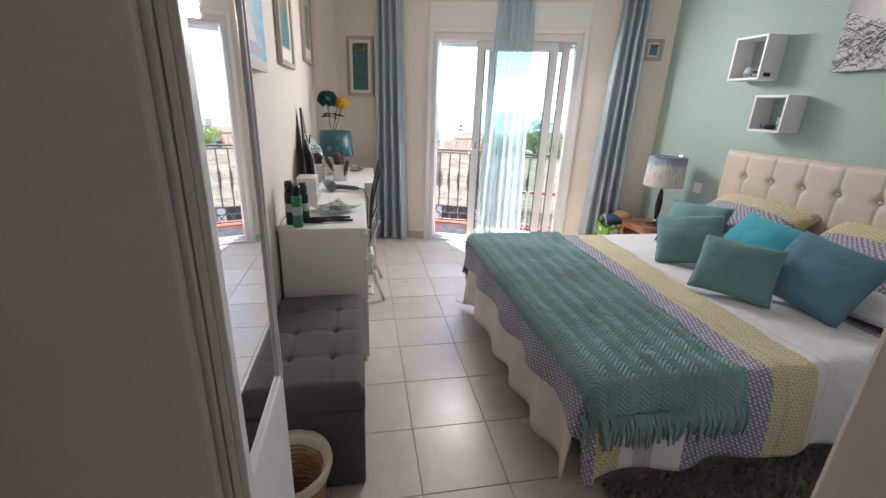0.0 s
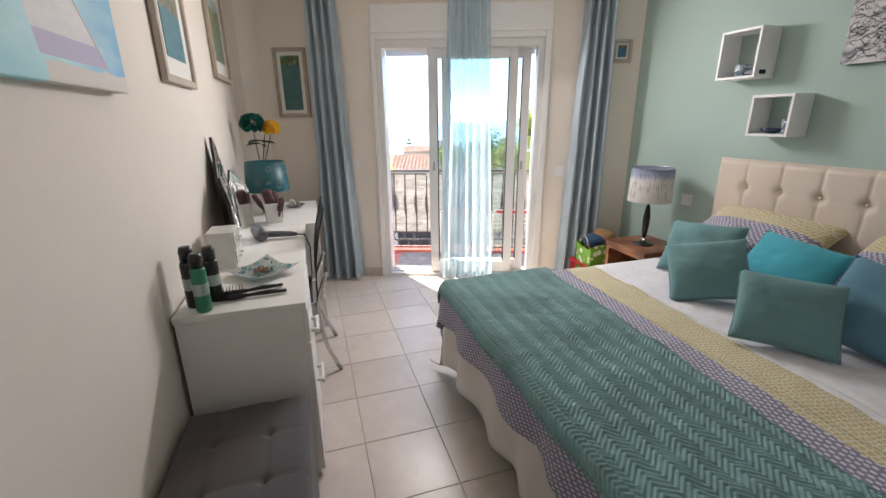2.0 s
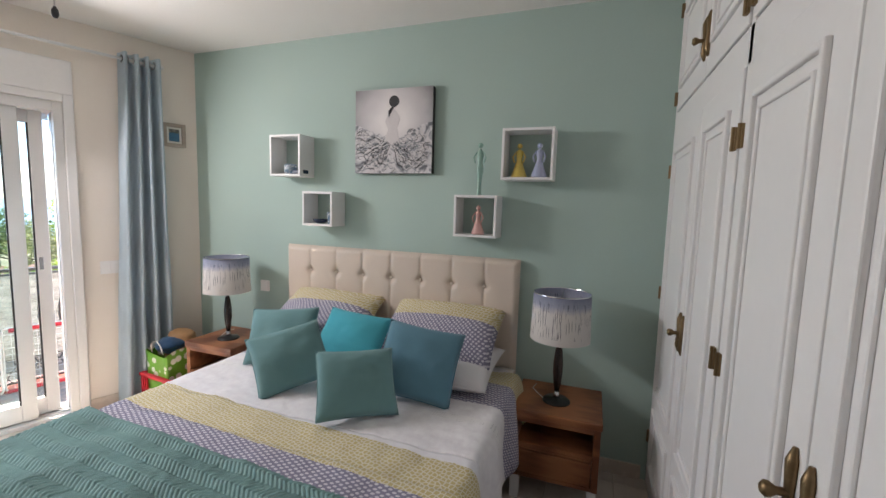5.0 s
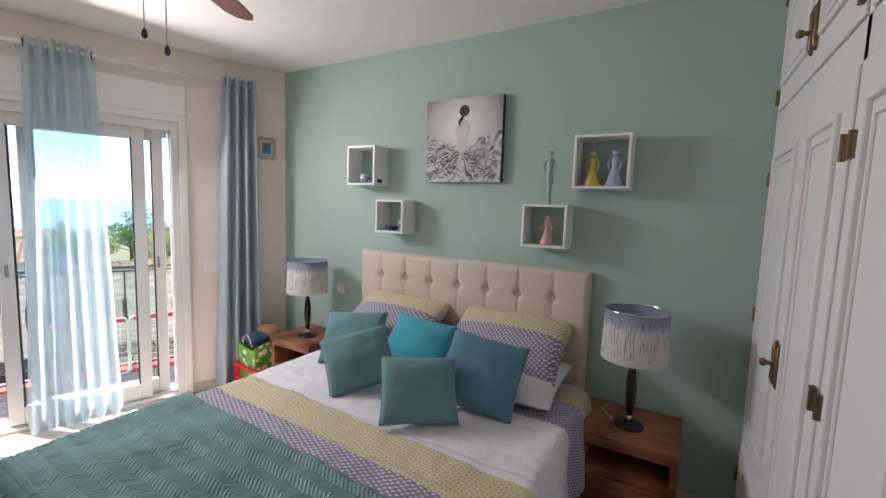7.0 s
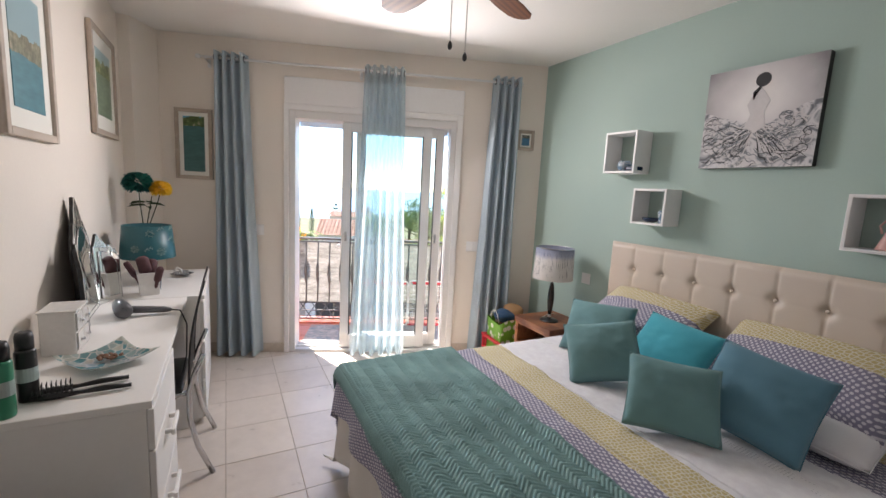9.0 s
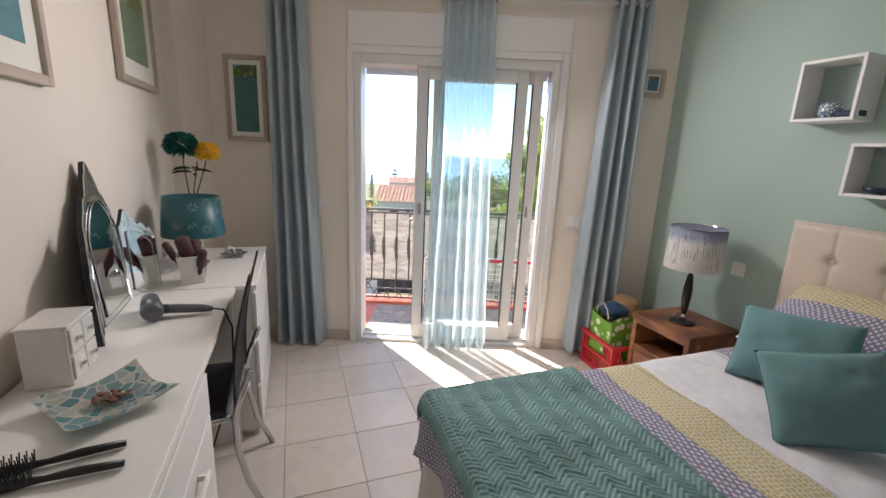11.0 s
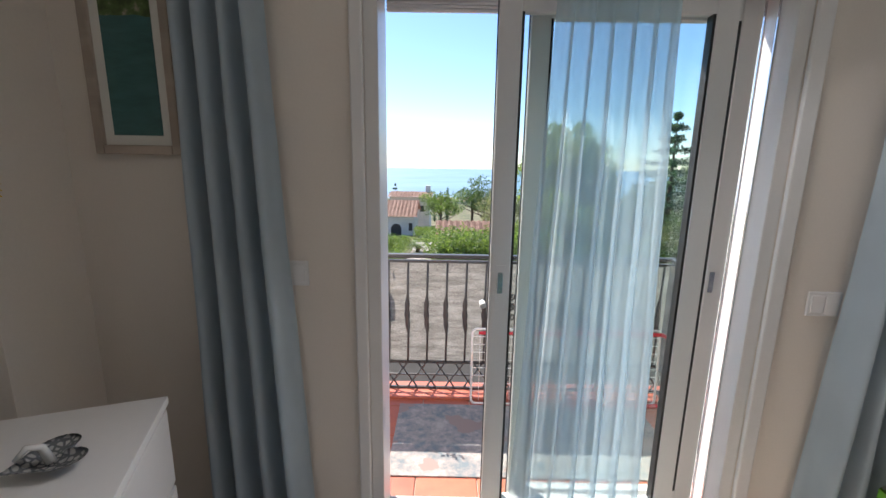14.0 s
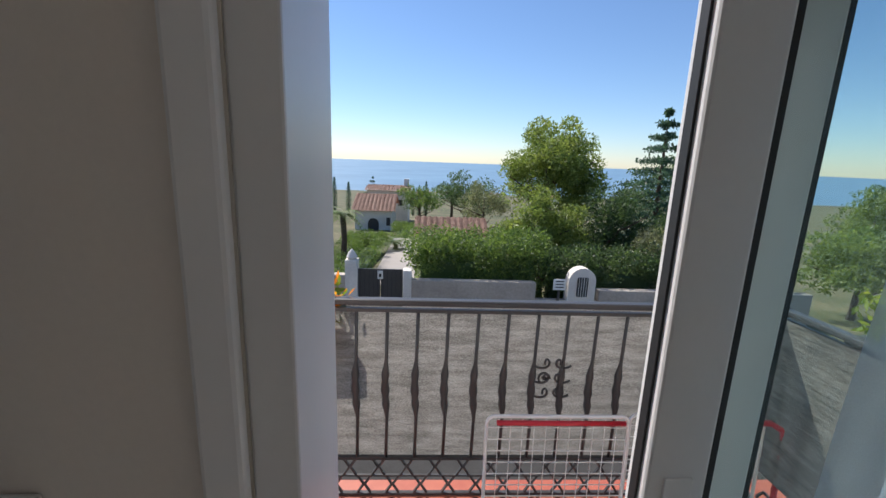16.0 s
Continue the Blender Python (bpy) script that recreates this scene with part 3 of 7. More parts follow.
def drape(x0, x1, y0, y1, z, dx0, dx1, dy0, dy1, nx, ny, waves, seed, flare=0.10, wr=0.006, zmin=0.03, thick=0.004, relief=None, amp=0.022, ua=0.0, ub=1.0):
    """A cloth laid on a flat top that hangs over its edges."""
    bm = B()
    R = 0.035

    def at(u, v):
        u = ua + (ub - ua) * u
        a, b = x0 - dx0 + u * (x1 - x0 + dx0 + dx1), y0 - dy0 + v * (y1 - y0 + dy0 + dy1)
        cx, cy = min(max(a, x0), x1), min(max(b, y0), y1)
        ox, oy = a - cx, b - cy
        o = math.hypot(ox, oy)
        h = wr * (wob((a, b, 0), 5.0, seed) + 0.6 * wob((a, b, 0), 13.0, seed + 2)) + 0.4 * wr * wob((a, b, 0), 30.0, seed)
        if o < 1e-6:
            e = min(a - x0, x1 - a, b - y0, y1 - b)
            bump = relief(a, b) if relief else 0.0
            return (a, b, z + h + bump - max(0, 0.03 - e) ** 2 * 6)
        s = a if abs(oy) > abs(ox) else b
        wv = math.sin(s * waves + 3 * wob((s, seed, 0), 2.0, seed)) + 0.6 * wob((s * 3, 0, o), 2.5, seed + 5)
        out = R * (1 - math.exp(-o / R)) + flare * o + amp * wv * min(1, o / 0.22)
        drop = max(0.0, o - R * 0.6 * (1 - math.exp(-o / R)))
        zz = z + h * 0.5 - drop
        if zz < zmin:
            out += (zmin - zz) * 0.8
            zz = zmin + 0.004 * wv
        bump = relief(a, b) if relief else 0.0
        nx_, ny_ = ox / o, oy / o
        k = min(1, o / 0.05)
        return (cx + nx_ * (out + bump * k), cy + ny_ * (out + bump * k), zz + bump * (1 - k))

    sheet(bm, nx, ny, at)
    if thick:
        bmesh.ops.recalc_face_normals(bm, faces=bm.faces)
        bmesh.ops.solidify(bm, geom=bm.faces[:], thickness=thick)
    return bm


val = thing("bed_valance", "ivory cotton bed skirt hanging to the floor", "bed skirt")
part("skirt", drape(BX0 + 0.03, BX1, BY0 + 0.04, BY1 - 0.02, BZ - 0.016, 0.44, 0.0, 0.02, 0.44, 64, 80, 22.0, 3.0, 0.06, 0.002, 0.045), M["valance"], val, "", True)

BANDS = [(0.0, "white"), (0.93, "violet"), (1.30, "mustard"), (1.42, "lace"), (1.475, "grey"), (1.535, "white"), (1.625, "violet"), (1.935, "violet"), (1.955, "mustard"), (2.145, "white"), (2.42, "lace"), (2.47, "white"), (2.60, "violet"), (2.84, "mustard")]
M["duvet"] = stripes("striped_duvet", BANDS, "X", 0.045)
dv = thing("duvet", "striped duvet in violet, mustard and white cotton", "duvet")
DU0 = BX0 - 0.21
for nm, a, b, nn in (("foot_panel", DU0, 1.625, 40), ("violet_panel", 1.625, 1.955, 20), ("mustard_panel", 1.955, 2.145, 14), ("white_panel", 2.145, 2.60, 28), ("head_panel", 2.60, 2.97, 20)):
    part(nm, drape(BX0, 2.97, BY0, BY1, BZ + 0.004, 0.21, 0.0, 0.35, 0.32, nn, 110, 17.0, 1.0, 0.08, 0.010, 0.05, ua=(a - DU0) / (2.97 - DU0), ub=(b - DU0) / (2.97 - DU0)), M["duvet"], dv, "", True)


def chevron(a, b):
    p = 0.085
    tri = abs(((a / p) % 1.0) - 0.5) * 2 * p * 0.42
    s = ((b + tri) / 0.0175) % 1.0
    rib = abs(((a / p) % 0.5) - 0.25) * 4
    return 0.007 * math.sin(math.pi * s) ** 0.7 - 0.003 * (rib > 0.9)


tw = thing("throw", "teal chevron knitted throw with a tasselled fringe", "throw")
TX0, TX1 = BX0 - 0.012, 1.845
knit = part("knit", drape(TX0, TX1, BY0 - 0.012, BY1 + 0.012, BZ + 0.018, 0.075, 0.0, 0.135, 0.16, 210, 700, 12.0, 1.0, 0.08, 0.010, 0.05, 0.0, chevron, 0.012), M["throw"], tw, "", True)
for v in knit.data.vertices:
    k = max(0.0, (v.co.x - TX0) / (TX1 - TX0))
    v.co.x += 0.045 * k * (v.co.y - 3.6)
fr = B()
for i in range(64):
    x = TX0 - 0.05 + i * (TX1 - TX0 - 0.012) / 63
    cx = max(x, TX0)
    z0 = BZ + 0.018 - 0.125
    y0 = BY0 - 0.012 - 0.058 - (0.0 if x > TX0 else -0.02)
    j = [random.uniform(-0.012, 0.012) for _ in range(4)]
    tube(fr, [(x, y0 + 0.01, z0 + 0.02), (x + j[0] * 0.4, y0 - 0.006, z0), (x + j[1], y0 - 0.012 + j[2] * 0.5, z0 - 0.035), (x + j[1] + j[3], y0 - 0.010 + j[2], z0 - 0.07 - random.uniform(0, 0.025))], [0.005, 0.0065, 0.0055, 0.003], 5)
part("fringe", fr, M["throw"], tw, "", True)

# ---- headboard ----
HX, HY0, HY1, HZ0, HZ1 = 3.10, 2.345, 3.935, 0.42, 1.14
hbd = thing("headboard", "beige tufted leatherette headboard fixed to the green wall", "headboard")
part("back_panel", bx(HX + 0.028, XR - 0.002, HY0 + 0.004, HY1 - 0.004, HZ0, HZ1 - 0.004, 0.006), M["headboard"], hbd)
cols, seams = 8, [HZ1 - 0.165]


def padded(u, v):
    y, z = HY0 + u * (HY1 - HY0), HZ0 + v * (HZ1 - HZ0)
    cw = (HY1 - HY0) / cols
    f = (u * cols) % 1.0
    groove = math.exp(-(min(f, 1 - f) * cw / 0.006) ** 2) * (0 if u < 0.01 or u > 0.99 else 1)
    puff = 0.003 * (1 - (2 * f - 1) ** 4)
    dz = z - seams[0]
    near = abs(f - round(f)) * cw
    dimple = 0.022 * math.exp(-(math.hypot(near, dz) / 0.026) ** 2) * (0 if u < 0.03 or u > 0.97 else 1)
    crease = 0.0045 * math.exp(-(dz / 0.008) ** 2) * (0.12 + 0.88 * math.exp(-near / 0.025))
    e = min(u * (HY1 - HY0), (1 - u) * (HY1 - HY0), v * (HZ1 - HZ0), (1 - v) * (HZ1 - HZ0))
    edge = 0.03 * max(0.0, 1 - e / 0.03) ** 2
    return (HX - puff + groove * 0.006 + dimple + crease + edge, y, z)


part("padding", sheet(B(), 200, 70, padded), M["headboard"], hbd, "", True)
bt = None
for i in range(1, cols):
    m = pose(HX + 0.011, HY0 + i * (HY1 - HY0) / cols, seams[0], 0, -90, 0)
    if bt is None:
        bt = part("button", lathe(B(), [(0.009, 0), (0.009, 0.003), (0.005, 0.006)], 10), M["headboard"], hbd, "", True, m).data
    else:
        share("button", bt, hbd, m)


# ---- pillows and cushions ----
def cushion_mesh(w, h, t, seed, sag=0.0, pinch=0.10):
    bm = B()
    n = 26

    def side(sgn):
        def f(u, v):
            a, b = 2 * u - 1, 2 * v - 1
            k = 1 - pinch * (a * a * b * b) * 0.0 - 0.06 * (1 - abs(a * b)) * max(abs(a), abs(b)) ** 6
            edge = max(0.0, (1 - a ** 4) * (1 - b ** 4)) ** 0.5
            body = (max(0.0, (1 - a * a) * (1 - b * b))) ** 0.38
            x, y = a * w / 2 * (1 - 0.05 * (1 - b * b) * abs(a) ** 5), b * h / 2 * (1 - 0.06 * (1 - a * a) * abs(b) ** 5)
            z = sgn * (t / 2) * body + 0.012 * wob((a, b, sgn), 1.6, seed) * edge + 0.004 * wob((a, b, sgn), 5.0, seed + 1) * edge
            return (x, y + sag * (z / t) * 0.1, z)
        return f
    for s in (1, -1):
        sheet(bm, n, n, side(s))
    bmesh.ops.remove_doubles(bm, verts=bm.verts[:], dist=0.0006)
    return bm


def seam(w, h):
    pts = []
    for i in range(80):
        k = i / 80 * 4
        s, q = int(k), (k % 1) * 2 - 1
        a, b = [(q, -1), (1, q), (-q, 1), (-1, -q)][s]
        pts.append((a * w / 2 * (1 - 0.05 * (1 - b * b) * abs(a) ** 5), b * h / 2 * (1 - 0.06 * (1 - a * a) * abs(b) ** 5), 0))
    return tube(B(), pts, 0.0028, 5, True)


def cushion(name, label, mat, w, h, t, m, seed, cat="cushion", group="cushions on the bed"):
    c = thing(name, label, cat, m, group)
    part("cover", cushion_mesh(w, h, t, seed), mat, c, "", True)
    part("piping", seam(w, h), mat, c, "", True)
    return c


def lean(x, y, z, head, tilt, spin=0):
    """A cushion that stands on its lower edge at (x, y, z), turned by head and leant back by tilt."""
    return pose(x, y, z, 0, 0, head) @ pose(0, 0, 0, 90 - tilt, 0, 0) @ pose(0, 0, 0, 0, 0, spin)


def stand(x, y, head, tilt, h, spin=0, z=BZ + 0.02):
    return pose(x, y, z, 0, 0, head) @ pose(0, 0, 0, 90 - tilt, 0, 0) @ pose(0, h / 2, 0, 0, 0, spin)


# head -90 faces the foot of the bed
cushion("cushion", "teal cotton cushion leaning among the pillows", M["cush_teal"], 0.37, 0.31, 0.13, stand(2.53, 3.52, -72, 34, 0.31, 4), 1)
cushion("cushion", "turquoise cotton cushion in the middle of the bed", M["cush_turq"], 0.37, 0.34, 0.13, stand(2.60, 3.15, -78, 44, 0.34, -8), 2)
cushion("cushion", "dark petrol blue square cushion against the pillows", M["cush_blue"], 0.37, 0.35, 0.14, stand(2.43, 2.67, -74, 38, 0.35, -10), 3)
cushion("cushion", "teal cotton cushion with a crumpled edge", M["cush_teal"], 0.34, 0.30, 0.13, stand(2.31, 3.24, -50, 38, 0.30, 14), 4)
cushion("cushion", "teal cotton cushion in front of the others", M["cush_teal"], 0.33, 0.285, 0.12, stand(2.21, 2.81, -48, 38, 0.285, -3), 5)

M["pillow"] = stripes("striped_pillow", [(-1.0, "white"), (-0.20, "violet"), (0.06, "mustard")], "Y")
for y, s in ((3.50, 11), (2.74, 12)):
    cushion("pillow", "pillow in a violet and mustard patterned case", M["pillow"], 0.66, 0.46, 0.17, stand(2.72, y, -90, 60, 0.46, 0, BZ + 0.07), s, "pillow", "pillows on the bed")
for y, s in ((3.42, 14), (2.72, 15)):
    cushion("pillow", "white cotton pillow lying flat below another", M["sheetwhite"], 0.66, 0.44, 0.13, pose(2.80, y, BZ + 0.075, 0, 0, -90) @ pose(0, 0, 0, 8, 0, 0), s, "pillow", "pillows on the bed")


# ---- nightstands and their lamps ----
def nightstand(x0, x1, y0, y1, z1, legm):
    """Opens towards the foot of the bed (lower x)."""
    ns = thing("nightstand", "reddish acacia nightstand with an open shelf and a drawer", "nightstand", pose(x0, y0, 0), "nightstands")
    w, d = y1 - y0, x1 - x0
    part("top", bx(-0.008, d, -0.006, w + 0.006, z1 - 0.035, z1, 0.006), M["nightwood"], ns)
    part("side", bx(0.0, d, 0, 0.03, 0.12, z1 - 0.035, 0.003), M["nightwood"], ns)
    part("side", bx(0.0, d, w - 0.03, w, 0.12, z1 - 0.035, 0.003), M["nightwood"], ns)
    part("back", bx(d - 0.015, d - 0.002, 0.03, w - 0.03, 0.12, z1 - 0.035), M["nightwood"], ns)
    part("shelf", bx(0.004, d - 0.015, 0.03, w - 0.03, 0.275, 0.295, 0.002), M["nightwood"], ns)
    part("bottom", bx(0.004, d - 0.015, 0.03, w - 0.03, 0.12, 0.14, 0.002), M["nightwood"], ns)
    part("apron", bx(0.0, 0.02, 0.03, w - 0.03, z1 - 0.06, z1 - 0.035, 0.003), M["nightwood"], ns)
    part("drawer_front", bx(0.001, 0.02, 0.034, w - 0.034, 0.142, 0.258, 0.004), M["nightwood"], ns)
    part("drawer_lip", bx(0.004, 0.018, 0.034, w - 0.034, 0.262, 0.274, 0.003), M["nightwood"], ns)
    for a in (0.006, d - 0.05):
        for b in (0.004, w - 0.046):
            part("leg", bx(a, a + 0.042, b, b + 0.042, 0.0, 0.12, 0.003), legm, ns, "white painted foot")
    return ns


nightstand(2.758, XR - 0.02, 4.075, 4.465, 0.49, M["paint"])
nightstand(2.758, XR - 0.02, 1.885, 2.295, 0.46, M["paint"])


def shade_mat():
    """White lampshade paper with a blue wash at the top and grass-like strokes."""
    g = Nodes("grass_print_shade")
    c = g.n("TexCoord")
    sep = g.n("SeparateXYZ")
    g.link(c.outputs["Object"], sep.inputs[0])
    ang = g.math("ARCTAN2", sep.outputs["Y"], sep.outputs["X"])
    comb = g.n("CombineXYZ")
    g.link(g.math("MULTIPLY", ang, 5.0), comb.inputs[0])
    g.link(g.math("MULTIPLY", sep.outputs["Z"], 5.5), comb.inputs[1])
    st = None
    for rot, seedv in ((24, 0.0), (-16, 9.0), (38, 21.0)):
        mp = g.n("Mapping")
        g.link(comb.outputs[0], mp.inputs[0])
        mp.inputs["Rotation"].default_value = (0, 0, radians(rot))
        mp.inputs["Scale"].default_value = (4.6, 1.1, 1)
        mp.inputs["Location"].default_value = (seedv, seedv * 0.7, 0)
        vo = g.n("TexVoronoi", feature="F1")
        g.link(mp.outputs[0], vo.inputs["Vector"])
        vo.inputs["Scale"].default_value = 1.0
        m = g.math("LESS_THAN", vo.outputs["Distance"], 0.175)
        st = m if st is None else g.math("MAXIMUM", st, m)
    zone = g.math("MULTIPLY", g.math("GREATER_THAN", sep.outputs["Z"], -0.085), g.math("LESS_THAN", sep.outputs["Z"], 0.085))
    edge = g.math("ADD", sep.outputs["Z"], g.math("MULTIPLY", g.noise(comb.outputs[0], 2.5, 4), 0.05))
    base = g.ramp(g.math("ADD", g.math("MULTIPLY", edge, 4.0), 0.3), [(0.55, (0.72, 0.69, 0.66)), (0.68, (0.40, 0.42, 0.52)), (0.95, (0.24, 0.27, 0.38))])
    base = g.mix(g.math("MULTIPLY", g.math("MULTIPLY", st, zone), 0.95), base, (0.03, 0.034, 0.055))
    tr, df, m1 = g.n("BsdfTranslucent"), g.n("BsdfDiffuse"), g.n("MixShader")
    g.link(base, tr.inputs[0])
    g.link(base, df.inputs[0])
    m1.inputs[0].default_value = 0.25
    g.link(df.outputs[0], m1.inputs[1])
    g.link(tr.outputs[0], m1.inputs[2])
    g.link(m1.outputs[0], g.t.nodes["Material Output"].inputs[0])
    return g.mat


M["shade_print"] = shade_mat()


def ring_shell(bm, r0, z0, r1, z1, t=0.003, n=40):
    lathe(bm, [(r0, z0), (r1, z1), (r1 - t, z1), (r0 - t, z0), (r0, z0)], n, cap=False)
    return bm


def bedside_lamp(x, y, z):
    L = thing("table_lamp", "dark turned wood lamp with a grass-print drum shade", "lamp", pose(x, y, z), "bedside lamps")
    part("base_plate", lathe(B(), [(0.068, 0), (0.068, 0.006), (0.060, 0.012), (0.022, 0.016), (0.014, 0.024)], 32), M["black"], L, "", True)
    part("collar", lathe(B(), [(0.014, 0.022), (0.017, 0.03), (0.013, 0.042), (0.011, 0.05)], 20), M["chrome"], L, "chrome collar", True)
    part("stem", lathe(B(), [(0.011, 0.05), (0.018, 0.09), (0.024, 0.15), (0.024, 0.20), (0.018, 0.26), (0.013, 0.285), (0.008, 0.29), (0.008, 0.44)], 20), M["darkwood"], L, "", True)
    s = part("shade", ring_shell(B(), 0.145, -0.115, 0.138, 0.115, 0.003, 48), M["shade_print"], L, "white drum shade with blue wash and grass strokes", True, pose(0, 0, 0.44))
    part("shade_rim", tube(B(), [(0.138 * math.cos(a * math.pi / 20), 0.138 * math.sin(a * math.pi / 20), 0.116) for a in range(40)], 0.003, 5, True), M["chrome"], s, "thin metal rim")
    sp = B()
    for a in range(3):
        q = a * 2 * math.pi / 3
        tube(sp, [(0.008 * math.cos(q), 0.008 * math.sin(q), 0.09), (0.137 * math.cos(q), 0.137 * math.sin(q), 0.112)], 0.0018, 5)
    part("spider", sp, M["chrome"], s)
    part("cord", tube(B(), [(-0.02, 0.055, 0.008), (0.05, 0.10, 0.004), (0.10, 0.13, 0.004), (0.16, 0.12, 0.004)], 0.0025, 6), M["pot_white"], L, "thin white cord", True)


bedside_lamp(2.91, 4.26, 0.49)
bedside_lamp(2.92, 2.10, 0.46)

# light switch plates
def plate(name, label, w, h, m, rocker=2):
    p = thing(name, label, "switch", m)
    part("plate", bx(-w / 2, w / 2, -0.008, 0, -h / 2, h / 2, 0.003), M["paint"], p)
    for i in range(rocker):
        part("rocker", bx(-w / 2 + 0.010 + i * (w - 0.02) / rocker, -w / 2 + 0.008 + (i + 1) * (w - 0.02) / rocker, -0.012, -0.008, -h / 2 + 0.012, h / 2 - 0.012, 0.002), M["paint"], p)
plate("light_switch", "white rocker switch plate beside the balcony door", 0.085, 0.085, BW @ pose(0.962, -0.001, 1.03), 1)
plate("shutter_switch", "white double rocker switch on the cream wall", 0.11, 0.085, BW @ pose(2.722, -0.001, 0.955), 2)
plate("bedside_switch", "small white rocker switch on the green wall", 0.08, 0.08, pose(XR - 0.001, 4.17, 0.82, 0, 0, -90), 1)


# ---- box shelves on the green wall ----
def box_shelf(y0, y1, z0, z1, x0=3.013):
    s = thing("box_shelf", "white square box shelf on the green wall", "wall shelf", pose(XR, (y0 + y1) / 2, z0), "box shelves")
    d, w, h, t = XR - x0, y1 - y0, z1 - z0, 0.014
    part("side", bx(-d, -0.001, -w / 2, -w / 2 + t, 0, h, 0.002), M["paint"], s)
    part("side", bx(-d, -0.001, w / 2 - t, w / 2, 0, h, 0.002), M["paint"], s)
    part("shelf_board", bx(-d, -0.001, -w / 2 + t, w / 2 - t, 0, t, 0.002), M["paint"], s)
    part("top_board", bx(-d, -0.001, -w / 2 + t, w / 2 - t, h - t, h, 0.002), M["paint"], s)


box_shelf(3.747, 3.987, 1.589, 1.851)
box_shelf(3.508, 3.731, 1.277, 1.494)
box_shelf(2.470, 2.712, 1.259, 1.490)
box_shelf(2.187, 2.456, 1.573, 1.840)


def patterned(name, c0, c1, sc):
    g = Nodes(name)
    v = g.n("TexVoronoi", feature="DISTANCE_TO_EDGE")
    g.link(g.coord(scale=(sc, sc, sc)), v.inputs["Vector"])
    v.inputs["Scale"].default_value = 1.0
    g.set(color=g.ramp(v.outputs["Distance"], [(0.12, c0), (0.2, c1)]), rough=0.25)
    return g.mat


M["print_blue"] = patterned("blue_white_glaze", (0.10, 0.18, 0.26), (0.66, 0.70, 0.72), 70)
M["navy"] = plain("navy_glaze", (0.015, 0.03, 0.07), 0.25, small=80)


def small(name, label, cat, bm, mat, m, smooth=True):
    return tagged(part(name, bm, mat, None, "", smooth, m), label, cat)


small("tealight_holder", "patterned blue and white ceramic tealight holder", "tealight holder", lathe(B(), [(0.03, 0), (0.042, 0.02), (0.042, 0.05), (0.034, 0.065), (0.028, 0.065), (0.03, 0.02)], 20), M["print_blue"], pose(3.07, 3.865, 1.604))
small("trinket_box", "small dark blue oblong trinket box", "box", bx(-0.03, 0.03, -0.045, 0.045, 0, 0.03, 0.008), M["navy"], pose(3.07, 3.79, 1.604), False)
small("trinket_dish", "shallow navy blue dish on a shelf", "dish", lathe(B(), [(0.02, 0), (0.045, 0.012), (0.05, 0.028), (0.046, 0.028), (0.02, 0.008)], 20), M["navy"], pose(3.07, 3.63, 1.292))
small("egg_cup", "small patterned blue and white cup", "cup", lathe(B(), [(0.018, 0), (0.016, 0.02), (0.022, 0.06), (0.02, 0.075), (0.015, 0.07)], 16), M["print_blue"], pose(3.05, 3.545, 1.292))


def figurine(label, prof, head, mat, m):
    bm = lathe(B(), prof, 16)
    bmesh.ops.create_uvsphere(bm, u_segments=10, v_segments=8, radius=head[0], matrix=pose(0, 0, head[1]))
    for s in (-1, 1):
        tube(bm, [(0, s * prof[-2][0], prof[-2][1]), (-0.01, s * (prof[-2][0] + 0.018), prof[-2][1] - 0.03), (-0.014, s * (prof[-2][0] + 0.008), prof[-2][1] - 0.06)], 0.004, 6)
    return tagged(part("figurine", bm, mat, None, "", True, m), label, "figurine", "figurines")


M["fig_pink"] = plain("pink_glaze", (0.62, 0.36, 0.32), 0.35, var=0.15, small=50)
M["fig_yellow"] = plain("yellow_glaze", (0.62, 0.46, 0.10), 0.35, var=0.15, small=50)
M["fig_lilac"] = plain("lilac_glaze", (0.40, 0.44, 0.60), 0.35, var=0.15, small=50)
M["fig_green"] = plain("green_glaze", (0.26, 0.42, 0.36), 0.35, var=0.25, small=30)
dress = [(0.038, 0), (0.036, 0.01), (0.022, 0.05), (0.012, 0.085), (0.016, 0.11), (0.013, 0.125), (0.005, 0.135)]
figurine("plain pink dress figurine inside a box shelf", dress, (0.013, 0.148), M["fig_pink"], pose(3.07, 2.585, 1.274))
figurine("plain yellow dress figurine inside a box shelf", [(r * 1.15, z * 1.1) for r, z in dress], (0.014, 0.165), M["fig_yellow"], pose(3.07, 2.37, 1.588))
figurine("plain lilac dress figurine inside a box shelf", [(r * 1.1, z * 1.12) for r, z in dress], (0.014, 0.166), M["fig_lilac"], pose(3.07, 2.265, 1.588))
figurine("slender pale green figurine standing on a box shelf", [(0.02, 0), (0.012, 0.01), (0.010, 0.05), (0.016, 0.11), (0.021, 0.14), (0.014, 0.18), (0.019, 0.215), (0.016, 0.235), (0.005, 0.25)], (0.015, 0.27), M["fig_green"], pose(3.06, 2.583, 1.491))

# ---- black and white canvas ----
cv = thing("canvas_painting", "black and white canvas painting of swirling folds", "painting", pose(XR, 3.151, 1.615))
PW, PH, PD = 0.515, 0.50, 0.04


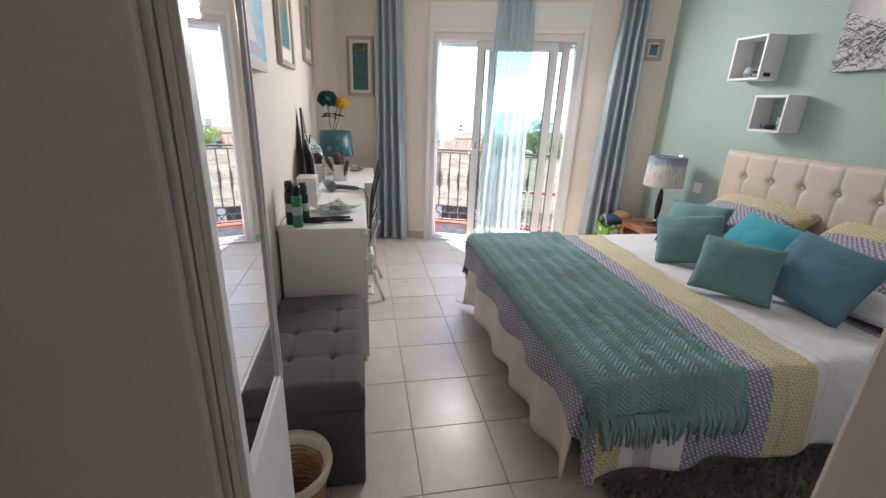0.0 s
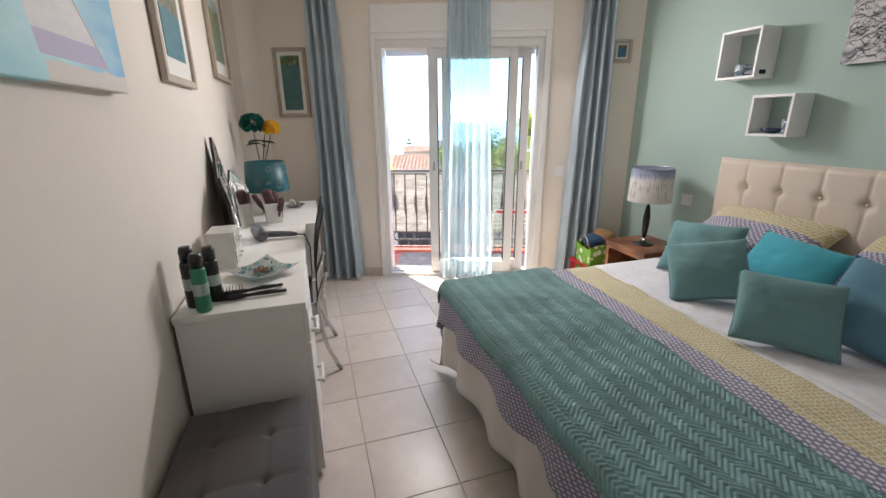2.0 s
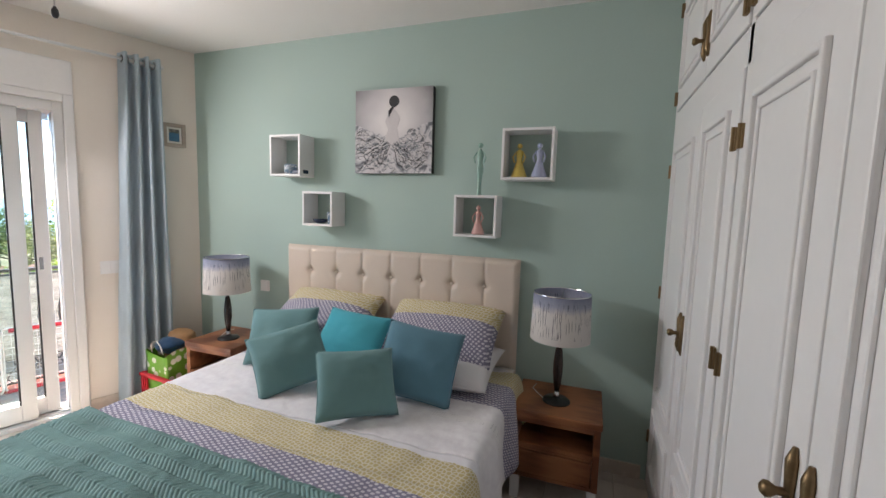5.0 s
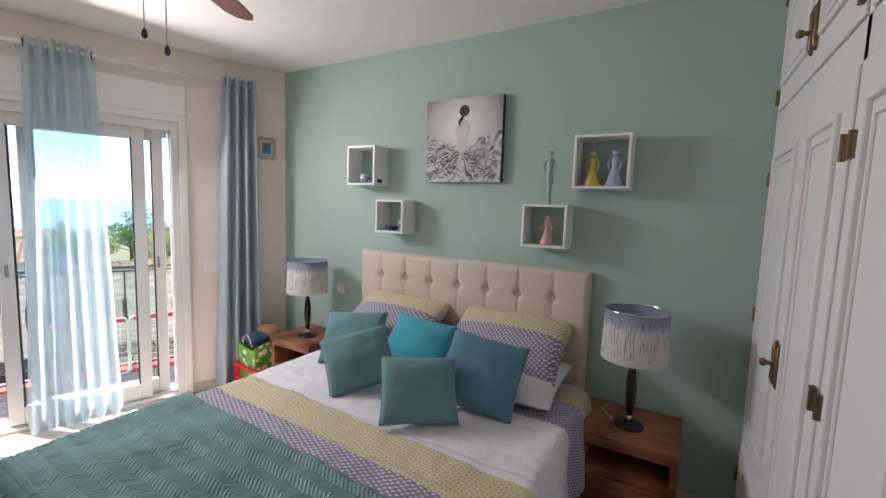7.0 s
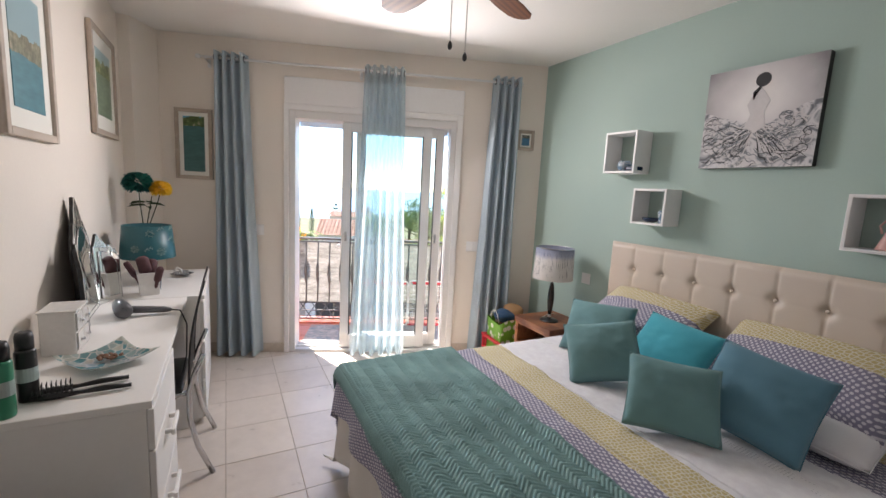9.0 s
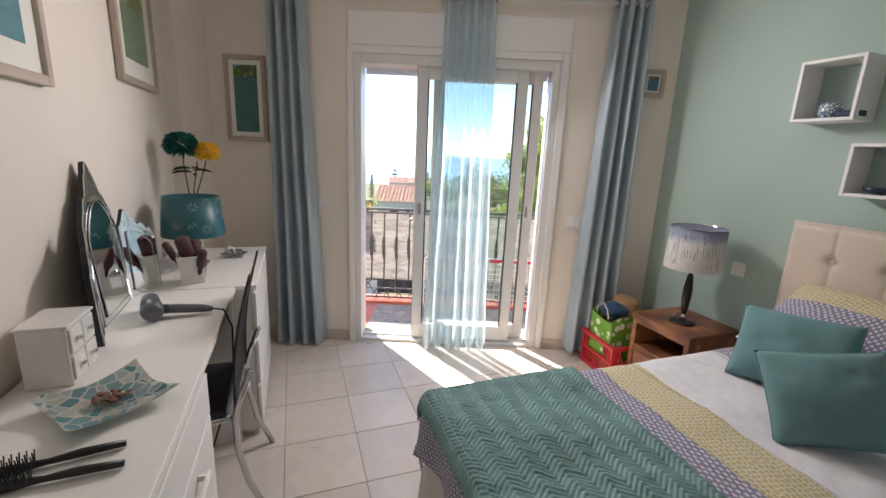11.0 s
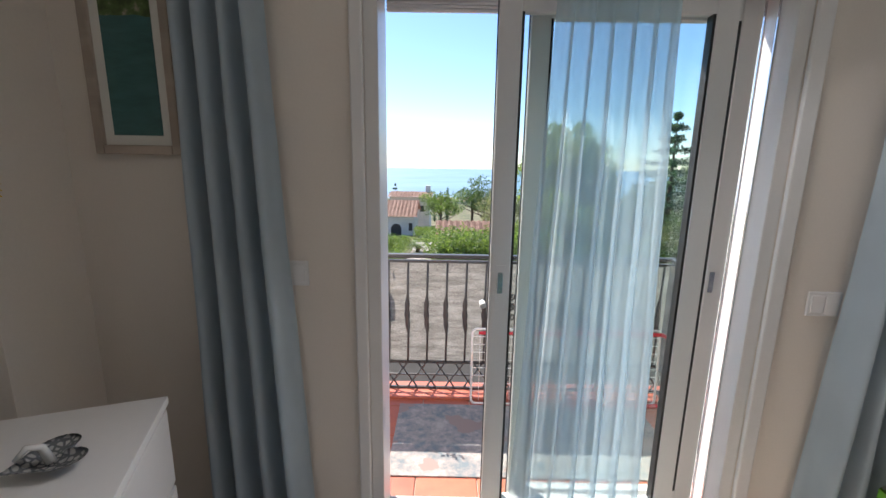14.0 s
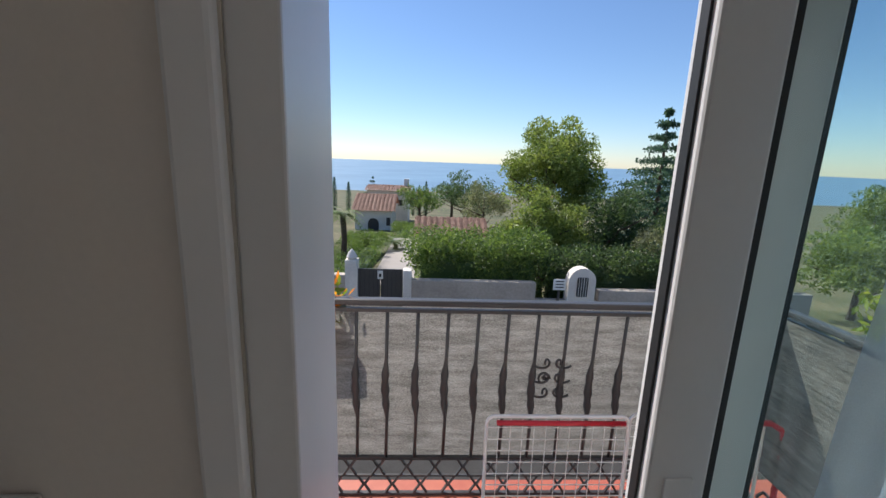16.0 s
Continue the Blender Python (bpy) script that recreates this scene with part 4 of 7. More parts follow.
def swirl_mat():
    g = Nodes("monochrome_brushwork")
    c = g.n("TexCoord")
    sep = g.n("SeparateXYZ")
    g.link(c.outputs["Object"], sep.inputs[0])
    z = sep.outputs["Z"]
    y = sep.outputs["Y"]
    n1 = g.n("TexNoise")
    g.link(g.coord(scale=(1, 7, 9)), n1.inputs["Vector"])
    n1.inputs["Scale"].default_value, n1.inputs["Detail"].default_value, n1.inputs["Distortion"].default_value = 1.0, 3.0, 2.2
    wv = g.math("SINE", g.math("MULTIPLY", n1.outputs["Fac"], 16.0))
    fold = g.ramp(g.math("ADD", g.math("MULTIPLY", wv, 0.4), 0.5), [(0.15, (0.13, 0.135, 0.15)), (0.5, (0.36, 0.36, 0.38)), (0.85, (0.62, 0.60, 0.61))])
    rr = g.math("SQRT", g.math("ADD", g.math("POWER", y, 2.0), g.math("POWER", g.math("SUBTRACT", z, 0.32), 2.0)))
    bg = g.ramp(g.math("ADD", rr, g.math("MULTIPLY", g.noise(g.coord(), 9, 4), 0.08)), [(0.12, (0.74, 0.71, 0.70)), (0.24, (0.50, 0.48, 0.49)), (0.34, (0.22, 0.21, 0.22))])
    lim = g.math("ADD", g.math("ADD", 0.175, g.math("MULTIPLY", g.math("ABSOLUTE", y), 0.42)), g.math("MULTIPLY", g.noise(g.coord(), 14, 3), 0.04))
    g.set(color=g.mix(g.math("GREATER_THAN", z, lim), fold, bg), rough=0.6)
    g.bump(g.noise(g.coord(), 160, 3), 0.2, 0.002)
    return g.mat


M["swirl"] = swirl_mat()
part("canvas_front", bx(-PD - 0.002, -PD, -PW / 2, PW / 2, 0, PH, 0.0), M["swirl"], cv)
part("canvas_edge", bx(-PD, -0.001, -PW / 2, PW / 2, 0, PH, 0.002), M["black"], cv, "black painted canvas edge")
# a plain dark upright form in the middle of the picture
M["ink"] = plain("dark_ink", (0.03, 0.03, 0.033), 0.6, small=80)
M["pale"] = plain("pale_paint", (0.60, 0.57, 0.57), 0.6, small=60)
def blob(pts, mat, name):
    b_ = B()
    f_ = b_.faces.new([b_.verts.new((-PD - 0.0035, p[0], p[1])) for p in pts])
    ex = bmesh.ops.extrude_face_region(b_, geom=[f_])
    bmesh.ops.translate(b_, vec=(0.0015, 0, 0), verts=[v for v in ex["geom"] if isinstance(v, bmesh.types.BMVert)])
    part(name, b_, mat, cv)
blob([(-0.045, 0.20), (-0.03, 0.27), (-0.052, 0.32), (-0.02, 0.37), (0.0, 0.39), (0.028, 0.36), (0.05, 0.31), (0.03, 0.26), (0.05, 0.20), (0.0, 0.17)], M["pale"], "brush_shape")
blob(arc(-0.008, 0.425, 0.034, 0, 340, 14), M["ink"], "brush_shape")
blob([(0.0, 0.40), (0.03, 0.37), (0.025, 0.33), (0.012, 0.36), (-0.006, 0.385)], M["ink"], "brush_shape")


# loose curling strokes over the lower part of the picture
def brushwork(mat, seed, n):
    rnd = random.Random(seed)
    vs, fs = [], []

    def ribbon(pts, w):
        k = len(vs)
        for i, (y, z) in enumerate(pts):
            y2, z2 = pts[min(i + 1, len(pts) - 1)]
            y1, z1 = pts[max(i - 1, 0)]
            d = math.hypot(y2 - y1, z2 - z1) or 1.0
            ww = w * math.sin(math.pi * (0.08 + 0.84 * i / (len(pts) - 1)))
            ny, nz = -(z2 - z1) / d * ww, (y2 - y1) / d * ww
            for sgn in (1, -1):
                vs.append((-PD - 0.0030 - 0.0004 * rnd.random(), min(PW / 2 - 0.004, max(-PW / 2 + 0.004, y + sgn * ny)), min(PH - 0.004, max(0.004, z + sgn * nz))))
        fs.extend((k + 2 * i, k + 2 * i + 1, k + 2 * i + 3, k + 2 * i + 2) for i in range(len(pts) - 1))

    for i in range(n):
        side = rnd.choice((-1, 1))
        u = rnd.random()
        if i % 5 < 2:      # curls along the crests
            cy, cz = side * rnd.uniform(0.10, 0.23), rnd.uniform(0.07, 0.25)
            r, a0, turn = rnd.uniform(0.012, 0.05), rnd.uniform(0, 6.28), rnd.uniform(3.0, 6.5) * side
            ribbon([(cy + r * (1 - 0.6 * q / 14) * math.cos(a0 + turn * q / 14), cz + 0.8 * r * (1 - 0.6 * q / 14) * math.sin(a0 + turn * q / 14)) for q in range(15)], rnd.uniform(0.0012, 0.0035))
        elif i % 5 < 4:    # long folds sweeping out from the waist
            ye, ze = side * (0.08 + 0.18 * u), 0.02 + rnd.random() * 0.20
            bow = rnd.uniform(-0.07, 0.03)
            ribbon([(ye * q / 14, 0.205 + (ze - 0.205) * (q / 14) ** 0.8 + bow * math.sin(math.pi * q / 14) + 0.012 * math.sin(q * 0.9 + i)) for q in range(15)], rnd.uniform(0.0012, 0.004))
        else:              # short strokes at the foot
            y0, z0 = rnd.uniform(-0.24, 0.2), rnd.uniform(0.01, 0.12)
            ribbon([(y0 + 0.07 * q / 8, z0 + 0.035 * q / 8 * side + 0.008 * math.sin(q)) for q in range(9)], rnd.uniform(0.001, 0.004))
    me = bpy.data.meshes.new("brushwork")
    me.from_pydata(vs, [], fs)
    me.materials.append(mat)
    tagged(share("brushwork", me, cv), kind="stuff")


M["grey_paint"] = plain("grey_paint", (0.22, 0.235, 0.26), 0.6, var=0.3, small=60)
brushwork(M["grey_paint"], 3, 60)
brushwork(M["pale"], 4, 80)
brushwork(M["ink"], 5, 75)


# ---- framed pictures ----
def seascape(name, skyc, seac, landc, hor, seed):
    g = Nodes(name)
    c = g.n("TexCoord")
    sep = g.n("SeparateXYZ")
    g.link(c.outputs["Object"], sep.inputs[0])
    nz = g.noise(g.coord(scale=(6, 6, 22)), 2.0, 4)
    z = g.math("ADD", sep.outputs["Z"], g.math("MULTIPLY", g.math("SUBTRACT", nz, 0.5), 0.03))
    lumps = g.math("ADD", z, g.math("MULTIPLY", g.math("SUBTRACT", g.noise(g.coord(scale=(1, 1, 0.2)), 14.0 + seed, 3), 0.5), 0.09))
    sea = g.ramp(nz, [(0.3, dark(seac, 0.7)), (0.7, seac)])
    land = g.ramp(g.noise(g.coord(), 30, 4), [(0.35, dark(landc, 0.5)), (0.55, landc), (0.75, (0.55, 0.45, 0.35))])
    col = g.mix(g.math("GREATER_THAN", z, hor), sea, land)
    col = g.mix(g.math("GREATER_THAN", lumps, hor + 0.07), col, skyc)
    g.set(color=col, rough=0.35)
    return g.mat


def framed(label, w, h, m, art, rim=0.032, mount=0.05, fm_=None):
    """A framed picture whose back lies on the wall, facing -y, with its lower middle at the pose."""
    p = thing("framed_picture", label, "picture", m, "framed pictures")
    fm_ = fm_ or M["frame_grey"]
    part("frame_side", bx(-w / 2, -w / 2 + rim, -0.026, -0.001, 0, h, 0.004), fm_, p)
    part("frame_side", bx(w / 2 - rim, w / 2, -0.026, -0.001, 0, h, 0.004), fm_, p)
    part("frame_rail", bx(-w / 2 + rim, w / 2 - rim, -0.026, -0.001, 0, rim, 0.004), fm_, p)
    part("frame_rail", bx(-w / 2 + rim, w / 2 - rim, -0.026, -0.001, h - rim, h, 0.004), fm_, p)
    part("mount", bx(-w / 2 + rim, w / 2 - rim, -0.012, -0.001, rim, h - rim), M["mount"], p)
    part("print", bx(-w / 2 + rim + mount, w / 2 - rim - mount, -0.0145, -0.012, rim + mount, h - rim - mount), art, p)
    return p


art1 = seascape("harbour_print", (0.10, 0.34, 0.45), (0.06, 0.17, 0.17), (0.10, 0.16, 0.05), 0.40, 1)
art2 = seascape("cove_print", (0.30, 0.45, 0.50), (0.10, 0.28, 0.34), (0.26, 0.26, 0.18), 0.28, 2)
art3 = seascape("meadow_print", (0.35, 0.50, 0.52), (0.20, 0.30, 0.20), (0.18, 0.24, 0.08), 0.34, 3)
art4 = seascape("coast_print", (0.30, 0.48, 0.60), (0.05, 0.18, 0.30), (0.10, 0.12, 0.10), 0.10, 4)
framed("limed frame with a narrow harbour print", 0.268, 0.53, BW @ pose(0.50, -0.001, 1.408), art1, 0.028, 0.03)
framed("small limed frame with a coast print", 0.146, 0.165, BW @ pose(3.12, -0.001, 1.79), art4, 0.026, 0.014)
framed("limed frame with a cove print above the dressing table", 0.47, 0.60, pose(XL + 0.001, 4.03, 1.525, 0, 0, 90), art2, 0.03, 0.07)
framed("limed frame with a meadow print on the cream wall", 0.53, 0.58, pose(XL + 0.001, 5.12, 1.63, 0, 0, 90), art3, 0.03, 0.08)


def beach_mat():
    g = Nodes("beach_canvas")
    c = g.n("TexCoord")
    sep = g.n("SeparateXYZ")
    g.link(c.outputs["Object"], sep.inputs[0])
    nz = g.noise(g.coord(scale=(3, 3, 9)), 2.0, 4)
    X, Z = sep.outputs["X"], sep.outputs["Z"]
    wash = g.math("ADD", X, g.math("MULTIPLY", g.math("SUBTRACT", nz, 0.5), 0.5))
    base = g.ramp(g.math("ADD", wash, 0.5), [(0.2, (0.22, 0.55, 0.62)), (0.5, (0.42, 0.68, 0.72)), (0.85, (0.10, 0.36, 0.60))])
    sand = g.math("LESS_THAN", g.math("ADD", Z, g.math("MULTIPLY", nz, 0.06)), 0.07)
    base = g.mix(g.math("MULTIPLY", sand, g.math("GREATER_THAN", X, -0.06)), base, (0.58, 0.54, 0.50))
    left = g.math("GREATER_THAN", g.math("ADD", X, g.math("MULTIPLY", Z, 0.2)), -0.06)
    right = g.math("SUBTRACT", g.math("SUBTRACT", 0.27, g.math("MULTIPLY", Z, 0.85)), X)
    sail = g.math("MULTIPLY", g.math("MULTIPLY", left, g.math("GREATER_THAN", right, 0.0)), g.math("GREATER_THAN", Z, 0.05))
    cloth_ = g.ramp(nz, [(0.3, (0.50, 0.50, 0.54)), (0.7, (0.70, 0.68, 0.66))])
    cloth_ = g.mix(g.math("LESS_THAN", Z, 0.095), cloth_, (0.40, 0.36, 0.52))
    cloth_ = g.mix(g.math("LESS_THAN", right, 0.008), cloth_, (0.45, 0.25, 0.24))
    col = g.mix(sail, base, cloth_)
    small = g.math("LESS_THAN", g.math("ADD", g.math("ABSOLUTE", g.math("ADD", X, 0.16)), g.math("MULTIPLY", Z, -0.25)), -0.03)
    col = g.mix(small, col, g.ramp(nz, [(0.4, (0.70, 0.42, 0.10)), (0.6, (0.45, 0.12, 0.08))]))
    g.set(color=col, rough=0.6)
    g.bump(nz, 0.2, 0.003)
    return g.mat


bc = thing("beach_canvas", "frameless canvas of sails in blue and coral", "painting", pose(XL + 0.001, 3.01, 1.455, 0, 0, 90))
part("canvas", bx(-0.33, 0.33, -0.035, -0.001, 0, 0.62, 0.003), beach_mat(), bc)

# ---- curtains ----
rod = thing("curtain_rod", "thin white curtain rod with rings above the balcony door", "curtain rod", BW)
RZ, RV = 2.305, -0.075
part("rod", tube(B(), [(0.58, RV, RZ), (3.02, RV, RZ)], 0.009, 12), M["white_metal"], rod, "", True)
for u in (0.58, 3.02):
    part("finial", lathe(B(), [(0.009, -0.01), (0.016, 0.0), (0.016, 0.02), (0.006, 0.03)], 12), M["white_metal"], rod, "", True, pose(u, RV, RZ, 0, 90 if u > 1 else -90, 0))
for u in (0.62, 1.75, 2.99):
    b_ = B()
    tube(b_, [(u, 0, RZ - 0.03), (u, -0.03, RZ - 0.02), (u, RV, RZ - 0.012)], 0.006, 8)
    box(b_, u - 0.012, u + 0.012, -0.008, -0.001, RZ - 0.06, RZ, 0.002)
    part("bracket", b_, M["white_metal"], rod)


def curtain(name, label, u0t, u1t, u0b, u1b, folds, mat, z0, z1, dv_=0.045, seed=1, belly=0.0):
    c = thing(name, label, "curtain", BW, "curtains" if "drape" in name else "")
    bm = B()

    def f(s, h):
        z = z1 + (z0 - z1) * h
        k = h ** 1.2
        a, b = u0t + (u0b - u0t) * k, u1t + (u1b - u1t) * k
        ph = s * folds * 2 * math.pi + 0.5 * wob((s * 3, h * 1.5, 0), 1.0, seed)
        amp = dv_ * (0.85 + 0.35 * h) * (1 + 0.35 * wob((s * 4, h, 3), 1.0, seed))
        u = a + (b - a) * (s + 0.012 * math.sin(2 * ph)) + 0.006 * wob((s * 5, h * 3, 0), 1.5, seed)
        return (u, RV + amp * math.cos(ph) + belly * math.sin(math.pi * h) + 0.006 * wob((s * 8, h * 6, 1), 1.0, seed), z + (0.004 * math.sin(ph) if h > 0.98 else 0))

    sheet(bm, folds * 14, 60, f)
    part("fabric", bm, mat, c, "", True)
    for i in range(folds * 2):
        s = (i + 0.5) / (folds * 2)
        u = u0t + (u1t - u0t) * s
        part("eyelet", tube(B(), [(u, RV + 0.021 * math.cos(q * math.pi / 8), RZ + 0.021 * math.sin(q * math.pi / 8)) for q in range(16)], 0.0045, 6, True), M["iron"] if i in (0, folds * 2 - 1) else M["chrome"], c, "metal eyelet", True)
    return c


curtain("drape_curtain", "blue-grey eyelet curtain gathered beside the framed print", 0.672, 0.908, 0.64, 0.998, 4, M["drape"], 0.015, 2.347, 0.05, 1)
curtain("drape_curtain", "blue-grey eyelet curtain pushed into the corner", 2.805, 3.04, 2.725, 3.075, 4, M["drape"], 0.03, 2.347, 0.05, 2)
curtain("sheer_curtain", "pale blue sheer eyelet curtain hanging in the opening", 1.775, 2.095, 1.695, 2.16, 6, M["sheer"], 0.015, 2.347, 0.045, 3)

# ---- ceiling fan ----
FX, FY = 1.55, 3.41
fan = thing("ceiling_fan", "ceiling fan with walnut blades and pull chains", "ceiling fan", pose(FX, FY, 0))
part("canopy", lathe(B(), [(0.065, CEIL - 0.001), (0.062, CEIL - 0.03), (0.03, CEIL - 0.055)], 24), M["brass"], fan, "", True)
part("downrod", lathe(B(), [(0.012, CEIL - 0.055), (0.012, CEIL - 0.14)], 12), M["brass"], fan)
part("motor_housing", lathe(B(), [(0.05, CEIL - 0.14), (0.10, CEIL - 0.155), (0.11, CEIL - 0.20), (0.09, CEIL - 0.235), (0.045, CEIL - 0.25)], 28), M["brass"], fan, "", True)
part("switch_cap", lathe(B(), [(0.045, CEIL - 0.25), (0.045, CEIL - 0.29), (0.02, CEIL - 0.305)], 20), M["iron"], fan, "", True)
BZ_ = CEIL - 0.235
blade = B()
out_ = [(0.17, -0.045), (0.24, -0.058), (0.40, -0.066), (0.50, -0.060), (0.545, -0.035), (0.555, 0.0), (0.545, 0.035), (0.50, 0.060), (0.40, 0.066), (0.24, 0.058), (0.17, 0.045)]
prism(blade, out_, -0.003, 0.003)
arm = B()
tube(arm, [(0.08, 0, 0.0), (0.13, 0, -0.012), (0.20, 0, -0.008)], [0.012, 0.010, 0.014], 8)
box(arm, 0.19, 0.25, -0.03, 0.03, -0.010, -0.004, 0.002)
bme = ame = None
for i in range(5):
    m = pose(0, 0, BZ_, 0, 0, 28.0 + 72 * i) @ pose(0, 0, 0, 9, 0, 0)
    if bme is None:
        bme, ame = part("blade", blade, M["fanwood"], fan, m=m).data, part("blade_arm", arm, M["brass"], fan, "", True, m=m).data
    else:
        share("blade", bme, fan, m)
        share("blade_arm", ame, fan, m)
for dx, dy, zb in ((0.03, 0.0, 1.91), (-0.02, 0.03, 1.95)):
    part("pull_chain", tube(B(), [(dx, dy, CEIL - 0.29), (dx, dy, zb + 0.03)], 0.0022, 5), M["chrome"], fan)
    part("chain_bob", lathe(B(), [(0.003, 0.03), (0.008, 0.02), (0.009, 0.008), (0.005, 0.0)], 10, (dx, dy, zb)), M["iron"], fan, "", True)


# ---- dressing table ----
DZ = 0.765
dk = thing("dressing_table", "white dressing table with a drawer pedestal", "desk", pose(XL + 0.012, 3.345, 0))
part("top", bx(0, 0.42, 0, 1.232, DZ - 0.024, DZ, 0.003), M["lacquer"], dk)
part("side_panel", bx(0.004, 0.405, 0.004, 0.022, 0, DZ - 0.024, 0.002), M["lacquer"], dk)
part("side_panel", bx(0.004, 0.405, 0.505, 0.523, 0, DZ - 0.024, 0.002), M["lacquer"], dk)
part("side_panel", bx(0.004, 0.405, 1.205, 1.223, 0, DZ - 0.024, 0.002), M["lacquer"], dk)
part("back_panel", bx(0.004, 0.016, 0.022, 1.205, 0.05, DZ - 0.024), M["lacquer"], dk)
part("apron", bx(0.35, 0.366, 0.523, 1.205, DZ - 0.085, DZ - 0.024, 0.002), M["lacquer"], dk)
for i, (a, b) in enumerate(((0.02, 0.36), (0.366, 0.60), (0.606, 0.735))):
    d = part("drawer", bx(0.405, 0.423, 0.006, 0.521, a, b, 0.003), M["lacquer"], dk)
    if i < 2:
        hb2 = B()
        yc = 0.26
        zc = b - 0.05
        box(hb2, 0.423, 0.452, yc - 0.06, yc - 0.05, zc - 0.008, zc + 0.008, 0.002)
        box(hb2, 0.423, 0.452, yc + 0.05, yc + 0.06, zc - 0.008, zc + 0.008, 0.002)
        box(hb2, 0.442, 0.454, yc - 0.07, yc + 0.07, zc - 0.010, zc + 0.010, 0.003)
        part("handle", hb2, M["lacquer"], d, "white bar handle")

# ---- chest of drawers ----
ch = thing("chest_of_drawers", "white chest of drawers in the corner", "chest of drawers", pose(XL + 0.012, 4.583, 0))
part("top", bx(0, 0.505, 0, 0.80, DZ - 0.022, DZ, 0.002), M["lacquer"], ch)
part("carcass", bx(0.003, 0.48, 0.003, 0.797, 0.03, DZ - 0.022, 0.002), M["lacquer"], ch)
part("plinth", bx(0.02, 0.46, 0.02, 0.78, 0, 0.03), M["lacquer"], ch)
for i in range(3):
    z0 = 0.035 + i * 0.236
    part("drawer_front", bx(0.482, 0.50, 0.003, 0.797, z0, z0 + 0.222, 0.003), M["lacquer"], ch)

# ---- chair ----
cx, cy = 0.380, 4.295
chair = thing("chair", "black leatherette chair with bent chrome legs", "chair", pose(cx, cy, 0))
part("seat", bx(-0.20, 0.19, -0.20, 0.20, 0.40, 0.455, 0.022, 4), M["leather"], chair, "", True)


def backpad(u, v):
    y = (u - 0.5) * 0.38 * (1 - 0.06 * v)
    z = 0.46 + v * 0.49
    return 0.215 + 0.075 * v + 0.02 * math.sin(v * math.pi) * -1, y, z


bp = B()
sheet(bp, 10, 16, backpad)
bmesh.ops.solidify(bp, geom=bp.faces[:], thickness=-0.028)
bmesh.ops.recalc_face_normals(bp, faces=bp.faces)
part("backrest", bp, M["leather"], chair, "", False)
for s in (-1, 1):
    part("backrest_piping", tube(B(), [backpad(0.5 + s * 0.5, v / 8) for v in range(9)], 0.005, 6), M["leather"], chair, "", True)
for s in (-1, 1):
    part("leg", tube(B(), [(0.275, s * 0.19, 0.60), (0.235, s * 0.197, 0.50), (0.215, s * 0.20, 0.43), (0.215, s * 0.202, 0.30), (0.245, s * 0.205, 0.15), (0.305, s * 0.207, 0.0)], 0.0115, 10), M["chrome"], chair, "bent chrome leg", True)
    part("leg", tube(B(), [(0.215, s * 0.195, 0.425), (0.0, s * 0.197, 0.405), (-0.15, s * 0.197, 0.40), (-0.19, s * 0.197, 0.36), (-0.205, s * 0.20, 0.15), (-0.215, s * 0.20, 0.0)], 0.0115, 10), M["chrome"], chair, "bent chrome leg", True)

# ---- storage bench ----
bn = thing("storage_bench", "dark grey fabric storage bench with a tufted lid", "bench", pose(XL + 0.015, 2.535, 0))
BW_, BL = 0.395, 0.75
part("body", bx(0.004, BW_ - 0.004, 0.004, BL - 0.004, 0.0, 0.345, 0.012, 3), M["greyfab"], bn, "", False)


def lid(u, v):
    x, y = u * BW_, v * BL
    e = min(x, BW_ - x, y, BL - y)
    z = 0.445 - 0.035 * max(0, 1 - e / 0.03) ** 2 + 0.012 * (math.sin(u * math.pi) * math.sin(v * math.pi)) ** 0.5
    for bxx in (0.30, 0.70):
        for byy in (0.25, 0.5, 0.75):
            r = math.hypot(x - bxx * BW_, y - byy * BL)
            z -= 0.014 * math.exp(-(r / 0.016) ** 2) + 0.005 * math.exp(-(r / 0.06) ** 2)
    for bxx in (0.30, 0.70):
        z -= 0.004 * math.exp(-((x - bxx * BW_) / 0.006) ** 2)
    for byy in (0.25, 0.5, 0.75):
        z -= 0.004 * math.exp(-((y - byy * BL) / 0.006) ** 2)
    return (x, y, z + 0.0015 * wob((x, y, 0), 14, 3))


lb = B()
sheet(lb, 40, 70, lid)
for a, b in (((0, 0), (1, 0)), ((1, 0), (1, 1)), ((1, 1), (0, 1)), ((0, 1), (0, 0))):
    def wallf(s, h, a=a, b=b):
        p = lid(a[0] + (b[0] - a[0]) * s, a[1] + (b[1] - a[1]) * s)
        return (p[0], p[1], p[2] + (0.352 - p[2]) * h)
    sheet(lb, 70, 3, wallf)
bmesh.ops.remove_doubles(lb, verts=lb.verts[:], dist=0.002)
part("lid", lb, M["greyfab"], bn, "", True)

# ---- waste basket ----
wb = thing("waste_basket", "wicker waste basket with a creased plastic liner", "basket", pose(0.30, 2.40, 0))
wk = B()
for k in range(15):
    z = 0.006 + k * 0.0175
    r = 0.082 + 0.028 * k / 14
    tube(wk, [((r + 0.002 * math.sin(q * 10 * 2 * math.pi / 40 + k * math.pi)) * math.cos(q * math.pi / 20), (r + 0.002 * math.sin(q * 10 * 2 * math.pi / 40 + k * math.pi)) * math.sin(q * math.pi / 20), z) for q in range(40)], 0.0085, 5, True)
part("weave", wk, M["wicker"], wb, "", True)
part("bottom", lathe(B(), [(0.08, 0.002), (0.08, 0.012)], 24), M["wicker"], wb)


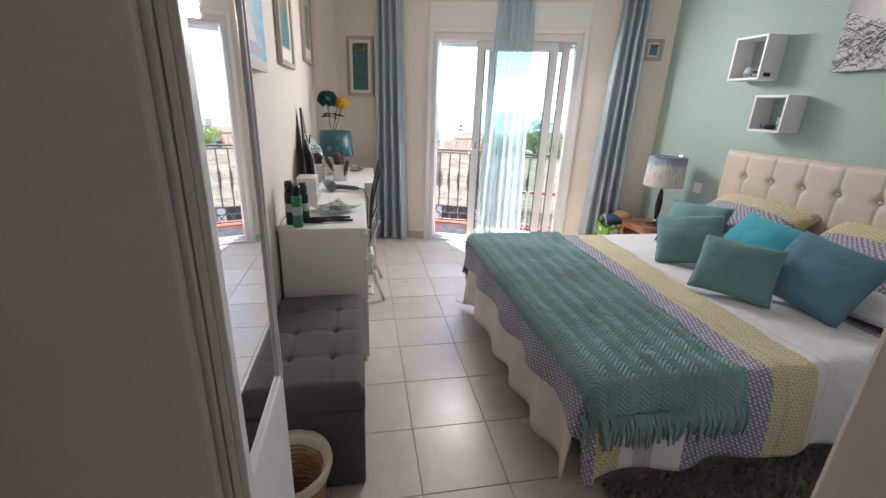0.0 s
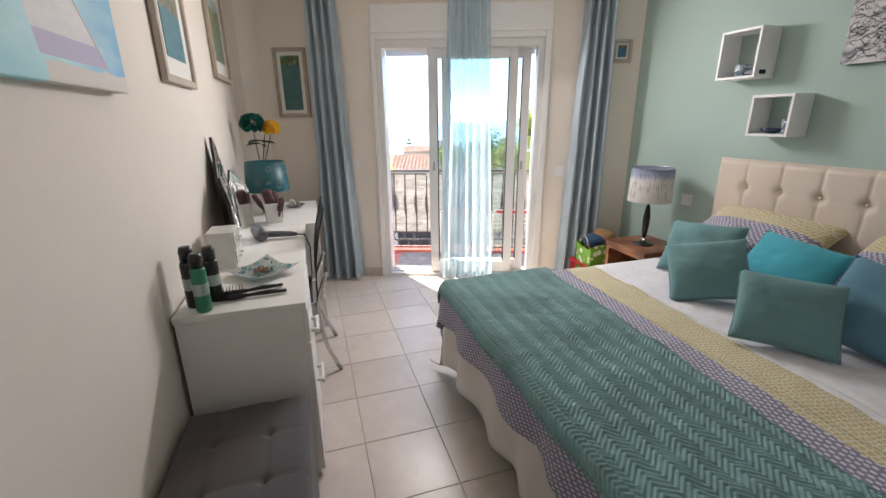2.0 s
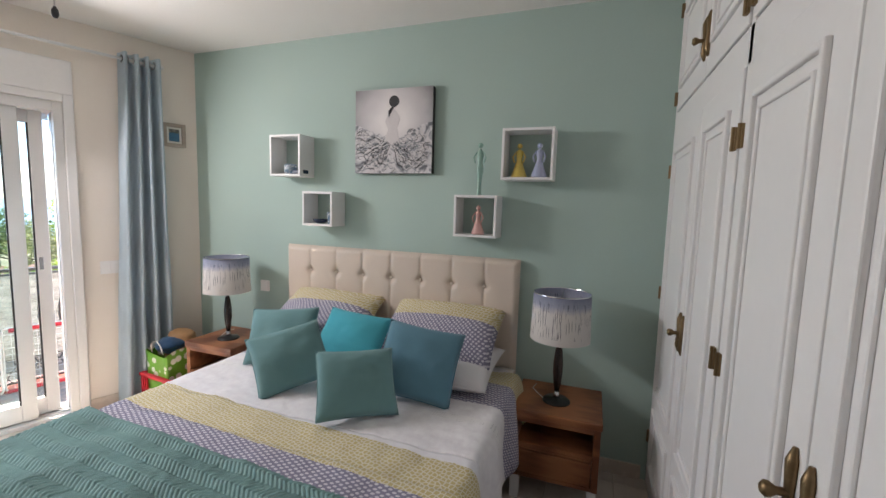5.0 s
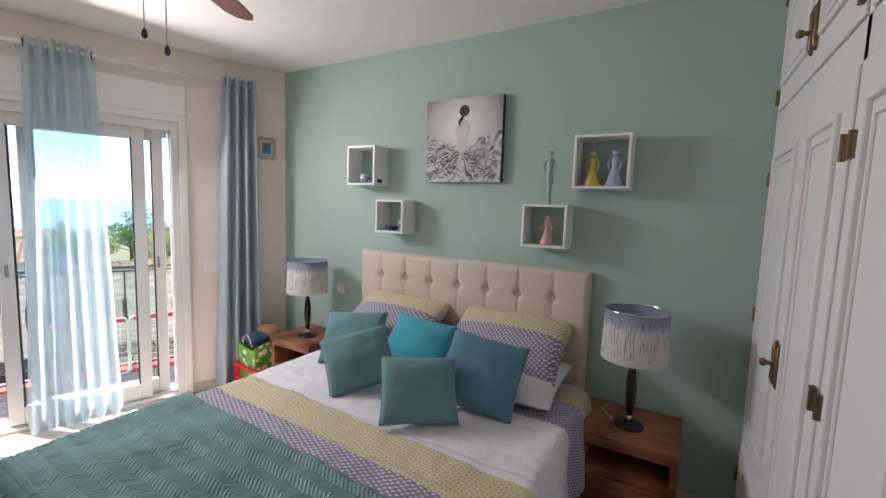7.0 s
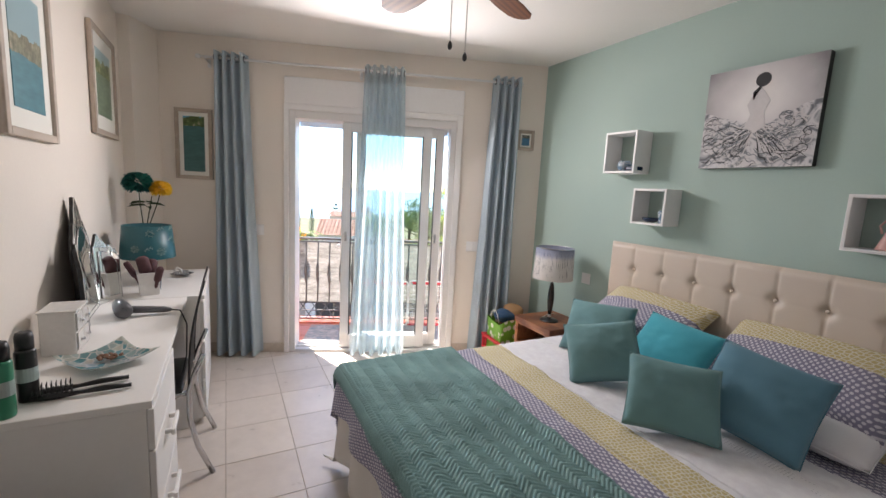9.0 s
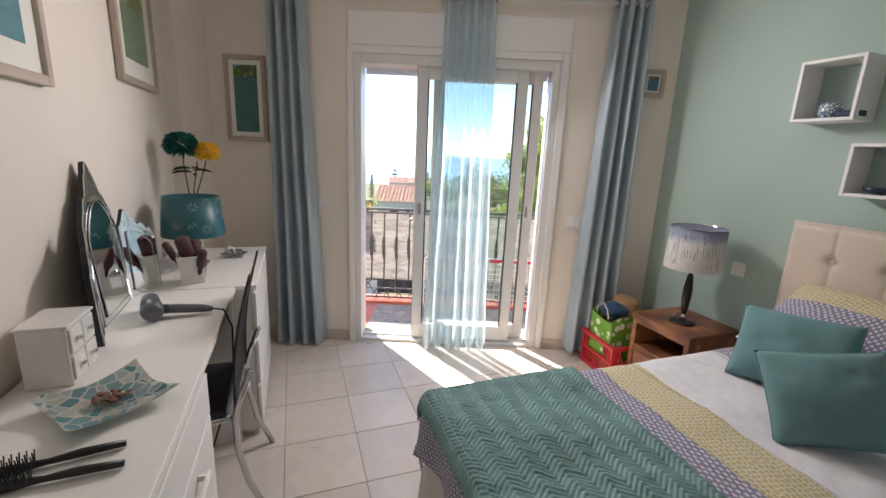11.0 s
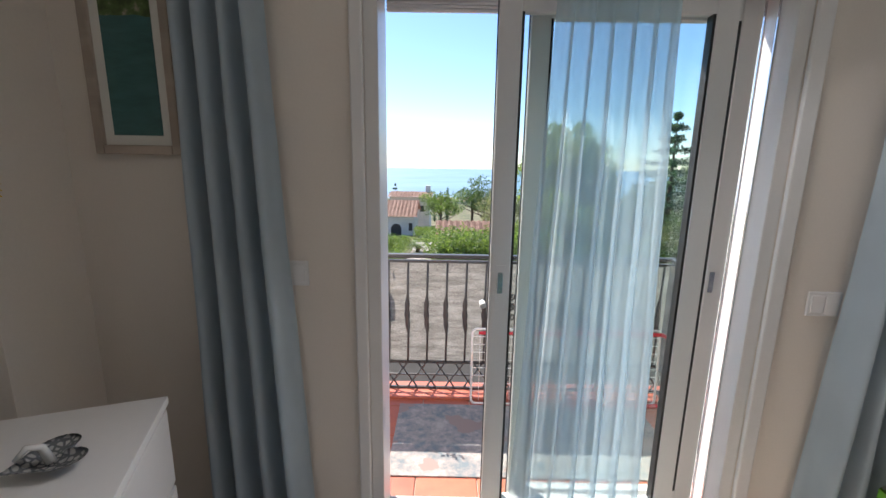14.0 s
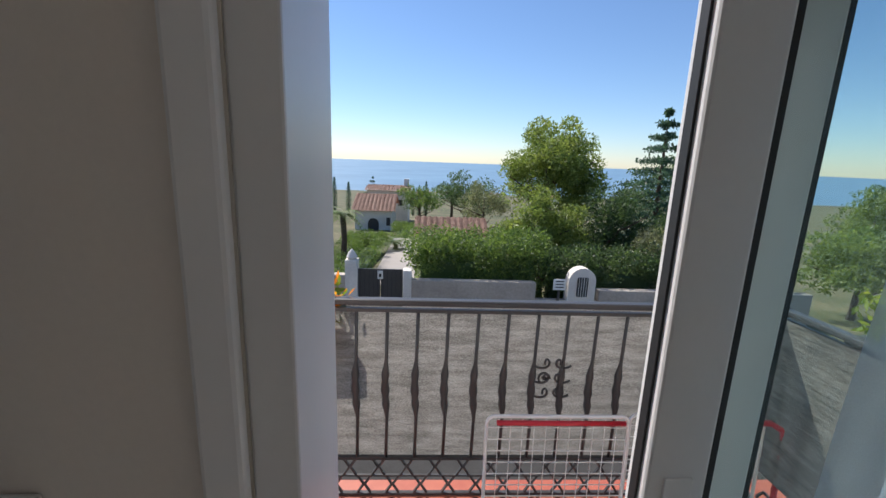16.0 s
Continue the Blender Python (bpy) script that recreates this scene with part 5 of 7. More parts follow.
def liner(s, h):
    q = s * 2 * math.pi
    r = (0.090 + 0.022 * h if h < 0.72 else 0.112 + 0.012 * math.sin((h - 0.72) / 0.28 * math.pi)) + 0.005 * wob((math.cos(q) * 2, math.sin(q) * 2, h * 3), 1.4, 2)
    z = 0.03 + 0.33 * h if h < 0.8 else 0.294 - (h - 0.8) * 0.25
    if h >= 0.8:
        r += 0.012
    return (r * math.cos(q), r * math.sin(q), z + 0.006 * wob((math.cos(q) * 3, math.sin(q) * 3, 0), 1.2, 4))


part("liner", sheet(B(), 40, 20, liner, True), M["bag_film"], wb, "creased translucent liner", True)

# ---- things on the dressing table ----
def can(x, y, h, r, body, cap, label):
    c = thing("spray_can", label, "spray can", pose(x, y, DZ), "spray cans")
    part("can_body", lathe(B(), [(r * 0.92, 0), (r, 0.006), (r, h * 0.72), (r * 0.86, h * 0.76)], 20), body, c, "", True)
    part("cap", lathe(B(), [(r * 0.84, h * 0.755), (r * 0.86, h * 0.93), (r * 0.7, h), (r * 0.2, h)], 20), cap, c, "", True)
    part("print_band", lathe(B(), [(r + 0.0006, h * 0.3), (r + 0.0006, h * 0.5)], 20, cap=False), M["foil"], c)


M["can_green"] = plain("green_label", (0.03, 0.22, 0.12), 0.35, small=60)
can(0.235, 3.385, 0.205, 0.024, M["can_green"], M["black"], "green hairspray can with a black cap")
can(0.195, 3.44, 0.215, 0.025, M["black"], M["black"], "black hairspray can with a silver band")
can(0.255, 3.475, 0.20, 0.024, M["black"], M["iron"], "black spray can with a grey cap")


def hairbrush(x, y, rz, label, paddle=False):
    h = thing("hairbrush", label, "brush", pose(x, y, DZ, 0, 0, rz), "hairbrushes")
    part("brush_handle", tube(B(), [(-0.12, 0, 0.010), (-0.05, 0, 0.012), (0.0, 0, 0.010), (0.06, 0, 0.010), (0.11, 0, 0.010)], [0.007, 0.009, 0.006, 0.011, 0.008], 8), M["black"], h, "", True)
    br = B()
    for i in range(9):
        for s in (-1, 0, 1):
            tube(br, [(0.02 + i * 0.0105, s * 0.006, 0.015), (0.02 + i * 0.0105, s * 0.012, 0.036)], 0.0014, 4)
    part("bristles", br, M["black"], h)


hairbrush(0.360, 3.505, 190, "black vented hairbrush lying on the dressing table")
hairbrush(0.375, 3.455, 183, "black narrow comb brush lying on the dressing table")


def mosaic_mat():
    g = Nodes("mosaic_glaze")
    v = g.n("TexVoronoi", feature="F1")
    g.link(g.coord(scale=(34, 34, 34)), v.inputs["Vector"])
    v.inputs["Scale"].default_value = 1.0
    e = g.n("TexVoronoi", feature="DISTANCE_TO_EDGE")
    g.link(g.coord(scale=(34, 34, 34)), e.inputs["Vector"])
    e.inputs["Scale"].default_value = 1.0
    sep = g.n("SeparateColor")
    g.link(v.outputs["Color"], sep.inputs[0])
    c = g.ramp(sep.outputs[0], [(0.0, (0.10, 0.33, 0.36)), (0.35, (0.48, 0.58, 0.56)), (0.65, (0.70, 0.66, 0.56)), (0.9, (0.20, 0.42, 0.46))])
    g.set(color=g.mix(g.math("LESS_THAN", e.outputs["Distance"], 0.06), c, (0.75, 0.74, 0.70)), rough=0.15)
    return g.mat


M["mosaic"] = mosaic_mat()
tray = thing("square_dish", "square white dish with turned-up corners and mosaic rim", "dish", pose(0.390, 3.70, DZ, 0, 0, 40))


def dishf(u, v):
    a, b = 2 * u - 1, 2 * v - 1
    r = max(abs(a), abs(b))
    return (a * 0.098 * (1 + 0.12 * abs(a * b)), b * 0.098 * (1 + 0.12 * abs(a * b)), 0.006 + 0.015 * r ** 3 + 0.022 * abs(a * b) ** 2)


tb_ = B()
sheet(tb_, 24, 24, dishf)
bmesh.ops.solidify(tb_, geom=tb_.faces[:], thickness=0.005)
part("dish", tb_, M["mosaic"], tray, "", True)
M["potpourri"] = plain("dried_petals", (0.20, 0.10, 0.06), 0.8, var=0.4, small=40)
for i in range(22):
    a, r = random.uniform(0, 6.28), random.uniform(0, 0.042)
    b_ = B()
    bmesh.ops.create_icosphere(b_, subdivisions=1, radius=random.uniform(0.007, 0.011))
    bmesh.ops.scale(b_, vec=(1, 0.8, 0.45), verts=b_.verts)
    part("shell", b_, M["potpourri"], tray, "", False, pose(r * math.cos(a), r * math.sin(a), 0.015 + random.uniform(0, 0.008), random.uniform(-20, 20), random.uniform(-20, 20), random.uniform(0, 360)))

mch = thing("mini_drawers", "small white ceramic box of four drawers", "jewellery box", pose(0.228, 3.89, DZ))
part("case", bx(-0.05, 0.05, -0.07, 0.07, 0, 0.155, 0.003), M["pot_white"], mch)
part("lid", bx(-0.054, 0.056, -0.074, 0.074, 0.155, 0.163, 0.002), M["pot_white"], mch)
for i in range(2):
    for j in range(2):
        d = part("small_drawer", bx(0.05, 0.056, -0.064 + j * 0.066, -0.002 + j * 0.066, 0.012 + i * 0.072, 0.078 + i * 0.072, 0.003), M["pot_white"], mch)
        part("knob", lathe(B(), [(0.004, 0), (0.007, 0.008), (0.003, 0.012)], 10), M["chrome"], d, "", True, pose(0.056, -0.033 + j * 0.066, 0.045 + i * 0.072, 0, 90, 0))

# triple mirror with bevelled glass borders and an engraved crest
tm = thing("dressing_mirror", "silver three-part dressing mirror standing on the white table", "mirror", pose(0, 0, DZ))
up = pose(0, 0, 0, 90, 0, 90)  # a panel's own plane to upright, facing +x


def top_line(w, side, slope, rise, n=16):
    """The upper edge of a panel, from +w/2 to -w/2: an arch, or a slope with a soft hump."""
    out = []
    for i in range(n + 1):
        q = i / n
        out.append((w / 2 - w * q, side + slope * (q - 0.5) * 2 + rise * math.sin(math.pi * q) ** 0.8))
    return out


M["etched"] = plain("etched_mirror", (0.72, 0.75, 0.74), 0.16, 1.0, var=0.15, big=20, small=60, bump=0.5, dist=0.003)


def mirror_panel(w, side, slope, rise, m, peak, mid, lobes):
    """Outline in the panel's own plane: x across, y up; a scalloped crest with its peak at mid."""
    edge = top_line(w, side, slope, rise)
    o = [(-w / 2, 0.0), (w / 2, 0.0)] + edge
    k = 0.026
    inner = [(-w / 2 + k, k), (w / 2 - k, k)] + [(p[0] * (1 - 2 * k / w), p[1] - k) for p in edge]
    root = part("mirror_panel", prism(B(), o, -0.014, -0.001), M["black"], tm, "black-backed bevelled panel", False, m)
    part("border_glass", prism(B(), o, 0.0, 0.003), M["mirror"], root, "engraved mirror border")
    part("mirror_glass", prism(B(), inner, 0.0045, 0.0075), M["mirror"], root, "silvered mirror glass")
    part("bevel_line", tube(B(), [(p[0], p[1], 0.0065) for p in inner], 0.0028, 5, True), M["chrome"], root, "", True)
    part("edge_bead", tube(B(), [(p[0], p[1], 0.002) for p in o], 0.0030, 5, True), M["chrome"], root, "", True)
    low, high = [], []
    for i in range(41):
        q = i / 40
        x = w / 2 - w * q
        y = side + slope * (q - 0.5) * 2 + rise * math.sin(math.pi * q) ** 0.8
        e = min(1.0, 6 * min(q, 1 - q))
        h = e * (0.012 + peak * math.exp(-((q - mid) / 0.15) ** 2) + 0.014 * abs(math.sin(lobes * math.pi * q)))
        low.append((x, y - 0.004))
        high.append((x, y + h))
    crest = part("crest", prism(B(), low + high[::-1], -0.012, 0.001), M["black"], root, "black-backed scalloped crest")
    part("crest_glass", prism(B(), low + [(p[0], p[1] - 0.003) for p in high[::-1]], 0.002, 0.0045), M["etched"], crest, "engraved mirror crest")
    for k in range(1, lobes):
        n = round(40 * k / lobes)
        part("engraved_line", tube(B(), [(low[n][0], low[n][1], 0.005), ((low[n][0] + high[n][0]) / 2 + 0.004, (low[n][1] + high[n][1]) / 2, 0.005), (high[n][0], high[n][1] - 0.002, 0.005)], 0.0016, 4), M["chrome"], crest)
    return root


mirror_panel(0.30, 0.31, 0.0, 0.12, pose(0.202, 4.360, 0, 0, 0, 3.0) @ pose(0, 0, 0, 0, -4.5, 0) @ up, 0.085, 0.5, 7)
mirror_panel(0.17, 0.255, 0.035, 0.02, pose(0.224, 4.590, 0, 0, 0, -24) @ pose(0, 0, 0, 0, -2, 0) @ up, 0.040, 0.82, 4)
mirror_panel(0.17, 0.255, -0.035, 0.02, pose(0.230, 4.133, 0, 0, 0, 20) @ pose(0, 0, 0, 0, -2, 0) @ up, 0.040, 0.18, 4)

# hair dryer with its cable
hd_ = thing("hair_dryer", "grey hair dryer with a black cable", "hair dryer", pose(0.330, 4.27, DZ, 0, 0, -8))
M["dryer"] = plain("grey_plastic", (0.11, 0.11, 0.12), 0.3, small=90, bump=0.03)
part("barrel", lathe(B(), [(0.020, -0.10), (0.028, -0.09), (0.034, -0.02), (0.036, 0.04), (0.030, 0.065), (0.012, 0.07)], 20), M["dryer"], hd_, "", True, pose(0, 0, 0.038, 90, 0, 25))
part("grip", tube(B(), [(0.02, 0, 0.032), (0.08, 0.01, 0.028), (0.16, 0.02, 0.022), (0.19, 0.025, 0.018)], [0.018, 0.017, 0.015, 0.009], 10), M["dryer"], hd_, "", True)
part("cable", tube(B(), [(0.19, 0.025, 0.018), (0.225, 0.03, 0.012), (0.25, 0.035, -0.06), (0.245, 0.03, -0.22), (0.20, 0.0, -0.42), (0.15, -0.05, -0.60), (0.12, -0.1, -0.745)], 0.0035, 6), M["black"], hd_, "", True)

# brush pot
bpz = thing("brush_pot", "square blue and white ceramic pot full of round brushes", "pot", pose(0.375, 4.70, DZ, 0, 0, 12))
pb = B()
for (z0, w0), (z1_, w1) in (((0.0, 0.044), (0.07, 0.047)), ((0.07, 0.047), (0.125, 0.056))):
    a_ = [pb.verts.new((sx * w0, sy * w0, z0)) for sx, sy in ((-1, -1), (1, -1), (1, 1), (-1, 1))]
    b2 = [pb.verts.new((sx * w1, sy * w1, z1_)) for sx, sy in ((-1, -1), (1, -1), (1, 1), (-1, 1))]
    for i in range(4):
        pb.faces.new((a_[i], a_[(i + 1) % 4], b2[(i + 1) % 4], b2[i]))
    if z0 == 0:
        pb.faces.new(a_[::-1])
bmesh.ops.remove_doubles(pb, verts=pb.verts[:], dist=0.0005)
bmesh.ops.solidify(pb, geom=pb.faces[:], thickness=0.005)
part("pot", pb, M["pot_white"], bpz)
part("flower_print", bx(0.0485, 0.0505, -0.03, 0.03, 0.03, 0.105, 0.0005), M["print_blue"], bpz, "blue flower print", False, pose(0.0, 0, 0, 0, 4, 0))
M["bristle"] = plain("plum_bristle", (0.09, 0.035, 0.04), 0.7, var=0.3, small=200, bump=0.6, dist=0.004)
for i, (dx, dy, tx, ty, l, r) in enumerate(((-0.02, -0.02, -16, 14, 0.20, 0.026), (0.015, 0.01, 10, -12, 0.22, 0.030), (-0.01, 0.02, -8, -26, 0.20, 0.016), (0.02, -0.02, 24, 10, 0.18, 0.018))):
    part("round_brush", lathe(B(), [(0.008, 0.03), (0.009, l - 0.095), (r, l - 0.085), (r, l - 0.01), (r * 0.6, l)], 14), M["bristle"], bpz, "plum round brush", True, pose(dx, dy, 0.0, tx, ty, 0))


# teal satin lamp
def satin_mat():
    g = Nodes("teal_satin")
    v = g.coord()
    n1 = g.noise(v, 300, 2)
    g.set(color=g.ramp(n1, [(0.3, (0.004, 0.075, 0.095)), (0.7, (0.008, 0.115, 0.14))]), rough=0.38, sheen=0.05)
    g.bump(n1, 0.08, 0.001)
    return g.mat


M["satin"] = satin_mat()
tl = thing("teal_lamp", "table lamp with an embroidered teal satin shade", "lamp", pose(0.336, 5.0, DZ))
part("foot", bx(-0.055, 0.055, -0.045, 0.045, 0, 0.012, 0.002), M["chrome"], tl)
part("stem", lathe(B(), [(0.030, 0.012), (0.036, 0.04), (0.030, 0.09), (0.020, 0.13), (0.015, 0.155), (0.010, 0.165), (0.010, 0.30)], 20), M["chrome"], tl, "brushed metal bottle stem", True)
sh = part("shade", ring_shell(B(), 0.144, 0.160, 0.126, 0.355, 0.003, 48), M["satin"], tl, "teal satin shade", True)
M["thread"] = plain("silver_thread", (0.42, 0.50, 0.46), 0.4, small=150)


def on_shade(a, z):
    k = (z - 0.160) / 0.195
    r = 0.144 - 0.018 * k + 0.0012
    return Vector((r * math.cos(a), r * math.sin(a), z))


for a0, zc, sz in ((-1.35, 0.315, 0.024), (-0.95, 0.205, 0.026), (-0.1, 0.26, 0.020), (-1.9, 0.225, 0.022)):
    eb = B()
    for p in range(7):
        q = p * 2 * math.pi / 7
        tube(eb, [on_shade(a0 + math.cos(q + d) * s / 0.13, zc + math.sin(q + d) * s) for s, d in ((sz * 0.25, 0), (sz * 0.7, 0.22), (sz, 0), (sz * 0.7, -0.22))], 0.0011, 4, True)
    part("embroidery", eb, M["thread"], sh, "silver thread flower")
for a0, zc in ((-1.05, 0.335), (-0.55, 0.275), (-0.45, 0.335), (-1.55, 0.22)):
    eb = B()
    for k in range(5):
        tube(eb, [on_shade(a0 + k * 0.06, zc + k * 0.003), on_shade(a0 + k * 0.06 + 0.05, zc + k * 0.003 + (0.014 if k % 2 else -0.010))], [0.0024, 0.0006], 4)
    part("embroidery", eb, M["thread"], sh, "silver thread leaf spray")

# artificial dahlias in a slim vase
M["petal_teal"] = leaf_mat("teal_petals", (0.006, 0.075, 0.085), (0.02, 0.16, 0.17))
M["petal_yellow"] = leaf_mat("yellow_petals", (0.55, 0.36, 0.03), (0.78, 0.55, 0.10))
M["stem_green"] = leaf_mat("dark_leaf", (0.02, 0.035, 0.018), (0.05, 0.075, 0.035))
fv = thing("dahlia_vase", "teal and yellow artificial dahlias in a slim vase", "flowers", pose(0.292, 5.225, DZ))
part("vase", lathe(B(), [(0.034, 0), (0.04, 0.04), (0.03, 0.14), (0.02, 0.2), (0.024, 0.24), (0.018, 0.24)], 20), M["pot_white"], fv, "", True)


def dahlia(c, r, mat):
    bm = B()
    n = 190
    for i in range(n):
        k = (i + 0.5) / n
        th = math.acos(1 - 1.75 * k)
        ph = i * 2.39996
        d = Vector((math.sin(th) * math.cos(ph), math.sin(th) * math.sin(ph), math.cos(th)))
        L_ = r * (0.72 + 0.28 * math.sin(th) + random.uniform(-0.06, 0.06))
        s = d.orthogonal().normalized()
        t2 = d.cross(s)
        w = r * 0.13
        tip = d * L_
        mid = d * (L_ * 0.72) + s * 0
        vs = [bm.verts.new(p) for p in (d * (L_ * 0.35), mid + t2 * w + d * 0.004, tip + Vector((0, 0, -0.01)), mid - t2 * w + d * 0.004, mid + s * w * 0.55)]
        bm.faces.new((vs[0], vs[1], vs[4]))
        bm.faces.new((vs[1], vs[2], vs[4]))
        bm.faces.new((vs[2], vs[3], vs[4]))
        bm.faces.new((vs[3], vs[0], vs[4]))
    return part("flower_head", bm, mat, fv, "", False, pose(*c))


heads = (((-0.022, -0.01, 0.607), 0.092, "petal_teal"), ((0.095, 0.0, 0.576), 0.070, "petal_yellow"))
for c, r, mt in heads:
    dahlia(c, r, M[mt])
    part("stem", tube(B(), [(0, 0, 0.10), (c[0] * 0.3, c[1] * 0.3, 0.34), (c[0] * 0.8, c[1] * 0.8, 0.48), (c[0], c[1], c[2] - 0.02)], 0.003, 6), M["stem_green"], fv, "", True)
part("stem", tube(B(), [(0, 0, 0.10), (0.02, -0.02, 0.36), (0.05, -0.03, 0.52)], 0.003, 6), M["stem_green"], fv, "", True)
for a, z, l in ((0.3, 0.47, 0.10), (2.9, 0.46, 0.11), (-1.2, 0.45, 0.08), (-2.6, 0.48, 0.10), (1.3, 0.48, 0.07)):
    lf = B()
    pts = [(0, 0, 0), (l * 0.3, l * 0.18, 0.012), (l * 0.7, l * 0.16, 0.008), (l, 0, -0.012), (l * 0.7, -l * 0.16, 0.008), (l * 0.3, -l * 0.18, 0.012)]
    vs = [lf.verts.new(p) for p in pts]
    m0 = lf.verts.new((l * 0.5, 0, -0.002))
    for i in range(6):
        lf.faces.new((vs[i], vs[(i + 1) % 6], m0))
    part("leaf", lf, M["stem_green"], fv, "", False, pose(0.02, -0.02, z, 0, 0, math.degrees(a)))

hs = thing("heart_dish", "white heart-shaped trinket dish with a grey print", "dish", pose(0.495, 5.15, DZ, 0, 0, -60))
hb3 = B()
def heart(s, k):
    q = s * 2 * math.pi
    x, y = 0.8 * math.sin(q) ** 3, (13 * math.cos(q) - 5 * math.cos(2 * q) - 2 * math.cos(3 * q) - math.cos(4 * q)) / 18
    return (x * 0.085 * k, y * 0.085 * k, 0.004 + 0.022 * k ** 2)
sheet(hb3, 40, 6, lambda s, h: heart(s, 0.05 + 0.95 * h), True)
bmesh.ops.solidify(hb3, geom=hb3.faces[:], thickness=0.004)
M["print_grey"] = patterned("grey_white_glaze", (0.26, 0.27, 0.28), (0.72, 0.71, 0.69), 75)
part("dish", hb3, M["print_grey"], hs, "", True)
part("dish_handle", tube(B(), [(0.0, 0.0, 0.012), (0.0, -0.01, 0.05), (0.0, -0.03, 0.06), (0.0, -0.05, 0.04)], [0.010, 0.008, 0.007, 0.004], 8), M["pot_white"], hs, "", True)

# ---- crate and bags beside the nightstand ----
cr = thing("plastic_crate", "red slotted plastic crate standing on the floor", "crate", pose(2.668, 4.50, 0, 0, 0, -5))
CW, CL, CH = 0.22, 0.33, 0.235
part("bottom", bx(0, CW, 0, CL, 0.004, 0.014), M["red_plastic"], cr)
for x0, x1, y0, y1 in ((0, 0.014, 0, CL), (CW - 0.014, CW, 0, CL), (0.014, CW - 0.014, 0, 0.014), (0.014, CW - 0.014, CL - 0.014, CL)):
    along = y1 - y0 > x1 - x0
    part("rim", bx(x0 - 0.006, x1 + 0.006, y0 - 0.006, y1 + 0.006, CH - 0.022, CH, 0.003), M["red_plastic"], cr)
    part("lower_band", bx(x0, x1, y0, y1, 0.014, 0.032, 0.002), M["red_plastic"], cr)
    part("middle_band", bx(x0, x1, y0, y1, 0.115, 0.130, 0.002), M["red_plastic"], cr)
    n = 13 if along else 9
    L_ = (y1 - y0) if along else (x1 - x0)
    for i in range(n):
        p = (i + 0.5) * L_ / n
        solid = i in (0, n - 1)
        hw = 0.010 if solid else 0.0042
        for za, zb in ((0.032, 0.115), (0.130, CH - 0.022)):
            if not solid and zb > 0.2 and n * 0.3 < i < n * 0.7:
                continue
            if along:
                part("bar", bx(x0 + 0.002, x1 - 0.002, y0 + p - hw, y0 + p + hw, za, zb), M["red_plastic"], cr)
            else:
                part("bar", bx(x0 + p - hw, x0 + p + hw, y0 + 0.002, y1 - 0.002, za, zb), M["red_plastic"], cr)


def daisy_bag_mat():
    g = Nodes("daisy_print")
    v = g.n("TexVoronoi", feature="F1")
    g.link(g.coord(scale=(16, 16, 16)), v.inputs["Vector"])
    v.inputs["Scale"].default_value, v.inputs["Randomness"].default_value = 1.0, 0.6
    g.set(color=g.ramp(v.outputs["Distance"], [(0.10, (0.70, 0.50, 0.03)), (0.16, (0.75, 0.76, 0.68)), (0.36, (0.72, 0.74, 0.66)), (0.40, (0.16, 0.40, 0.04))]), rough=0.3)
    return g.mat


bg = thing("shopping_bag", "green daisy-printed shopping bag standing in the crate", "bag", pose(2.70, 4.56, 0.016, 0, 0, -5))
gb = B()


def bagf(s, h):
    q = s * 4
    i, f = int(q) % 4, q % 1
    c = [(0, 0), (0.15, 0), (0.15, 0.22), (0, 0.22)]
    a, b = c[i], c[(i + 1) % 4]
    x, y = a[0] + (b[0] - a[0]) * f, a[1] + (b[1] - a[1]) * f
    k = 0.012 * wob((x * 8, y * 8, h * 2), 1.0, 5) * (0.3 + h)
    return (x + k + 0.01 * h * (1 if x > 0.07 else -1), y + k, h * (0.375 + 0.02 * math.sin(s * 12)))


sheet(gb, 48, 14, bagf, True)
part("bag_wall", gb, daisy_bag_mat(), bg, "", True)
part("bag_handle", tube(B(), [(0.0, 0.05, 0.37), (-0.01, 0.06, 0.43), (-0.005, 0.11, 0.46), (-0.01, 0.16, 0.43), (0.0, 0.17, 0.37)], 0.004, 6), M["pot_white"], bg, "", True)
M["navycloth"] = cloth("navy_cloth", (0.015, 0.055, 0.12), 500)
M["brownbag"] = plain("brown_paper", (0.30, 0.18, 0.09), 0.75, var=0.15, small=40, bump=0.4, dist=0.004)
bb_ = B()
bmesh.ops.create_icosphere(bb_, subdivisions=4, radius=0.085)
for v in bb_.verts:
    v.co *= 1 + 0.25 * wob(v.co, 14, 2) + 0.1 * wob(v.co, 40, 3)
    v.co.z *= 0.6
small("folded_cloth", "crumpled navy cloth on top of the shopping bag", "cloth", bb_, M["navycloth"], pose(2.79, 4.66, 0.42))
hat = B()
lathe(hat, [(0.13, 0.0), (0.128, 0.012), (0.09, 0.02), (0.082, 0.075), (0.06, 0.092), (0.0005, 0.095)], 28)
small("woven_hat", "brown woven hat lying behind the shopping bag", "hat", hat, M["wicker"], BW @ pose(3.06, -0.20, 0.40, 8, 6, 0))
pb2 = thing("paper_bag", "brown paper bag holding up a woven hat", "bag", BW @ pose(2.97, -0.30, 0.0))
part("bag_wall", bx(0, 0.19, 0, 0.16, 0.0, 0.40, 0.012, 2), M["brownbag"], pb2)

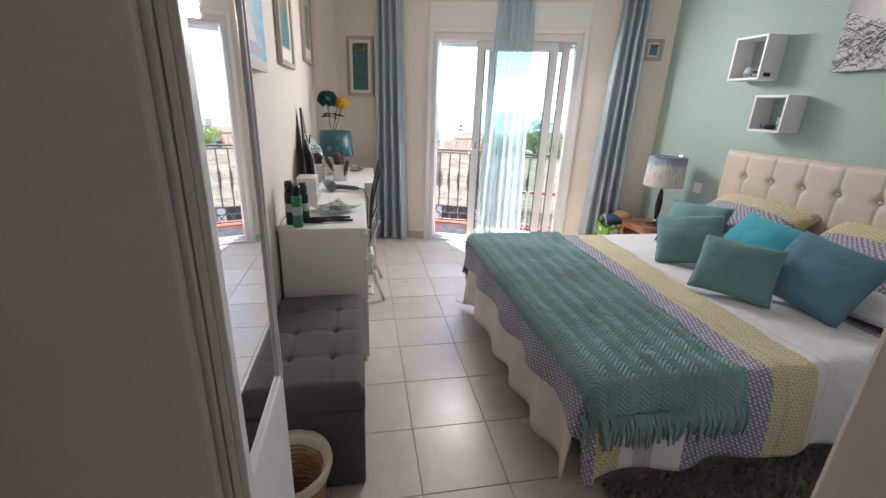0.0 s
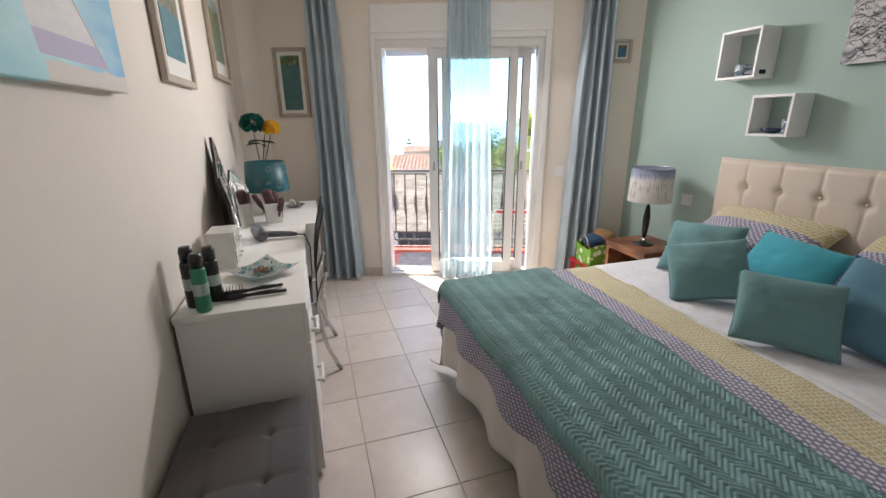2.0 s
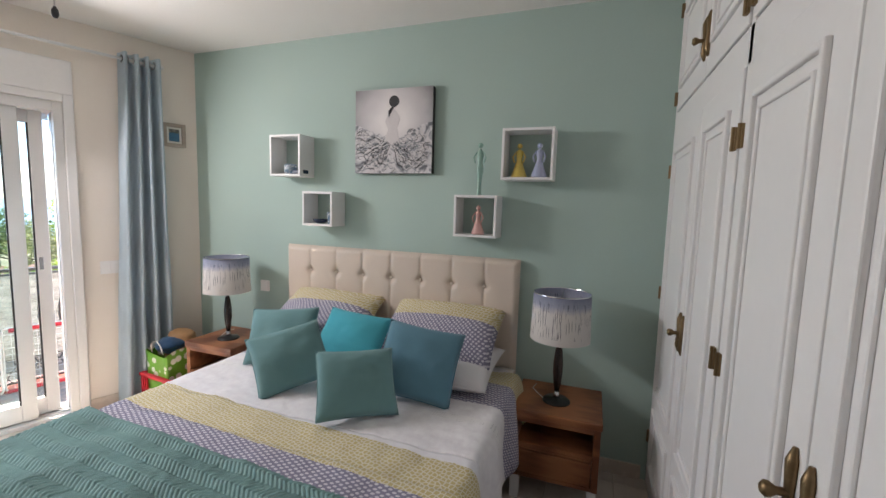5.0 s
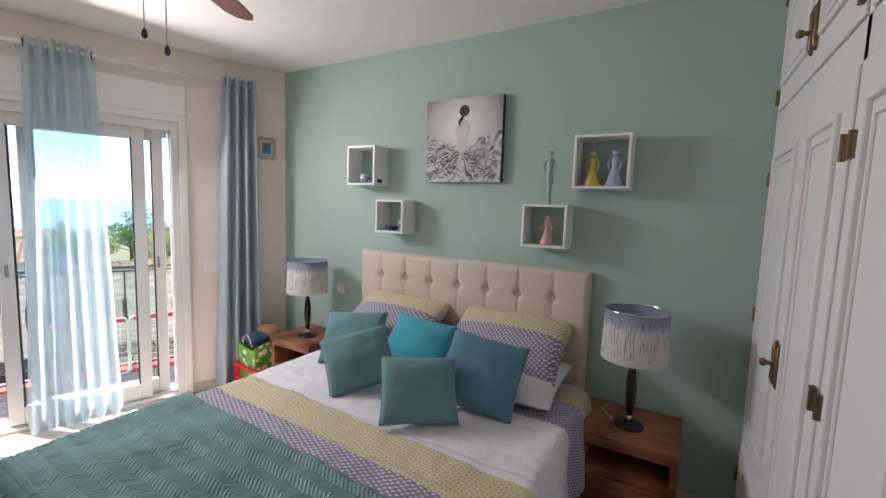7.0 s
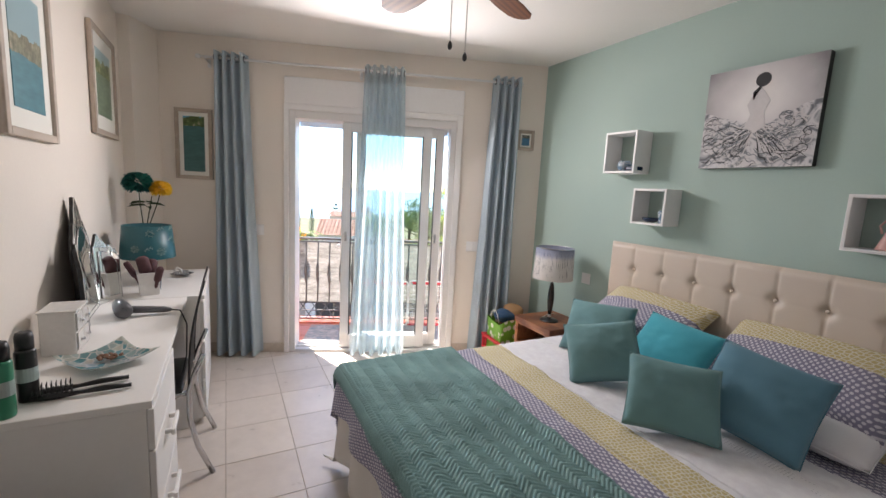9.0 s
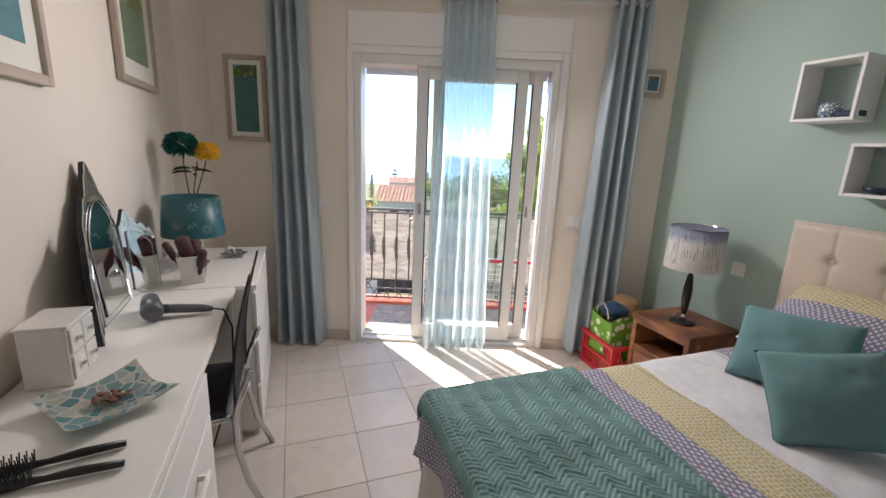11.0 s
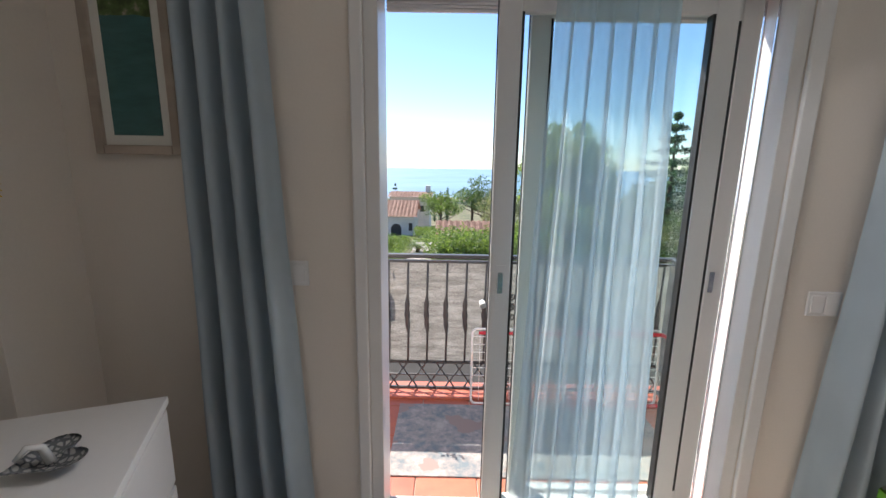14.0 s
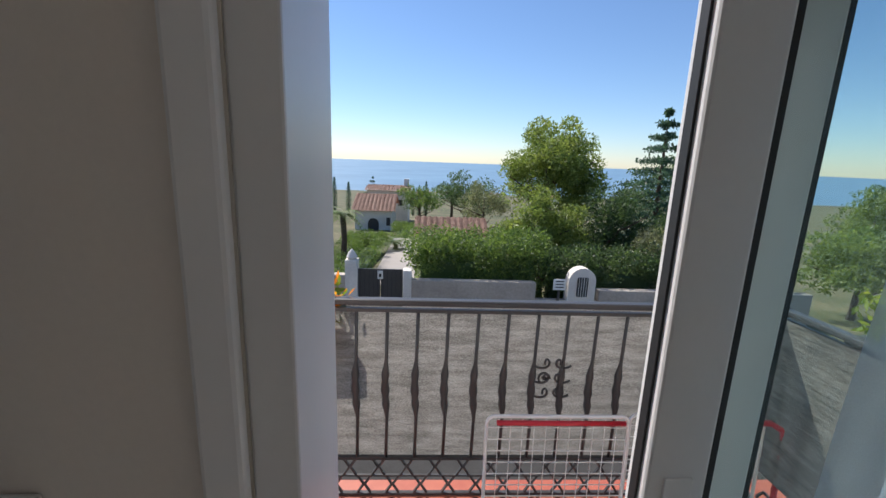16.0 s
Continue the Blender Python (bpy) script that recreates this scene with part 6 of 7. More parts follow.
# ---- rugs ----
def shag(name, label, pts, z, mat, n, h, seed):
    """A deep-pile rug: a felt base and many leaning tufts."""
    rug = thing(name, label, "rug")
    part("backing", prism(B(), pts, 0.001, z), mat, rug)
    rnd = random.Random(seed)
    xs, ys = [p[0] for p in pts], [p[1] for p in pts]
    vs, fs = [], []
    for _ in range(n):
        x, y = rnd.uniform(min(xs), max(xs)), rnd.uniform(min(ys), max(ys))
        a = rnd.uniform(0, 6.28)
        dx, dy = math.cos(a), math.sin(a)
        w, l, t = 0.004, h * rnd.uniform(0.6, 1.2), rnd.uniform(0, 0.02)
        i = len(vs)
        vs += [(x - dy * w, y + dx * w, z), (x + dy * w, y - dx * w, z), (x + dx * t * 0.6 + dy * w * 0.7, y + dy * t * 0.6 - dx * w * 0.7, z + l * 0.7), (x + dx * t - dy * w * 0.2, y + dy * t + dx * w * 0.2, z + l), (x + dx * t * 0.6 - dy * w * 0.7, y + dy * t * 0.6 + dx * w * 0.7, z + l * 0.7)]
        fs += [(i, i + 1, i + 2, i + 4), (i + 4, i + 2, i + 3)]
    me = bpy.data.meshes.new("pile")
    me.from_pydata(vs, [], fs)
    me.materials.append(mat)
    tagged(share("pile", me, rug), kind="stuff")


shag("shaggy_rug", "grey-beige deep-pile rug along the side of the bed", [(1.42, 1.72), (2.55, 1.72), (2.55, 2.40), (1.42, 2.40)], 0.010, M["pile"], 22000, 0.028, 5)
shag("shaggy_rug", "grey-beige deep-pile rug on the window side of the bed", [(1.50, 3.50), (2.60, 3.50), (2.60, 4.10), (1.50, 4.10)], 0.010, M["pile"], 14000, 0.028, 6)


# ---- balcony ----
BFZ = -0.14
balc = setting("balcony_floor", bx(-0.8, 3.45, 0.17, 1.38, -0.34, BFZ - 0.008), M["grout"], "terracotta tiled balcony floor", "floor", m=BW)
tme = None
for i in range(14):
    for j in range(4):
        m = pose(-0.8 + 0.152 + i * 0.304, 0.255 + 0.148 + j * 0.304 - 0.07, 0)
        if tme is None:
            tme = part("tile", bx(-0.149, 0.149, -0.149, 0.149, BFZ - 0.008, BFZ, 0.002, 1), M["terracotta"], balc, m=m).data
        else:
            share("tile", tme, balc, m)
setting("balcony_kerb", bx(-0.8, 3.45, 1.17, 1.38, BFZ, BFZ + 0.018, 0.004), M["terracotta"], "terracotta kerb under the railing", "kerb", m=BW)

M["railpaint"] = plain("black_railing_paint", (0.055, 0.055, 0.056), 0.4, var=0.2, small=120, bump=0.15)


def railing(name, length, m, withnet=True):
    r = thing(name, "black wrought iron balcony railing with shade netting", "railing", m)
    part("handrail", bx(0, length, -0.022, 0.022, 0.80, 0.826, 0.006), M["railpaint"], r)
    part("rail_bar", bx(0, length, -0.008, 0.008, 0.768, 0.784), M["railpaint"], r)
    part("rail_bar", bx(0, length, -0.009, 0.009, 0.066, 0.080), M["railpaint"], r)
    part("rail_bar", bx(0, length, -0.009, 0.009, -0.122, -0.108), M["railpaint"], r)
    n = int((length - 0.03) / 0.128)
    bal = B()
    prof = [(0.0075, 0.16), (0.0075, 0.34), (0.010, 0.36), (0.018, 0.40), (0.014, 0.43), (0.020, 0.46), (0.014, 0.50), (0.018, 0.53), (0.010, 0.57), (0.0075, 0.59), (0.0075, 0.79)]
    lathe(bal, prof, 8)
    for v in bal.verts:
        t = (v.co.z - 0.16) / 0.63
        v.co.x += 0.006 * math.sin(t * 9)
        v.co.z = 0.078 + t * 0.692
    me = None
    for i in range(n + 1):
        m2 = pose(0.03 + i * 0.128, 0, 0)
        if me is None:
            me = part("baluster", bal, M["railpaint"], r, "", True, m2).data
        else:
            share("baluster", me, r, m2)
    # lattice of flat-sided rings
    lat = B()
    k = 0
    x = 0.06
    while x < length - 0.06:
        hw, hh = 0.062, 0.045
        for zc in (0.026, -0.066):
            off = 0.064 if zc < 0.0 else 0.0
            tube(lat, [(x + off + a, 0, zc + b) for a, b in ((-hw, 0), (-hw * 0.55, hh), (hw * 0.55, hh), (hw, 0), (hw * 0.55, -hh), (-hw * 0.55, -hh))], 0.0075, 5, True)
        x += 0.128
        k += 1
    part("lattice", lat, M["railpaint"], r, "cast lattice panel")
    if withnet:
        def net(s, h):
            return (s * length, 0.022 + 0.004 * wob((s * 14, h * 6, 0), 1.0, 3), 0.07 + h * 0.715)
        part("shade_net", sheet(B(), 60, 16, net), M["shade_cloth"], r, "grey woven shade netting", True)
    return r


RV1 = 1.29
railing("balcony_railing", 3.30, BW @ pose(-0.351, RV1, 0))
railing("balcony_railing", 1.00, BW @ pose(2.92, 0.26, 0, 0, 0, 90))
part("scroll_ornament", tube(B(), [(2.25 + 0.03 * math.cos(q * 0.6) * (1 - q / 18), 0, 0.47 + 0.035 * math.sin(q * 0.6) * (1 - q / 18)) for q in range(16)], 0.005, 5), M["railpaint"], bpy.data.objects["balcony_railing"], "", True)
for s in (-1, 1):
    for z in (0.40, 0.47, 0.54):
        part("scroll_ornament", tube(B(), [(2.285 + s * (0.012 + 0.05 * (q / 12)) + s * 0.022 * math.cos(q * 0.5), -0.006, z + 0.03 * math.sin(q * 0.5) * (1 - q / 20)) for q in range(13)], 0.0055, 5), M["railpaint"], bpy.data.objects["balcony_railing"], "", True)


def rug_mat():
    g = Nodes("faded_rug")
    v = g.coord()
    n1, n2, n3 = g.noise(v, 5, 5, 0.7), g.noise(v, 26, 4, 0.7), g.noise(v, 3, 4)
    base = g.ramp(g.math("ADD", g.math("MULTIPLY", n1, 0.5), g.math("MULTIPLY", n2, 0.5)), [(0.40, (0.15, 0.185, 0.205)), (0.5, (0.27, 0.25, 0.24)), (0.60, (0.38, 0.34, 0.32))])
    col = g.mix(g.math("GREATER_THAN", n3, 0.58), base, (0.28, 0.21, 0.19))
    g.set(color=col, rough=0.95)
    g.bump(g.noise(v, 300, 2), 0.4, 0.003)
    return g.mat


brug = thing("balcony_rug", "faded blue and grey rug on terracotta tiles", "rug", BW @ pose(0, 0, BFZ))
part("rug", bx(1.18, 2.72, 0.47, 1.11, 0.001, 0.008, 0.002), rug_mat(), brug)


def drying_rack(m):
    r = thing("drying_rack", "folded white wire clothes rack with red corners", "clothes rack", m)
    for k, (x0, x1) in enumerate(((0.0, 0.60), (0.615, 1.21))):
        W = x1 - x0
        fr_ = []
        for cx_, cz_, a0 in ((x1 - 0.03, 0.42, 0), (x0 + 0.03, 0.42, 90), (x0 + 0.03, 0.03, 180), (x1 - 0.03, 0.03, 270)):
            fr_ += [(p[0], 0.02 * k, p[1]) for p in arc(cx_, cz_, 0.03, a0, a0 + 90, 4)]
        wing = part("rack_wing", tube(B(), fr_, 0.0075, 8, True), M["white_metal"], r, "", True)
        for i in range(1, 12):
            part("wire", tube(B(), [(x0 + i * W / 12, 0.02 * k, 0.02), (x0 + i * W / 12, 0.02 * k, 0.44)], 0.0018, 4), M["white_metal"], wing)
        for i in range(1, 9):
            part("wire", tube(B(), [(x0, 0.02 * k, 0.03 + i * 0.047), (x1, 0.02 * k, 0.03 + i * 0.047)], 0.0022, 4), M["white_metal"], wing)
        part("red_bar", tube(B(), [(x0 + 0.04, 0.02 * k - 0.012, 0.43), (x1 - 0.02, 0.02 * k - 0.012, 0.43)], 0.010, 8), M["red_plastic"], wing, "red plastic bar", True)
    part("red_leg", tube(B(), [(0.65, -0.02, 0.44), (1.20, -0.02, 0.44), (1.26, -0.02, 0.41), (1.27, -0.02, 0.36), (1.27, -0.02, 0.08), (1.255, -0.02, 0.02), (1.20, -0.02, 0.012), (0.62, -0.02, 0.012)], 0.012, 8), M["red_plastic"], r, "red tubular leg", True)
    return r


drying_rack(BW @ pose(1.64, 1.14, BFZ, -3, 0, 0) @ Matrix.Diagonal((1, 1, 1.13, 1)))


# planter with flowers hung on the railing
def leaves(n, rx, ry, rz, size, seed, up=0.0):
    rnd = random.Random(seed)
    vs, fs = [], []
    for _ in range(n):
        a, b = rnd.uniform(0, 6.283), math.acos(rnd.uniform(-1, 1))
        r = rnd.uniform(0.45, 1.0) ** 0.6
        p = Vector((rx * r * math.sin(b) * math.cos(a), ry * r * math.sin(b) * math.sin(a), rz * r * math.cos(b)))
        d = Vector((rnd.gauss(0, 1), rnd.gauss(0, 1), rnd.gauss(0, 1) + up)).normalized()
        s = d.orthogonal().normalized()
        s = (s * math.cos(a) + d.cross(s) * math.sin(a))
        l, w = size * rnd.uniform(0.7, 1.3), size * 0.42
        i = len(vs)
        vs += [p, p + d * l * 0.5 + s * w * 0.5, p + d * l, p + d * l * 0.5 - s * w * 0.5]
        fs.append((i, i + 1, i + 2, i + 3))
    return vs, fs


def leafy(name, parts, mat, parent, label="", m=None):
    """parts: (centre, number, radii, leaf size, seed)"""
    vs, fs = [], []
    for c, n, rr, size, seed in parts:
        v, f = leaves(n, *rr, size, seed, 0.3)
        k = len(vs)
        vs += [p + Vector(c) for p in v]
        fs += [tuple(i + k for i in q) for q in f]
    me = bpy.data.meshes.new(name)
    me.from_pydata([tuple(v) for v in vs], [], fs)
    me.materials.append(mat)
    o = share(name, me, parent, m)
    if label:
        o["label"] = label
    return o


M["leaf_lime"] = leaf_mat("lime_leaves", (0.10, 0.17, 0.015), (0.26, 0.30, 0.04))
M["petal_orange"] = leaf_mat("orange_petals", (0.60, 0.16, 0.01), (0.75, 0.36, 0.03))
pl = thing("railing_planter", "dark railing planter with lime foliage and yellow flowers", "planter", BW @ pose(2.95, 0.75, 0.66, 0, 0, 90))
part("trough", bx(-0.30, 0.30, -0.16, 0.0, 0.0, 0.15, 0.02), M["railpaint"], pl)
leafy("foliage", [((x, -0.08, 0.24), 160, (0.13, 0.10, 0.12), 0.05, 20 + i) for i, x in enumerate((-0.2, 0.0, 0.2))], M["leaf_lime"], pl)
leafy("blossom", [((-0.15, -0.05, 0.33), 40, (0.08, 0.06, 0.04), 0.035, 31), ((0.12, -0.08, 0.35), 40, (0.08, 0.06, 0.04), 0.035, 32)], M["petal_orange"], pl, "orange-yellow blossom")
pl2 = thing("railing_planter", "small dark planter with orange flowers on the railing", "planter", BW @ pose(0.86, RV1 + 0.03, 0.56))
part("trough", bx(-0.16, 0.16, 0.0, 0.14, 0.0, 0.15, 0.02), M["railpaint"], pl2)
leafy("foliage", [((0.05, 0.05, 0.22), 120, (0.15, 0.09, 0.10), 0.05, 41)], M["leaf_lime"], pl2)
leafy("blossom", [((0.10, -0.02, 0.27), 45, (0.10, 0.05, 0.08), 0.04, 42)], M["petal_orange"], pl2, "orange blossom")


# ---- outside: street, gardens, houses, sea ----
GZ = -3.2


def ground_z(v):
    if v < 11:
        return GZ
    if v < 60:
        return GZ - (v - 11) * 0.075
    return max(-40.0, GZ - 3.675 - (v - 60) * 0.075)


def land_mat():
    g = Nodes("dry_hillside")
    v = g.coord()
    n1, n2 = g.noise(v, 0.25, 5), g.noise(v, 6, 5)
    f = g.math("ADD", g.math("MULTIPLY", n1, 0.6), g.math("MULTIPLY", n2, 0.4))
    g.set(color=g.ramp(f, [(0.35, (0.045, 0.065, 0.025)), (0.5, (0.10, 0.10, 0.045)), (0.65, (0.22, 0.18, 0.11))]), rough=0.95)
    g.bump(n2, 0.5, 0.05)
    return g.mat


def sea_mat():
    g = Nodes("haze_tinted_sea")
    v = g.coord()
    n1, n2 = g.noise(v, 0.01, 4), g.noise(v, 0.4, 4)
    # the blue is lightened to stand for haze over the water
    g.set(color=g.ramp(n1, [(0.3, (0.10, 0.20, 0.30)), (0.7, (0.15, 0.27, 0.38))]), rough=0.5)
    g.bump(n2, 0.3, 0.6)
    return g.mat


gb_ = B()
us = [-2600, -600, -150, -60, -30, -15, -8, -4, 0, 4, 8, 15, 30, 60, 150, 600, 2600]
vs_ = [-30, -2, 0.5, 2, 5, 8, 10, 11, 14, 18, 24, 30, 40, 60, 120, 300, 600, 1200, 1600]
grid = [[gb_.verts.new((u, v, ground_z(v) + (0.25 * wob((u, v, 0), 0.11, 3) if v > 12 else 0))) for v in vs_] for u in us]
for i in range(len(us) - 1):
    for j in range(len(vs_) - 1):
        gb_.faces.new((grid[i][j], grid[i + 1][j], grid[i + 1][j + 1], grid[i][j + 1]))
setting("ground", gb_, land_mat(), "dry hillside falling to the coast", "ground", True, BW)
wb_ = B()
wb_.faces.new([wb_.verts.new(p) for p in ((-4500, 300, -30), (4500, 300, -30), (4500, 4950, -30), (-4500, 4950, -30))])
setting("water", wb_, sea_mat(), "blue sea reaching to the horizon, haze put into its colour", "sea", m=BW)
setting("road", bx(-25, 30, 3.0, 9.2, GZ - 0.1, GZ + 0.02), plain("asphalt", (0.055, 0.053, 0.05), 0.95, var=0.2, small=30, bump=0.3, spec=0.1), "grey asphalt street below the balcony", "road", m=BW)
setting("house_front", bx(-6, 9, 0.02, 0.235, -3.25, -0.31), plain("facade_render", (0.72, 0.68, 0.60), 0.9, small=40), "cream rendered house front under the balcony", "facade", m=BW)

M["whitewash"] = plain("old_whitewash", (0.72, 0.67, 0.61), 0.9, var=0.15, big=1.5, small=20, bump=0.3, dist=0.01)
# mottled whitewash darkened in colour for the wall's shaded street side
M["shaded_wall"] = plain("shaded_mottled_render", (0.44, 0.38, 0.32), 0.9, var=0.25, big=1.2, small=14, bump=0.35, dist=0.01)
M["rooftile"] = plain("clay_roof_tile", (0.34, 0.21, 0.16), 0.8, var=0.3, big=2.0, small=9, bump=0.2)
M["bark"] = plain("bark", (0.10, 0.07, 0.05), 0.9, var=0.3, small=25, bump=0.6, dist=0.01)
M["leaf_pine"] = leaf_mat("pine_foliage", (0.09, 0.14, 0.035), (0.27, 0.325, 0.095))
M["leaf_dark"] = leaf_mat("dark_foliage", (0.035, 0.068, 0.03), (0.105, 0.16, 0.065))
M["leaf_hedge"] = leaf_mat("hedge_foliage", (0.055, 0.105, 0.028), (0.19, 0.265, 0.075))
M["leaf_olive"] = leaf_mat("olive_foliage", (0.095, 0.115, 0.068), (0.230, 0.243, 0.149))
M["leaf_spruce"] = leaf_mat("spruce_foliage", (0.027, 0.068, 0.047), (0.088, 0.149, 0.115))

# street wall with gate and shrine niche
gw = thing("garden_wall", "weathered whitewashed street wall with its shade put into the colour", "wall", BW @ pose(0, 10.0, GZ))
part("wall_run", bx(0.92, 4.35, 0, 0.25, 0, 1.52, 0.02), M["shaded_wall"], gw)
part("wall_run", bx(6.05, 12.0, 0, 0.25, 0, 1.35, 0.02), M["shaded_wall"], gw)
part("low_wall", bx(4.35, 6.05, 0.05, 0.25, 0, 1.05, 0.05), M["shaded_wall"], gw)
part("gate_pillar", bx(-0.62, -0.30, -0.03, 0.30, 0, 2.02, 0.02), M["whitewash"], gw)
part("pillar_cap", lathe(B(), [(0.10, 2.02), (0.14, 2.08), (0.08, 2.2), (0.02, 2.28)], 12, (-0.46, 0.13, 0)), M["whitewash"], gw)
part("gate_pillar", bx(0.86, 1.08, -0.04, 0.30, 0, 1.78, 0.02), M["whitewash"], gw)
part("wall_run", bx(-8.0, -0.62, 0, 0.25, 0, 1.62, 0.02), M["shaded_wall"], gw)
gt = thing("driveway_gate", "black sheet metal driveway gate with a white sign", "gate", BW @ pose(-0.30, 10.08, GZ))
for i in range(2):
    lf_ = part("gate_leaf", bx(i * 0.58, i * 0.58 + 0.57, 0, 0.03, 0.05, 1.78, 0.004), M["railpaint"], gt)
    for k in range(5):
        part("gate_bar", bx(i * 0.58 + 0.06 + k * 0.11, i * 0.58 + 0.08 + k * 0.11, -0.012, 0, 0.08, 1.76), M["iron"], lf_)
part("sign", bx(0.50, 0.64, -0.022, -0.012, 1.52, 1.74), M["mount"], gt, "white enamel sign")
part("sign_mark", bx(0.54, 0.60, -0.026, -0.022, 1.57, 1.66, 0.002), M["iron"], gt)
nc = thing("wall_niche_post", "white arched post with an iron lantern niche", "gatepost", BW @ pose(5.55, 9.93, GZ))
pts_ = [(-0.36, 0), (0.36, 0), (0.36, 1.60)] + [(p[0], p[1]) for p in arc(0, 1.60, 0.36, 0, 180, 14)][1:]
nb_ = B()
prism(nb_, pts_, -0.30, 0.0)
part("post", nb_, M["whitewash"], nc, "", False, pose(0, 0, 0, 90, 0, 0))
part("niche", bx(-0.14, 0.14, -0.03, -0.003, 1.20, 1.72, 0.03), M["iron"], nc, "dark iron grille")
for k in range(4):
    part("grille_bar", bx(-0.105 + k * 0.065, -0.095 + k * 0.065, -0.045, -0.03, 1.2, 1.72), M["mount"], nc)
sg = thing("name_sign", "white house name tile with illegible dark lines", "sign", BW @ pose(4.96, 9.95, GZ + 1.35))
part("board", bx(-0.17, 0.17, 0, 0.03, 0, 0.30, 0.01), M["mount"], sg)
for k in range(3):
    part("text_bar", bx(-0.11, 0.11, -0.004, 0.0, 0.07 + k * 0.08, 0.095 + k * 0.08), M["iron"], sg)
part("post", bx(-0.03, 0.03, 0.03, 0.06, -1.35, 0.2), M["railpaint"], sg)


def clumps(n, c, r, leafn, size, seed, cr=0.42, flat=1.0):
    """Leaf clumps spread through an ellipsoid, thinner towards its foot."""
    rnd = random.Random(seed)
    out = []
    for i in range(n):
        a, b = rnd.uniform(0, 6.283), math.acos(rnd.uniform(-0.75, 1))
        k = rnd.uniform(0.35, 0.95)
        s = rnd.uniform(0.7, 1.25) * cr
        out.append(((c[0] + r[0] * k * math.sin(b) * math.cos(a), c[1] + r[1] * k * math.sin(b) * math.sin(a), c[2] + r[2] * k * math.cos(b)), leafn, (s, s, s * 0.75 * flat), size, seed * 100 + i))
    return out


def tree(name, label, m, trunk_h, trunk_r, c, r, n, leafn, size, mat, seed, cr=0.45, flat=1.0):
    t = thing(name, label, "tree", m)
    rnd = random.Random(seed + 7)
    tb3 = B()
    tube(tb3, [(0, 0, -0.2), (0.04, 0.03, trunk_h * 0.4), (c[0] * 0.6, c[1] * 0.6, trunk_h), (c[0], c[1], c[2] + r[2] * 0.5)], [trunk_r, trunk_r * 0.8, trunk_r * 0.6, trunk_r * 0.15], 8)
    for i in range(7):
        a = i * 0.9 + rnd.uniform(-0.3, 0.3)
        z = trunk_h * 0.7 + i * r[2] * 0.16
        tube(tb3, [(c[0] * 0.5, c[1] * 0.5, z), (c[0] + r[0] * 0.4 * math.cos(a), c[1] + r[1] * 0.4 * math.sin(a), z + r[2] * 0.2), (c[0] + r[0] * 0.8 * math.cos(a), c[1] + r[1] * 0.8 * math.sin(a), z + r[2] * 0.45)], [trunk_r * 0.4, trunk_r * 0.25, trunk_r * 0.08], 6)
    part("trunk", tb3, M["bark"], t, "", True)
    leafy("crown", clumps(n, c, r, leafn, size, seed, cr, flat), mat, t)
    return t


def at(u, v, dz=0.0):
    return BW @ pose(u, v, ground_z(v) + dz)


tree("pine_tree", "large light green pine with an uneven crown", at(6.3, 16.2), 3.0, 0.22, (0, 0, 4.6), (2.1, 2.0, 2.15), 125, 260, 0.13, M["leaf_pine"], 1, 0.52)
tree("bushy_tree", "bushy yellow-green tree above the garden wall", at(5.3, 13.0), 1.2, 0.12, (0, 0, 2.45), (1.5, 1.2, 1.45), 62, 260, 0.11, M["leaf_pine"], 2, 0.42)
tree("bushy_tree", "dark green tree beside the pine", at(7.6, 13.2), 1.2, 0.12, (0, 0, 2.3), (1.6, 1.2, 1.7), 50, 260, 0.11, M["leaf_dark"], 3, 0.45)
tree("bushy_tree", "dark green shrubby tree over the wall", at(9.6, 12.6), 1.0, 0.12, (0, 0, 1.9), (1.8, 1.1, 1.5), 50, 260, 0.11, M["leaf_dark"], 4, 0.45)
tree("bushy_tree", "grey-green tree over the garden wall", at(8.3, 11.6), 0.9, 0.10, (0, 0, 1.9), (1.0, 0.8, 1.0), 30, 240, 0.09, M["leaf_olive"], 5, 0.36)
tree("olive_tree", "grey olive tree in the garden below", at(5.6, 29.0), 1.5, 0.16, (0, 0, 2.9), (2.0, 1.8, 1.6), 34, 120, 0.17, M["leaf_olive"], 6, 0.6)
tree("shade_tree", "dark garden tree beyond the small roof", at(4.9, 36.0), 1.5, 0.16, (0, 0, 3.5), (2.8, 2.2, 2.0), 34, 120, 0.22, M["leaf_dark"], 7, 0.8)
tree("shade_tree", "dark garden trees further down the slope", at(0.9, 44.0), 1.5, 0.16, (0, 0, 2.8), (2.4, 2.2, 1.7), 30, 120, 0.22, M["leaf_hedge"], 8, 0.8)
for i, (u, v, h) in enumerate(((15.5, 12.0, 2.3), (19.0, 13.5, 2.6), (23.5, 19.0, 3.6), (29.0, 23.0, 4.2))):
    tree("bushy_tree", "leafy garden tree beyond the side railing", at(u, v), 1.0, 0.12, (0, 0, h * 0.75), (2.2, 1.6, h * 0.5), 40, 200, 0.15, M[("leaf_pine", "leaf_hedge")[i % 2]], 30 + i, 0.55)
tree("shade_tree", "distant dark tree mass on the slope", at(22.0, 34.0), 2.0, 0.2, (0, 0, 4.2), (7.0, 3.5, 2.6), 60, 120, 0.26, M["leaf_dark"], 9, 1.1)
tree("shade_tree", "distant dark tree mass by the houses", at(-14.0, 36.0), 2.0, 0.2, (0, 0, 2.8), (7.0, 3.5, 2.2), 50, 120, 0.26, M["leaf_hedge"], 10, 1.1)


